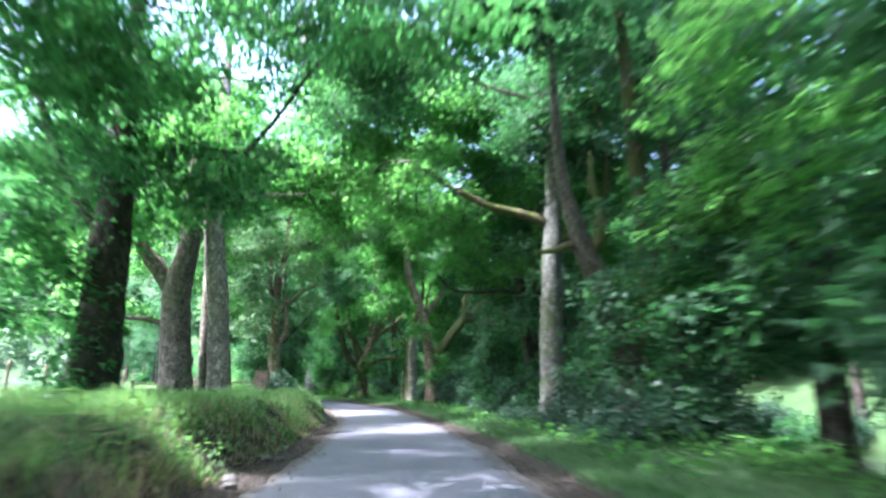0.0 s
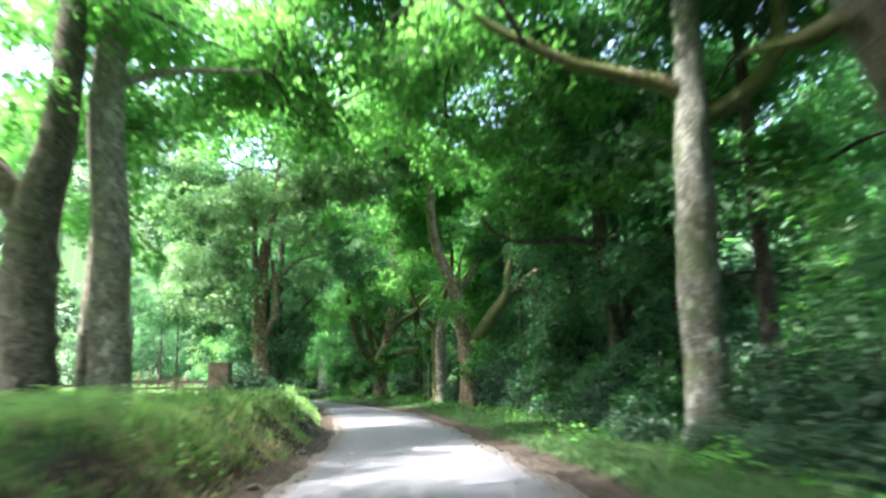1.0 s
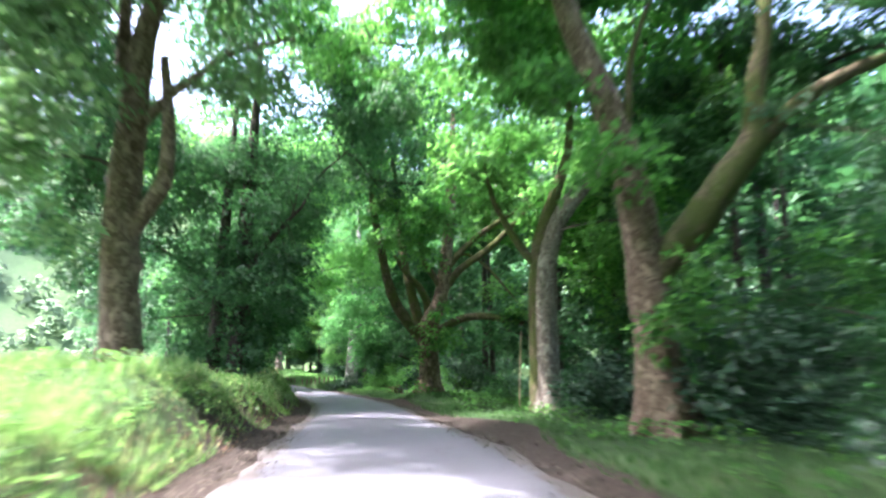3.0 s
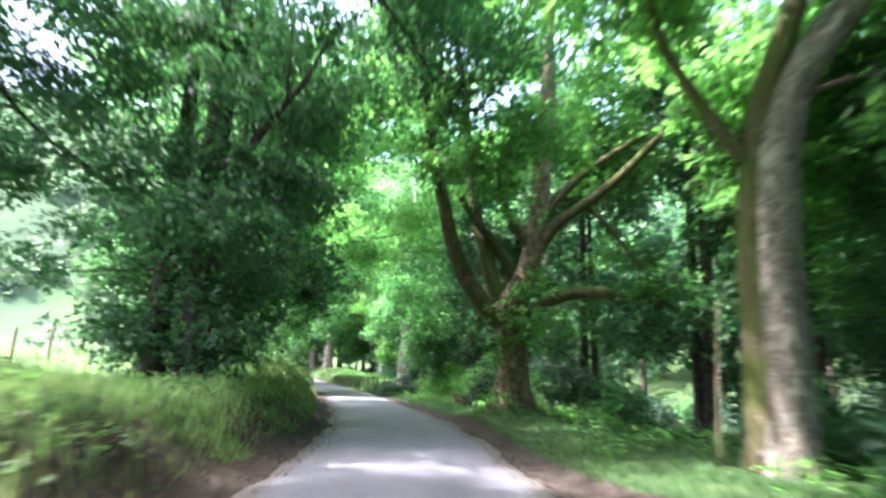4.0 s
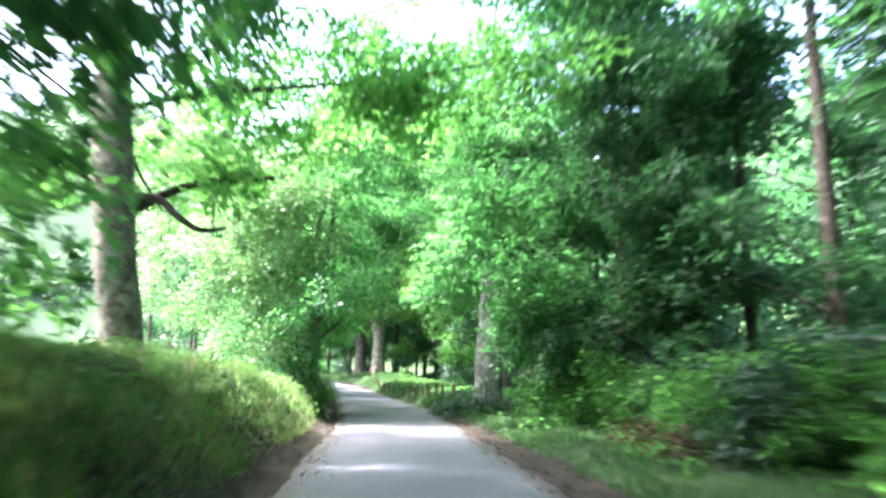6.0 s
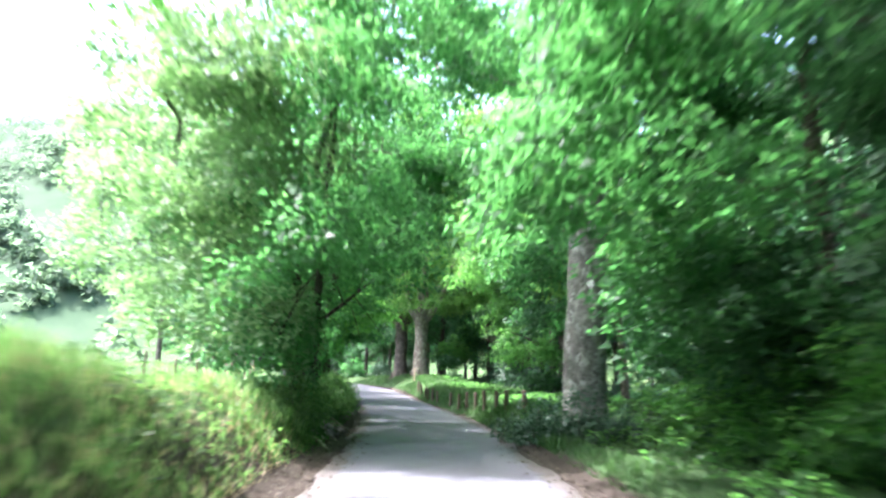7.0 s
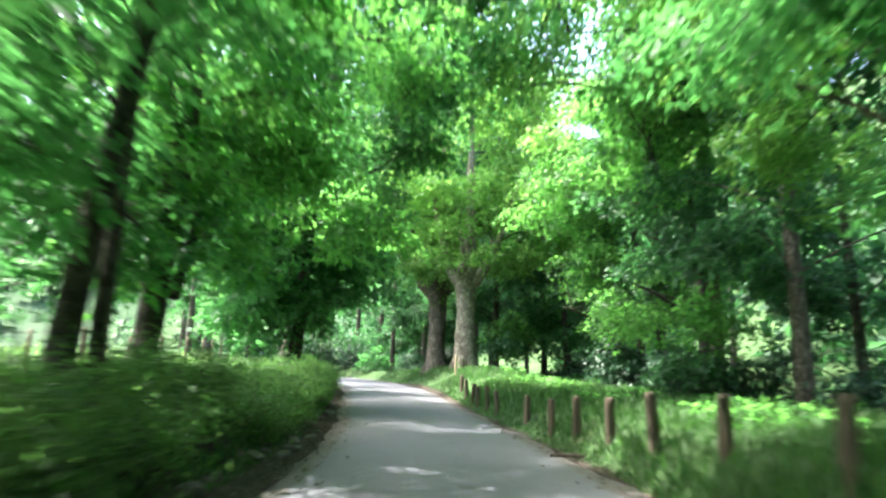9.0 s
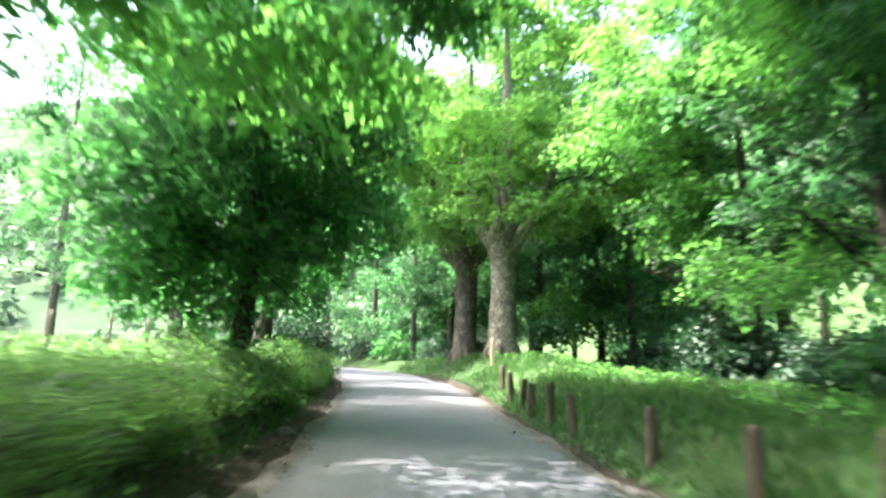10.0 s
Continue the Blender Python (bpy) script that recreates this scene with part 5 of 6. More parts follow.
# only this tree's sunlit side, in paler leaf; the next call holds the rest
tree("tree", (-25.7, 85.6), [(-25.7, 85.6, 1.6, 0.17), (-25.7, 85.6, 3.5, 0.15), (-25.5, 85.5, 7, 0.13), (-25.2, 85.4, 13, 0.06)],
     [[(-26.3, 85.4, 0.5, 0.17), (-26.4, 85.4, 2.5, 0.15), (-26.5, 85.5, 6, 0.12), (-26.4, 85.4, 11, 0.05)], [(-25.3, 85.0, 0.5, 0.15), (-24.6, 84.0, 2.5, 0.12), (-23.4, 82.4, 5.5, 0.09), (-22.2, 80.8, 7.5, 0.05)]],
     [(-22.8, 79.6, 6.2, 2.0, 1.9, 1.3), (-23.8, 80.2, 4.0, 1.9, 1.6, 1.2), (-23.0, 79.6, 2.6, 1.1, 1.0, 0.7), (-24.8, 80.6, 7.4, 2.2, 2.0, 1.4), (-23.6, 81.8, 2.2, 1.4, 1.2, 1.0), (-25.4, 79.8, 4.6, 1.5, 1.4, 1.0), (-26.6, 80.6, 6.6, 1.7, 1.6, 1.1), (-24.8, 79.2, 3.0, 1.1, 1.0, 0.7), (-27.6, 81.6, 4.4, 1.5, 1.4, 0.9), (-22.6, 78.6, 7.8, 1.7, 1.7, 1.0), (-24.6, 78.4, 8.0, 1.5, 1.4, 0.9), (-24.4, 78.0, 6.6, 1.3, 1.2, 0.8), (-24.2, 79.6, 8.6, 1.5, 1.4, 0.9)] + [(-30.3, 81.3, 10.9, 1.3, 1.1, 0.8), (-30.5, 82.4, 10.0, 1.5, 1.3, 0.9), (-30.9, 81.7, 8.8, 1.3, 1.1, 0.8), (-29.2, 81.9, 11.2, 1.3, 1.1, 0.8), (-31.1, 82.8, 8.2, 1.5, 1.3, 0.9), (-31.5, 83.1, 6.9, 1.5, 1.3, 0.9), (-30.4, 82.1, 5.0, 1.1, 1.0, 0.7), (-31.1, 84.0, 4.2, 1.3, 1.2, 0.8), (-28.1, 82.2, 9.9, 1.3, 1.2, 0.8), (-29.8, 83.4, 8.9, 1.1, 1.0, 0.7)],
     M_BARK_DARK, M_LEAF_SUN_PALE, 0.18, "sunlit leafy tree with several dark stems overhanging the lane", 27, 1.15)
# a dark bush, plus the neighbour's shaded side painted in darker leaf
tree("tree", (-24.6, 83.2), [(-24.6, 83.2, 1.5, 0.13), (-24.7, 83.2, 2.6, 0.11), (-24.8, 83.4, 4.2, 0.09), (-24.6, 83.6, 7.0, 0.06), (-23.6, 83.8, 11.0, 0.03)],
     [[(-24.5, 83.1, 1.6, 0.07), (-23.8, 82.0, 2.3, 0.05), (-23.4, 80.6, 2.4, 0.03)], [(-24.7, 83.3, 2.4, 0.06), (-24.0, 84.4, 3.4, 0.05), (-23.8, 85.6, 4.2, 0.03)]],
     [(-23.8, 80.8, 2.2, 1.1, 1.0, 0.7), (-23.9, 82.0, 2.3, 1.2, 1.0, 0.8), (-24.4, 83.4, 3.0, 1.3, 1.2, 0.9), (-23.9, 83.6, 1.8, 1.0, 1.0, 0.7), (-24.5, 81.4, 3.4, 1.2, 1.1, 0.8), (-24.7, 83.2, 4.2, 1.3, 1.2, 0.9), (-24.6, 85.4, 5.4, 1.4, 1.3, 0.9), (-24.2, 85.2, 3.4, 1.2, 1.2, 0.9), (-24.6, 86.6, 2.4, 1.2, 1.2, 0.8), (-25.4, 81.2, 2.4, 1.0, 0.9, 0.6)] + [(-21.4, 78.9, 3.4, 1.3, 1.3, 0.8), (-21.6, 79.5, 4.8, 1.6, 1.5, 1.0), (-21.4, 80.4, 7.6, 2.0, 1.9, 1.2), (-23.0, 82.0, 9.4, 2.4, 2.2, 1.6), (-26.0, 82.0, 5.4, 2.1, 2.0, 1.3), (-25.6, 83.0, 9.6, 2.4, 2.2, 1.6), (-22.6, 83.6, 11.2, 2.3, 2.3, 1.5), (-22.2, 83.0, 4.6, 1.3, 1.5, 1.0), (-25.4, 84.2, 3.2, 1.5, 1.2, 0.9), (-27.4, 84.6, 4.6, 1.7, 1.6, 1.1), (-23.6, 86.4, 6.6, 1.9, 1.9, 1.1), (-25.0, 84.4, 6.6, 1.3, 1.2, 0.8), (-24.8, 83.2, 5.8, 1.1, 1.0, 0.7), (-25.6, 82.6, 6.4, 1.1, 1.0, 0.7), (-24.8, 85.8, 7.8, 1.3, 1.2, 0.8), (-20.3, 83.6, 9.4, 1.6, 1.5, 1.0), (-20.8, 84.4, 11.4, 1.8, 1.7, 1.1), (-22.6, 84.8, 15.4, 2.2, 2.0, 1.3), (-19.6, 85.0, 13.6, 1.8, 1.8, 1.1), (-26.6, 83.6, 6.1, 1.0, 1.0, 0.7), (-26.2, 82.7, 5.3, 1.0, 0.9, 0.6), (-26.8, 82.4, 5.6, 1.0, 0.9, 0.6), (-26.6, 84.7, 7.0, 1.2, 1.1, 0.8)],
     M_BARK_DARK, M_LEAF_DARK, 0.18, "dark bushy young tree on the bank, also its sunlit neighbour's shaded side", 33, 1.0)
tree("tree", (-28.1, 89.2), [(-28.1, 89.2, 1.6, 0.15), (-27.8, 89.2, 3.0, 0.13), (-27.3, 89.1, 4.5, 0.11), (-26.6, 88.8, 8, 0.08), (-26.2, 88.5, 13, 0.03)], [[(-28.0, 89.5, 0.6, 0.1), (-28.1, 89.6, 2.6, 0.09), (-28.3, 89.8, 6, 0.05)]],
     cloud(15, (-25.4, 88.0, 10.5), (3.4, 3.2, 4.0), 15, 1.9) + cloud(20, (-29.2, 90.4, 6.2), (2.0, 2.6, 2.4), 12, 1.3) + [(-25.9, 87.2, 3.5, 0.9, 0.8, 0.6), (-26.2, 88.4, 4.6, 1.0, 0.9, 0.6), (-25.7, 88.6, 6.0, 1.2, 1.1, 0.7), (-26.3, 87.3, 2.6, 0.7, 0.6, 0.5), (-25.6, 86.8, 5.0, 0.9, 0.9, 0.6), (-27.4, 87.6, 3.4, 1.4, 1.3, 0.8), (-29.4, 88.0, 3.8, 1.6, 1.5, 0.9), (-28.6, 86.6, 3.2, 1.2, 1.1, 0.8), (-29.8, 89.6, 4.0, 1.2, 1.1, 0.8), (-31.5, 88.4, 4.0, 1.6, 1.4, 1.0), (-29.8, 90.1, 3.0, 0.9, 0.8, 0.6), (-29.0, 86.6, 6.6, 1.3, 1.2, 0.8), (-28.4, 88.0, 6.9, 1.4, 1.3, 0.9), (-27.6, 89.3, 8.0, 1.4, 1.3, 0.9), (-28.3, 86.0, 4.5, 0.9, 0.9, 0.6), (-28.3, 88.0, 4.7, 1.1, 1.0, 0.7), (-30.2, 91.0, 3.7, 1.0, 0.9, 0.7), (-29.8, 91.3, 2.7, 0.8, 0.8, 0.5), (-30.0, 92.2, 3.5, 1.0, 0.9, 0.7), (-30.3, 93.4, 3.0, 1.0, 1.0, 0.6), (-30.4, 89.8, 4.4, 1.0, 0.9, 0.7), (-30.4, 92.0, 5.4, 1.2, 1.1, 0.8), (-31.0, 94.6, 4.2, 1.2, 1.2, 0.8)] + [(-33.3, 89.4, 4.0, 0.8, 0.7, 0.5), (-33.2, 90.4, 3.4, 0.8, 0.7, 0.5), (-32.2, 90.8, 2.7, 0.6, 0.6, 0.4), (-32.4, 89.3, 2.3, 0.6, 0.6, 0.4), (-29.3, 89.0, 3.0, 0.6, 0.6, 0.4), (-29.3, 90.0, 2.3, 0.7, 0.6, 0.4), (-31.8, 89.9, 1.9, 0.8, 0.7, 0.5), (-29.4, 89.5, 3.6, 0.8, 0.7, 0.5), (-29.0, 90.4, 2.9, 0.8, 0.7, 0.5), (-32.1, 88.5, 5.0, 0.6, 0.6, 0.4)], M_BARK_DARK, M_LEAF_DARK, 0.2, "slim dark-stemmed tree leaning out over the hedge", 28, 0.8)
tree("tree", (-30.4, 92.0), [(-30.4, 92, 1.2, 0.2), (-30.4, 92.1, 2.6, 0.2), (-30.3, 92.2, 4.6, 0.22), (-30.3, 92.3, 7.5, 0.18), (-30.2, 92.4, 12, 0.06)], [[(-30.0, 92.1, 2.4, 0.1), (-30.6, 93, 3.8, 0.08), (-31.4, 93.6, 5, 0.05)]],
     cloud(16, (-30.0, 93.6, 7.4), (2.0, 2.2, 2.2), 7, 1.6) + cloud(21, (-32.4, 96.4, 6.0), (2.0, 2.4, 2.6), 13, 1.3) + [(-31.2, 90.6, 5.8, 1.3, 1.2, 0.8), (-32.0, 92.4, 7.4, 1.6, 1.5, 0.9), (-30.6, 95.4, 8.6, 1.7, 1.6, 1.0), (-31.2, 92.8, 4.6, 1.3, 1.2, 0.7), (-31.8, 95.9, 5.4, 1.5, 1.4, 0.9), (-29.8, 97.9, 9.6, 1.9, 1.8, 1.1), (-32.4, 94.4, 6.4, 1.2, 1.1, 0.8), (-32.2, 95.8, 7.2, 1.3, 1.2, 0.8), (-32.0, 93.2, 5.2, 0.9, 0.9, 0.6)] + [(-30.0, 91.2, 3.0, 0.9, 0.8, 0.6), (-29.6, 92.0, 4.4, 1.0, 0.9, 0.6), (-30.6, 91.0, 4.0, 0.9, 0.8, 0.6), (-29.4, 93.2, 3.2, 0.9, 0.8, 0.5), (-30.0, 90.8, 5.6, 1.1, 1.0, 0.7)], M_BARK_DARK, M_LEAF, 0.22, "straight brown tree above the hedge", 29, 0.9)
tree("tree", (-35.6, 101.8), [(-35.6, 101.8, 1.2, 0.22), (-35.4, 101.8, 3, 0.19), (-35.2, 101.8, 7, 0.14), (-35, 101.8, 12, 0.06)], [[(-36.2, 102.4, 0.6, 0.16), (-36.6, 102.8, 3.4, 0.13), (-37, 103, 7, 0.07)]],
     cloud(17, (-36.0, 102.6, 7.4), (2.4, 2.8, 3.6), 13, 1.9) + cloud(22, (-35.6, 101.6, 5.2), (1.8, 3.0, 2.0), 12, 1.3) + cloud(65, (-34.5, 99.5, 13.5), (4.0, 6.0, 1.8), 13, 2.2) + [(-32.6, 100.2, 6.8, 1.8, 1.7, 1.0), (-30.6, 100.4, 9.4, 1.9, 1.8, 1.1), (-36, 100.4, 3.4, 1.6, 1.5, 0.9)] + cloud(91, (-29.5, 101.0, 14.6), (2.6, 3.6, 1.5), 8, 2.0) + [(-36.0, 101.7, 3.8, 0.8, 0.7, 0.5), (-35.2, 102.0, 3.1, 0.7, 0.6, 0.4), (-34.3, 102.1, 2.4, 0.7, 0.7, 0.4), (-35.4, 101.5, 2.3, 0.7, 0.6, 0.4), (-33.7, 102.1, 3.0, 0.7, 0.7, 0.4), (-33.0, 102.0, 2.1, 0.9, 0.8, 0.5), (-36.4, 101.5, 3.1, 0.7, 0.6, 0.4), (-34.8, 101.7, 3.9, 0.8, 0.7, 0.5), (-33.9, 101.9, 3.6, 0.8, 0.7, 0.5), (-34.2, 102.5, 1.8, 0.7, 0.7, 0.4)] + cloud(101, (-33.0, 102.5, 13.0), (3.0, 4.0, 1.3), 9, 2.0) + [(-31.9, 101.4, 8.4, 1.1, 1.0, 0.6), (-31.8, 102.9, 8.5, 1.2, 1.1, 0.7), (-31.1, 103.1, 8.7, 1.1, 1.0, 0.6), (-32.3, 102.5, 9.7, 1.1, 1.0, 0.7), (-32.3, 101.0, 8.8, 1.1, 1.0, 0.6)], M_BARK_DARK, M_LEAF_DARK, 0.23, "dark leafy tree with two stems above the hedge", 30, 0.9)
tree("tree", (-41.0, 108.0), [(-41, 108, 2.0, 0.25), (-40.8, 108, 5, 0.2), (-40.5, 108, 12, 0.08)], [],
     cloud(18, (-40.6, 108.4, 5.2), (2.2, 2.4, 2.2), 9, 1.7), M_BARK_DARK, M_LEAF_DARK, 0.24, "dark leafy tree shading the bend of the lane", 31, 0.9)

# slim trees in the bank on the field side
for k, (bx, by, hh, lf) in enumerate(((-15.6, 58.6, 11, M_LEAF_SHADE), (-17.0, 61.6, 12, M_LEAF_SHADE), (-18.6, 64.6, 12, M_LEAF_DARK))):
    z0 = ground_at(bx, by)
    tree("tree", (bx, by), [(bx, by, z0 + 0.4, 0.12), (bx + 0.1, by, z0 + 3, 0.1), (bx + 0.3, by + 0.1, z0 + 7, 0.08), (bx + 0.4, by, z0 + hh, 0.03)],
         [[(bx + 0.1, by, z0 + 3.0, 0.07), (bx + 1.2, by - 0.4, z0 + 4.0, 0.05), (bx + 2.6, by - 0.6, z0 + 4.6, 0.03)], [(bx + 0.1, by, z0 + 2.0, 0.07), (bx - 0.9, by - 0.5, z0 + 3.2, 0.05), (bx - 2.2, by - 0.9, z0 + 4.0, 0.03)]],
         cloud(40 + k, (bx + 0.5, by, z0 + 5.6), (2.4, 1.8, 2.8), 9, 1.5) + cloud(50 + k, (bx + 1.2, by, z0 + 9.8), (2.6, 2.2, 1.6), 6, 1.8) + [(bx - 0.4, by - 0.6, z0 + 1.7, 1.2, 1.0, 0.6), (bx + 1.0, by - 0.8, z0 + 2.9, 1.3, 1.1, 0.7), (bx - 1.2, by - 0.4, z0 + 3.4, 1.3, 1.1, 0.7), (bx - 1.8, by + 0.4, z0 + 1.8, 1.3, 1.2, 0.7), (bx - 2.2, by - 0.6, z0 + 4.6, 1.4, 1.2, 0.8), (bx + 0.6, by + 0.6, z0 + 1.4, 1.1, 1.0, 0.6)],
         M_BARK, lf, 0.22, "slim young tree with layered leaves on the bank", 60 + k, 0.7)


# ---- the woods beside the lane ----
def wood_tree(name, height, r, low, clumps, seed, bark, leaf, label, size=0.27, dens=0.5, per=21):
    """A tree of the woods at the origin, to be copied."""
    rng = np.random.default_rng(seed)
    top = new(name)
    tagged(top, label, "tree", "woodland trees")
    g = Geo()
    bend = rng.normal(0, 0.35, 2)
    g.tube([(0, 0, -0.6, )] + [(bend[0] * q, bend[1] * q, height * q) for q in (0.03, 0.15, 0.35, 0.6, 0.95)], [r * 1.3, r * 1.15, r, r * 0.85, r * 0.6, r * 0.15], 9, 0.06, seed)
    put("trunk", g.mesh("trunk"), bark, top)
    cl = []
    for _ in range(clumps):
        q = rng.uniform(low, 1.0)
        a = rng.uniform(0, 6.283)
        reach = (0.9 + 2.9 * math.sqrt(max(0.05, 1 - q))) * rng.uniform(0.35, 1.0)
        s = rng.uniform(1.0, 1.7)
        cl.append((bend[0] * q + math.cos(a) * reach, bend[1] * q + math.sin(a) * reach, height * q, s, s, s * 0.5))
    g = Geo()
    for c in cl[::2]:
        z0 = max(0.6, c[2] - 1.2)
        g.tube([(bend[0] * z0 / height, bend[1] * z0 / height, z0), (c[0] * 0.5, c[1] * 0.5, c[2] - 0.4), c[:3]], [r * 0.22, r * 0.15, 0.015], 4, 0, 0, False)
    tagged(put("branchwork", g.mesh("branchwork"), bark, top), kind="stuff")
    q = spray_leaves(rng, break_up(rng, cl, 3), size * 0.8, per=per, dens=dens, gaps=0.2)
    tagged(put("crown", quads_mesh("crown", q), leaf, top), kind="stuff")
    return top


def wood_shrub(name, radius, height, seed, leaf, label, size=0.24, dens=0.48, bark=None):
    """A leafy shrub at the origin, to be copied."""
    rng = np.random.default_rng(seed)
    top = new(name)
    tagged(top, label, "shrub", "woodland shrubs")
    g, cl = Geo(), []
    for k in range(9):
        a, q = k * 2.4 + rng.uniform(-0.3, 0.3), math.sqrt((k + 0.5) / 9)
        end = (math.cos(a) * radius * q * 0.8, math.sin(a) * radius * q * 0.8, height * rng.uniform(0.45, 1.0) * (1.1 - 0.5 * q))
        g.tube([(end[0] * 0.12, end[1] * 0.12, -0.15), (end[0] * 0.45, end[1] * 0.45, end[2] * 0.6), end], [0.03, 0.022, 0.008], 5, 0, 0, False)
        s = radius * rng.uniform(0.38, 0.6)
        cl.append((*end, s, s, s * 0.6))
        cl.append((end[0], end[1], end[2] * 0.45, s, s, s * 0.55))
    tagged(put("stemwork", g.mesh("stemwork"), bark or M_BARK_DARK, top), kind="stuff")
    q = spray_leaves(rng, cl, size * 0.74, per=20, spread=0.35, dens=dens, gaps=0.2)
    q = q[q[:, :, 2].min(1) > -0.1]
    tagged(put("foliage", quads_mesh("foliage", q), leaf, top), kind="stuff")
    return top


def stand(ob, x, y, turn, scale=1.0, sink=0.05):
    return pose(x, y, ground_at(x, y) - sink, 0, 0, turn) @ Matrix.Scale(scale, 4)


def plant(kinds, places, seed, lo=0.85, hi=1.2):
    """Sets the kinds at the places, the first of each kind itself, the rest as copies."""
    rng = random.Random(seed)
    used = set()
    for n, (x, y) in enumerate(places):
        ob = kinds[n % len(kinds)]
        m = stand(ob, x, y, rng.uniform(0, 360), rng.uniform(lo, hi))
        if ob.name in used:
            c = copy_thing(ob, Matrix())
            c.matrix_basis = m
        else:
            used.add(ob.name)
            ob.matrix_basis = m


OPEN = (((-5.3, 42.0), (-2.6, 52.6), 1.9), ((-7.9, 51.5), (-6.6, 61.6), 2.0), ((-7.9, 51.5), (-3.4, 60.0), 1.7), ((-16.6, 73.7), (-17.6, 85.4), 1.6),
        ((-0.2, 10.0), (4.4, 23.2), 1.3), ((-2.2, 26.0), (-0.2, 43.8), 1.6), ((-19.5, 80.0), (-22.0, 97.0), 3.0))


def in_the_open(x, y, more=0.0):
    """Whether a place lies on the open strips of verge before the large trunks."""
    p = Vector((x, y))
    for a, b, r in OPEN:
        a, b = Vector(a), Vector(b)
        k = max(0.0, min(1.0, (p - a).dot(b - a) / (b - a).length_squared))
        if (p - a.lerp(b, k)).length < r + more:
            return True
    return False


WOODS = [wood_tree("woodland_tree", 17, 0.18, 0.22, 22, 71, M_BARK_DARK, M_LEAF_SHADE, "slim woodland tree with layered leaves"),
         wood_tree("woodland_tree", 19, 0.2, 0.22, 24, 72, M_BARK_DARK, M_LEAF_SHADE, "tall brown woodland tree with high leaves"),
         wood_tree("woodland_tree", 14, 0.14, 0.12, 23, 73, M_BARK_DARK, M_LEAF_SHADE, "young woodland tree leafy to the ground"),
         wood_tree("woodland_tree", 18, 0.2, 0.18, 24, 74, M_BARK, M_LEAF_SHADE, "dark woodland tree with drooping boughs")]
rng = random.Random(5)
near, places = 0, []
for row, (lat0, step) in enumerate(((8.7, 4.6), (10.0, 5.2), (24.5, 8.0), (29, 9.0))):
    yy = -22.0 + row * 1.7
    near = len(places) if row == 2 else near
    while yy < 128:
        lat = lat0 + rng.uniform(-0.8, 0.8) + (2.2 if (row == 0 and 84 < yy < 118) else 0)
        x, y = on_line(yy, lat)
        if not (row == 0 and 37 < yy < 47) and not in_the_open(x, y, 2.6):
            places.append((float(x), float(y)))
        yy += step * rng.uniform(0.8, 1.2)
deep = len(places)
# those with negative yy stand unseen behind the start, added to block sky light
for lat, yy in ((-7, -6), (-8, -14), (-11, -3), (-10, 4), (-6.5, 3), (-4.6, -10), (4.8, -9), (-4.8, -19), (4.9, -17), (-5, -28), (5, -27), (-9, 118), (-6, 124), (-7.5, 130), (5.5, 122), (5.5, 129), (8, 118), (9, 125), (-15, 122)):
    x, y = on_line(yy, lat)
    places.append((float(x), float(y)))
for x, y in ((2.0, 57.5), (4.6, 53.5), (0.8, 62.5), (4.5, 60.0), (-1.6, 67.5), (1.5, 67.0), (3.5, 49.0), (-58, 118), (-50, 118), (-62, 126), (-47, 127), (-40, 126), (-38, 131), (-55, 138), (-48, 134), (-66, 142), (-44, 140), (-35, 137), (-58, 150), (-72, 130)):
    places.append((x, y))
plant(WOODS, places[:near] + places[deep:], 8)
FAR = [wood_tree("woodland_tree", 18, 0.2, 0.12, 20, 75, M_BARK_DARK, M_LEAF_SHADE, "dark woodland tree across the river", 0.66, 0.17, 12),
       wood_tree("woodland_tree", 16, 0.18, 0.1, 20, 76, M_BARK_DARK, M_LEAF_SHADE, "leafy woodland tree across the river", 0.66, 0.17, 12)]
plant(FAR, places[near:deep], 18)

SHRUBS = [wood_shrub("woodland_shrub", 1.5, 2.0, 81, M_SHRUB_SHADE, "dense shrub in shade-dark green under the trees", 0.2, 0.52),
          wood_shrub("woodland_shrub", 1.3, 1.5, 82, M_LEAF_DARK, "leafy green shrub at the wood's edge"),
          wood_shrub("woodland_shrub", 1.7, 2.6, 83, M_SHRUB_SHADE, "tall shrub with drooping leaves", 0.2, 0.52)]
places, low = [], []
yy = -6.0
while yy < 84:
    for lat in (() if 31 < yy < 33 or yy < 11 else (6.9,) if int(yy * 10) % 2 else (6.9, 9.0)):
        x, y = on_line(yy + rng.uniform(-0.8, 0.8), lat + rng.uniform(-0.6, 0.7))
        if min((x - a) ** 2 + (y - b) ** 2 for a, b in ((5.9, 17.5), (4.6, 23.9), (-0.45, 44.6), (-2.5, 53))) > 1.4 and not in_the_open(x, y):
            places.append((float(x), float(y)))
    yy += 2.7
for yy in np.arange(85.0, 121, 2.6):
    for lat in (10.4, 12.6):
        x, y = on_line(yy + rng.uniform(-0.8, 0.8), lat + rng.uniform(-0.6, 0.7))
        places.append((float(x), float(y)))
for yy in np.arange(55.0, 86.0, 2.2):
    x, y = on_line(yy + rng.uniform(-0.5, 0.5), 9.9 + rng.uniform(-0.4, 0.4))
    places.append((float(x), float(y)))
for yy in np.arange(20.0, 122.0, 2.8):
    x, y = on_line(yy + rng.uniform(-0.6, 0.6), 23.2 + rng.uniform(-0.6, 0.8))
    places.append((float(x), float(y)))
yy = 13.0
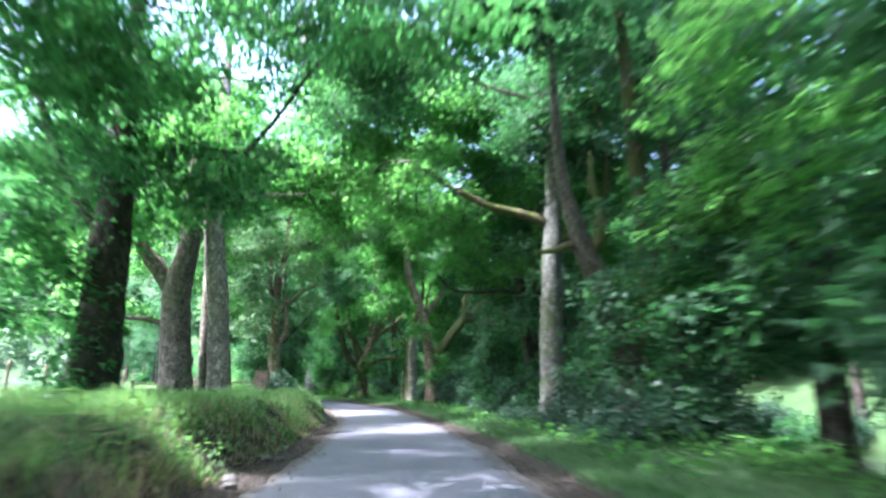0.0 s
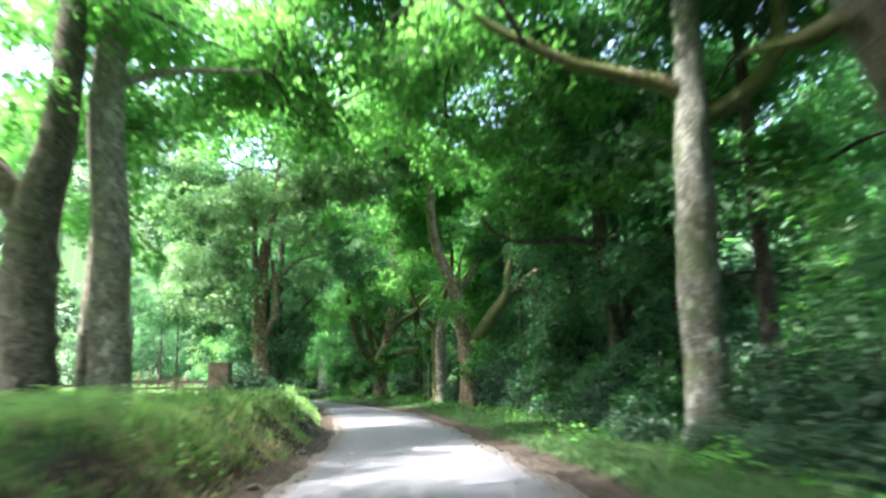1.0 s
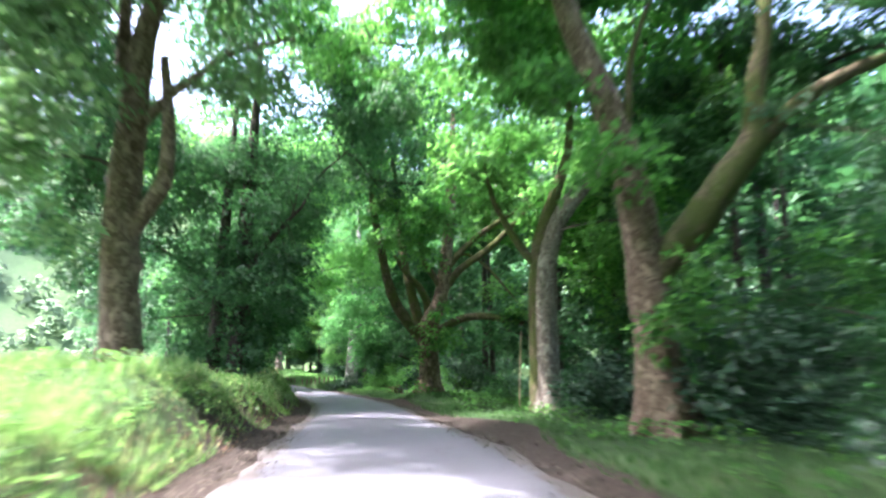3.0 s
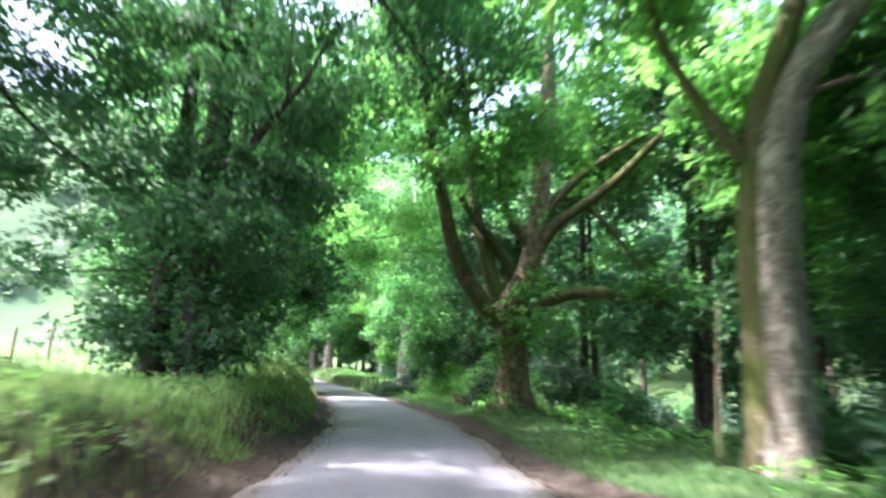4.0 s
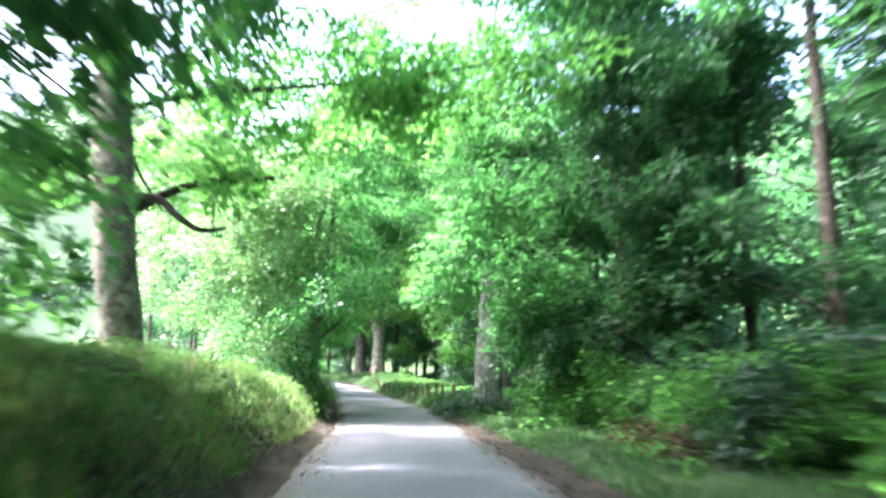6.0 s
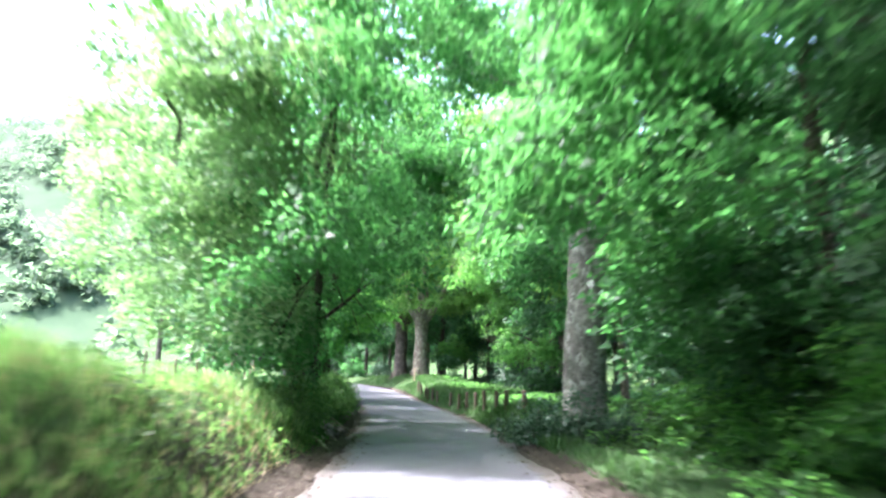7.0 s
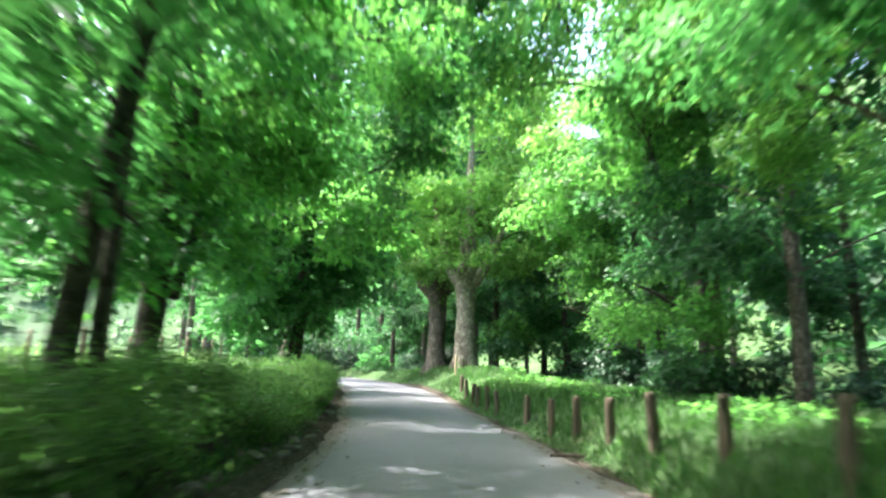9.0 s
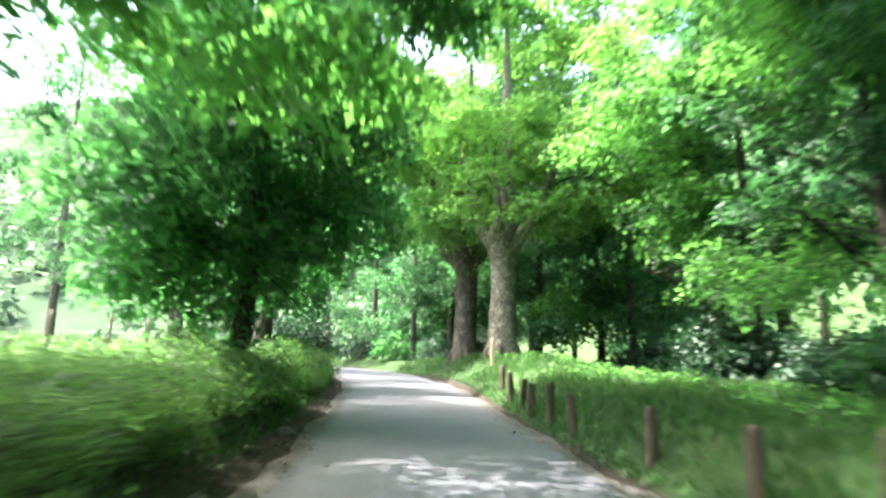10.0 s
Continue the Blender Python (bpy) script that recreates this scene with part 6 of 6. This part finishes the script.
while yy < 43:
    if 31 < yy < 32.5:
        yy += 2.0
        continue
    x, y = on_line(yy, float(np.interp(yy, [13, 28, 33, 43], [5.0, 5.4, 5.9, 6.6])) + rng.uniform(-0.25, 0.35))
    if min((x - a) ** 2 + (y - b) ** 2 for a, b in ((5.9, 17.5), (4.6, 23.9), (-0.45, 44.6))) > 1.6:
        low.append((float(x), float(y)))
    yy += rng.uniform(1.5, 2.3)
for x, y in ((-30.0, 119.0), (-27.6, 114), (-24, 108), (-50, 119), (-53.5, 121), (-46.5, 115.5), (-57, 123), (-61, 128), (-44, 124.5), (-48.5, 127.5), (-39, 121), (-42.5, 111.5), (-63, 124), (-54, 131)):
    places.append((x, y))
plant(SHRUBS, [p for p in places if not in_the_open(*p)], 9, 0.8, 1.15)
# brighter leaf here, for shrubs that more light reaches
LIT_SHRUBS = [wood_shrub("woodland_shrub", 1.4, 1.8, 85, M_LEAF, "shrub in light-brightened green spilling from the riverside wood", 0.17, 0.75)]
plant(LIT_SHRUBS, [(-8.6, 71.4), (-7.9, 69.2), (-10.8, 76.6), (-10.2, 74.0), (-12.4, 79.4), (-13.4, 82.0), (-7.0, 66.8), (-15.0, 84.6), (-9.6, 72.9), (-11.6, 78.1)], 39, 0.85, 1.15)
LOW = [wood_shrub("woodland_shrub", 0.95, 0.95, 84, M_SHRUB_SHADE, "low shade-dark shrub spreading over the verge's edge", 0.135, 0.95)]
low += [(-7.7, 31.4), (-8.1, 32.2), (-18.9, 85.0), (-17.7, 84.9), (-16.7, 85.4), (-15.9, 86.2), (-19.0, 86.9), (-4.4, 66.2), (-3.5, 65.2), (-2.8, 63.6)]
plant(LOW, low, 19, 0.75, 1.15)

BRACKEN = [wood_shrub("dead_bracken", 0.75, 0.5, 86, M_DEAD, "withered brown bracken sunk into the grass verge", 0.13, 0.75, M_BARK)]
tagged(BRACKEN[0], category="bracken", group="dead bracken")
plant(BRACKEN, [tuple(float(v) for v in on_line(*p)) for p in ((70.4, 4.5), (71.5, 5.2), (72.8, 4.9))], 29, 0.8, 1.2)

# the hedge bank
HEDGE = [wood_shrub("hedge_shrub", 0.95, 0.85, 91, M_LEAF_HEDGE, "low green hedge shrub hanging over the bare bank", 0.092, 1.7, M_BARK),
         wood_shrub("hedge_shrub", 0.8, 0.7, 92, M_LEAF_HEDGE, "trimmed low hedge shrub on the bank", 0.092, 1.7, M_BARK)]
for ob in HEDGE:
    tagged(ob, category="hedge", group="hedge shrubs")
places = []
yy = 83.5
while yy < 122:
    for u, jit in ((1.25, 0.2), (2.3, 0.3)):
        x, y = on_line(yy + rng.uniform(-0.3, 0.3), -(float(half_width(yy)) + u + rng.uniform(-jit, jit)))
        places.append((float(x), float(y)))
    yy += 1.15
plant(HEDGE, places, 10, 0.75, 0.95)



# distant woods on the hillside
def distant_woods(name, number, y0, y1, lat0, lat1, r0, r1, size, dens, seed, mat, label):
    rng = np.random.default_rng(seed)
    cl = []
    for _ in range(number):
        yy, lat = rng.uniform(y0, y1), rng.uniform(lat0, lat1)
        if rough(yy * 0.02, lat * 0.03) < -0.75 - 1.2 * smooth((lat + 150) / 60) and lat < -85:
            continue
        x, y = far_place(np.array(yy), np.array(lat))
        z = float(land_z(yy, lat))
        r = rng.uniform(r0, r1)
        cl.append((float(x), float(y), z + r * rng.uniform(0.7, 2.0 if lat > 0 else 0.8), r, r, r * rng.uniform(0.8, 1.3)))
    q = spray_leaves(rng, cl, size, per=6, spread=size * 0.9, dens=dens, gaps=0.05)
    tagged(put(name, quads_mesh(name, q), mat), label, "woods", kind="stuff")


distant_woods("field_edge_woods", 270, -40, 190, -85, -42, 1.8, 3.4, 0.5, 0.2, 13, M_HAZED_WOODS, "pale green bushes and trees at the foot of the hill")
distant_woods("distant_woods", 3400, -40, 330, -300, -80, 1.5, 3.2, 0.8, 0.042, 14, M_HAZED_WOODS, "pale green woods on the far hillside")
distant_woods("valley_woods", 220, 158, 330, -90, 90, 3.5, 6.5, 2.0, 0.022, 16, M_HAZED_WOODS, "pale green woods closing the valley")
distant_woods("riverside_woods", 260, -40, 190, 24, 62, 4.0, 8.0, 0.85, 0.06, 15, M_LEAF_SHADE, "woods across the river in shade-darkened green")


# ---- grass and herbs ----
def blades(name, n, lo, hi, y0, y1, side, tall, seed, mat, label, lean=0.5, width=0.012, edge=None):
    rng = np.random.default_rng(seed)
    yy = rng.uniform(y0, y1, n)
    off = lo + (hi - lo) * rng.uniform(0, 1, n) ** 1.3
    patch = rough(yy * 0.7 + off, off * 1.6 - yy * 0.2, 0.9)
    keep = rng.uniform(-1.1, 0.6, n) < patch * 0.7 + 0.35
    keep &= (side < 0) | (yy > 84) | (off > 0.6 + 1.1 * np.exp(-((yy - 46.5) / 3.0) ** 2))
    # bald places low on the steep bank
    bald = smooth((1.75 - off) / 0.7) * smooth((rough(yy * 0.55 + 7, off * 0.8, 1.1) + 0.35) / 0.5)
    keep &= (side > 0) | (yy > 62) | (mat != M_GRASS) | (rng.uniform(0, 1, n) > 0.85 * bald)
    yy, off, patch = yy[keep], off[keep], patch[keep]
    n = len(yy)
    lat = side * (half_width(yy) + off)
    x, y = on_line(yy, lat)
    z = land_z(yy, lat)
    p = np.stack([x, y, z - 0.02], 1)
    h = tall * rng.uniform(0.45, 1.25, (n, 1)) * (0.72 + 0.5 * patch[:, None]) * smooth((off[:, None] - lo) / 0.7 + 0.35)
    a = rng.uniform(0, 2 * np.pi, n)
    d = np.stack([np.cos(a), np.sin(a), 0 * a], 1)
    tip = p + d * h * lean * rng.uniform(0.2, 1.2, (n, 1)) + np.array([0, 0, 1.0]) * h
    s = np.stack([-np.sin(a), np.cos(a), 0 * a], 1) * width * rng.uniform(0.6, 1.5, (n, 1))
    mid = p * 0.5 + tip * 0.5 + np.array([0, 0, 1.0]) * h * 0.14
    q = np.stack([p, mid - s, tip, mid + s], 1)
    tagged(put(name, quads_mesh(name, q), mat), label, "grass", kind="stuff")


blades("bank_grass", 130000, 0.55, 5.0, -4, 82, -1, 0.36, 31, M_GRASS, "long tangled green grass on the bank", 0.7, 0.009)
blades("dry_grass", 6000, 0.5, 2.5, 63, 81, -1, 0.26, 38, M_STRAW, "dry straw-coloured grass on the bank", 0.8, 0.011)
blades("dry_grass", 7000, 0.5, 1.9, 2, 30, -1, 0.22, 39, M_STRAW, "withered pale grass low on the bank", 0.8, 0.010)
blades("dead_grass", 6500, 0.45, 1.7, -2, 60, -1, 0.17, 40, M_DEAD, "brown withered stalks on the bare foot of the bank", 0.9, 0.010)
blades("hedge_grass", 26000, 0.45, 3.0, 80, 122, -1, 0.28, 32, M_GRASS_LUSH, "rough grass below the hedge", 0.6, 0.014)
blades("verge_grass", 50000, 0.45, 4.5, -4, 84, 1, 0.17, 33, M_GRASS_LUSH, "short green grass on the wooded verge", 0.6, 0.013)
blades("verge_grass", 56000, 0.12, 7.5, 82, 122, 1, 0.30, 34, M_GRASS_LUSH, "lush green grass round the marker posts", 0.6, 0.016)
blades("field_grass", 25000, 5.0, 34.0, -10, 120, -1, 0.4, 35, M_GRASS, "pale meadow grass behind the bank", 0.5, 0.03)


def herbs(name, n, lo, hi, y0, y1, side, seed, size, label, mat):
    rng = np.random.default_rng(seed)
    yy, off = rng.uniform(y0, y1, n), rng.uniform(lo, hi, n)
    keep = rough(yy * 0.8 + 3, off * 1.1, 0.8) > 0.0
    yy, off = yy[keep], off[keep]
    lat = side * (half_width(yy) + off)
    x, y = on_line(yy, lat)
    z = land_z(yy, lat) + 0.05
    k = 9
    m = len(yy)
    a = rng.uniform(0, 2 * np.pi, (m, k))
    rad = rng.uniform(0.02, 0.22, (m, k))
    pos = np.stack([x[:, None] + np.cos(a) * rad, y[:, None] + np.sin(a) * rad, z[:, None] + rng.uniform(0.0, 0.3, (m, k))], -1).reshape(-1, 3)
    al = np.stack([np.cos(a), np.sin(a), rng.uniform(-0.3, 0.6, (m, k))], -1).reshape(-1, 3)
    nn = np.array([0, 0, 1.0]) + rng.normal(0, 0.4, (m * k, 3))
    tagged(put(name, quads_mesh(name, leaf_quads(rng, pos, nn, al, size)), mat), label, "plants", kind="stuff")


herbs("bank_herbs", 1900, 0.8, 4.0, -4, 80, -1, 36, 0.1, "broad-leaved weeds and nettles on the bank", M_LEAF_HEDGE)
herbs("verge_herbs", 2600, 1.4, 6.5, -4, 122, 1, 37, 0.14, "low weeds and ferns along the verge", M_LEAF)


def litter(name, n, seed, size, reach, mat, label):
    """Dead leaves and crumbs along both edges of the lane."""
    rng = np.random.default_rng(seed)
    yy, side = rng.uniform(-3, 120, n), rng.choice([-1, 1], n)
    off = rng.normal(0.12, reach, n)
    lat = side * (half_width(yy) + off)
    x, y = on_line(yy, lat)
    z = np.where(off > 0.1, land_z(yy, lat), road_z(yy) + 0.03 + 0.04 * (1 - (lat / half_width(yy)) ** 2)) + 0.012
    nn = np.array([0, 0, 1.0]) + rng.normal(0, 0.3, (n, 3))
    tagged(put(name, quads_mesh(name, leaf_quads(rng, np.stack([x, y, z], 1), nn, rng.normal(0, 1, (n, 3)), size)), mat), label, "litter", kind="stuff")


litter("leaf_litter", 9000, 41, 0.06, 0.28, M_BARK, "dead brown leaves and bark along the lane's edges")
litter("gravel", 7000, 42, 0.035, 0.22, M_STONE, "loose pale grit washed along the lane's edges")


# ---- posts, fence, pillar, stones ----
def marker_post(height, r, seed):
    g = Geo()
    g.tube([(0, 0, -0.25), (0, 0, 0.1), (0.01, 0, height * 0.6), (0.015, 0.01, height), (0.015, 0.01, height + r * 0.25)], [r, r, r * 0.97, r * 0.95, r * 0.6], 10, 0.05, seed)
    return put("marker_post", g.mesh("marker_post"), M_POST)


post = tagged(marker_post(0.68, 0.078, 3), "weathered brown round wooden marker post in the grass", "post", "marker posts")
spots = [(-20.4, 89.3), (-21.5, 90.9), (-22.45, 92.8), (-23.4, 94.3), (-24.3, 95.8), (-25.2, 97.1), (-26.05, 98.3), (-27.3, 100.4), (-29.05, 102.9), (-29.95, 104.3), (-30.75, 105.4), (-31.4, 106.5), (-32.2, 107.7), (-33.1, 109.2)]
rnd = random.Random(4)
for n, (x, y) in enumerate(spots):
    m = pose(x, y, ground_at(x, y), rnd.uniform(-3, 3), rnd.uniform(-4, 4), rnd.uniform(0, 360)) @ Matrix.Diagonal((1, 1, rnd.uniform(0.93, 1.1), 1))
    if n:
        c = copy_thing(post, Matrix())
        c.matrix_basis = m
    else:
        post.matrix_basis = m
g = Geo()
g.tube([(0, 0, -0.2), (0, 0, 0.4), (0.02, 0, 0.95)], [0.05, 0.05, 0.045], 8, 0.03, 5)
pale = put("marker_post", g.mesh("pale_post"), M_WOOD_PALE)
pale.location = (-35.0, 112.6, ground_at(-35.0, 112.6))
tagged(pale, "tall pale wooden post at the foot of the mound", "post")


def rail_fence():
    """Three rails from the gateway's post out across the field's edge."""
    a, b = np.array([-10.63, 38.16]), np.array([-17.4, 35.6])
    z0 = ground_at(*a)
    top = new("rail_fence")
    top.location = (*a, z0)
    tagged(top, "pale brown wooden post and rail fence by the field gateway", "fence")
    d = (b - a) / np.linalg.norm(b - a)
    turn = math.atan2(d[1], d[0])
    for k in range(4):
        s = k * 2.3
        x, y = a + d * s
        put("post", boxes("post", [((d[0] * s, d[1] * s, 0.5 + ground_at(x, y) - z0), (0.16, 0.14, 1.25), turn)], 0.015), M_WOOD, top)
    for h in (0.38, 0.66, 0.95):
        for k in range(3):
            s = k * 2.3 + 1.15
            x, y = a + d * s
            nudge = 0.09
            put("rail", boxes("rail", [((d[0] * s - d[1] * -nudge, d[1] * s - d[0] * nudge, h + ground_at(x, y) - z0), (2.3, 0.04, 0.1), turn)], 0.008), M_WOOD, top)


rail_fence()


def gate_pillar():
    x, y = -8.5, 31.1
    top = new("gate_pillar")
    top.matrix_basis = pose(x, y, ground_at(x, y) + 0.02, 0, 1.5, 8)
    tagged(top, "squat weathered brown stone gate pillar in the grass", "pillar")
    r2 = random.Random(2)
    z = 0.0
    for h in (0.42, 0.36, 0.38):
        put("block", boxes("block", [((r2.uniform(-0.008, 0.008), r2.uniform(-0.008, 0.008), z + h / 2), (0.63 + r2.uniform(-0.012, 0.012), 0.6, h - 0.004), r2.uniform(-0.012, 0.012))], 0.012), M_PILLAR, top)
        z += h
    put("capstone", boxes("capstone", [((0, 0, z + 0.03), (0.65, 0.61, 0.06), 0.01)], 0.02), M_PILLAR, top)


gate_pillar()


def wire_fence():
    """Thin posts with three wires at the field's edge."""
    rnd = random.Random(6)
    g = Geo()
    g.tube([(0, 0, -0.2), (0, 0, 0.5), (0.01, 0, 1.1)], [0.055, 0.05, 0.045], 7, 0.04, 8)
    me = g.mesh("field_post")
    me.materials.append(M_WOOD)
    for y0, y1, lat in ((4, 31, -11.5), (44, 80, -11.0), (82, 120, -8.2)):
        top = new("wire_fence")
        x0, yb = on_line(y0, lat)
        base = np.array([float(x0), float(yb), ground_at(x0, yb)])
        top.location = base
        tagged(top, "thin weathered wooden posts and wire at the field's edge", "fence")
        pts = []
        for yy in np.arange(y0, y1, 2.6):
            x, y = on_line(yy, lat + rnd.uniform(-0.1, 0.1))
            p = np.array([float(x), float(y), ground_at(x, y)])
            ob = new("field_post", me)
            ob.parent = top
            ob.matrix_basis = pose(*(p - base), rnd.uniform(-3, 3), rnd.uniform(-3, 3), 0)
            pts.append(p)
        for h in (0.4, 0.7, 1.0):
            w = Geo()
            w.tube([q + (0, 0, h) for q in pts], [0.006] * len(pts), 4, 0, 0, False)
            put("wire", w.mesh("wire", base), M_STONE, top)


wire_fence()


def stone(seed, r):
    rnd = np.random.default_rng(seed)
    bm = bmesh.new()
    bmesh.ops.create_icosphere(bm, subdivisions=2, radius=r)
    for v in bm.verts:
        v.co *= 1 + 0.28 * noise.noise(v.co * 3.1 / r * 0.4 + Vector((seed, 0, 0)))
        v.co.z *= 0.6
    me = bpy.data.meshes.new("stone")
    bm.to_mesh(me)
    bm.free()
    return me


STONES = [stone(k, 0.14) for k in range(4)]
for me in STONES:
    me.materials.append(M_STONE)
rnd = random.Random(12)
for yy, u, s in [(rnd.uniform(84, 104), rnd.uniform(0.25, 0.7), rnd.uniform(0.5, 1.3)) for _ in range(26)] + [(rnd.uniform(8, 26), rnd.uniform(0.2, 0.6), rnd.uniform(0.4, 0.9)) for _ in range(14)] + [(rnd.uniform(29, 36), rnd.uniform(0.3, 1.4), rnd.uniform(0.4, 1.0)) for _ in range(12)]:
    x, y = on_line(yy, -(float(half_width(yy)) + u))
    ob = new("stone", STONES[rnd.randrange(4)])
    ob.matrix_basis = pose(float(x), float(y), ground_at(x, y) + 0.02, rnd.uniform(-20, 20), rnd.uniform(-20, 20), rnd.uniform(0, 360)) @ Matrix.Scale(s, 4)
    tagged(ob, "brown field stone at the foot of the bank", "stone", "bank stones")


def mud_heap():
    rng = np.random.default_rng(5)
    ys, us = np.arange(28.5, 34.5, 0.15), np.arange(0.2, 1.3, 0.1)
    yy, uu = np.meshgrid(ys, us, indexing="ij")
    lat = -(half_width(yy) + uu)
    x, y = on_line(yy, lat)
    bell = smooth((yy - 28.5) / 1.5) * smooth((34.4 - yy) / 1.5) * smooth((uu - 0.2) / 0.3) * smooth((1.3 - uu) / 0.5)
    z = land_z(yy, lat) - 0.06 + bell * (0.16 + 0.1 * rough(x * 2.2, y * 2.2)) + bell * rng.normal(0, 0.045, bell.shape)
    n, k = yy.shape
    idx = np.arange(n * k).reshape(n, k)
    f = np.stack([idx[:-1, :-1], idx[1:, :-1], idx[1:, 1:], idx[:-1, 1:]], -1).reshape(-1, 4)
    me = bpy.data.meshes.new("mud_bank")
    me.from_pydata(np.stack([x, y, z], -1).reshape(-1, 3).tolist(), [], f.tolist())
    tagged(put("mud_bank", me, M_MUD), "dark churned mud heaped beside the lane at the gateway", "mud")


mud_heap()


# roots laid bare at the foot of the hedge bank, and a dead stem by the wooded verge
r3 = random.Random(21)
for yy, u in ((82.6, 0.45), (83.6, 0.6), (84.3, 0.4), (85.4, 0.55), (86.6, 0.5), (88.0, 0.6)):
    g = Geo()
    x0, y0 = on_line(yy, -(float(half_width(yy)) + u + 0.55))
    x1, y1 = on_line(yy - 0.3, -(float(half_width(yy)) + u))
    x2, y2 = on_line(yy - 0.75 + r3.uniform(-0.2, 0.2), -(float(half_width(yy)) + u * 0.45))
    g.tube([(float(x0), float(y0), ground_at(x0, y0) - 0.05), (float(x1), float(y1), ground_at(x1, y1) + 0.05), (float(x2), float(y2), ground_at(x2, y2) - 0.04)], [0.06, 0.045, 0.02], 7, 0.12, int(yy * 10))
    tagged(put("tree_root", g.mesh("tree_root"), M_BARK_PALE), "pale bare tree root winding down the bank", "root", "bank roots")
g = Geo()
dx, dy = -3.38, 53.5
g.tube([(dx, dy, ground_at(dx, dy) - 0.1), (dx + 0.02, dy, 1.2), (dx + 0.1, dy + 0.05, 2.7)], [0.03, 0.026, 0.018], 7, 0.06, 3)
tagged(put("sapling", g.mesh("sapling"), M_WOOD_PALE), "thin pale dead sapling standing beside the flaking trunk", "sapling")


# a fallen stick on the lane
g = Geo()
sx, sy = -24.95, 95.85
sz = float(road_z(94.8)) + 0.045
g.tube([(sx - 0.32, sy - 0.1, sz + 0.02), (sx - 0.1, sy + 0.02, sz + 0.03), (sx + 0.12, sy - 0.01, sz + 0.025), (sx + 0.34, sy + 0.09, sz + 0.035)], [0.022, 0.028, 0.024, 0.012], 7, 0.12, 6)
g.tube([(sx - 0.06, sy + 0.02, sz + 0.03), (sx + 0.05, sy + 0.12, sz + 0.05), (sx + 0.1, sy + 0.2, sz + 0.03)], [0.014, 0.011, 0.006], 6, 0.1, 7)
tagged(put("fallen_stick", g.mesh("fallen_stick"), M_BARK), "dead brown stick lying at the road's edge", "stick")
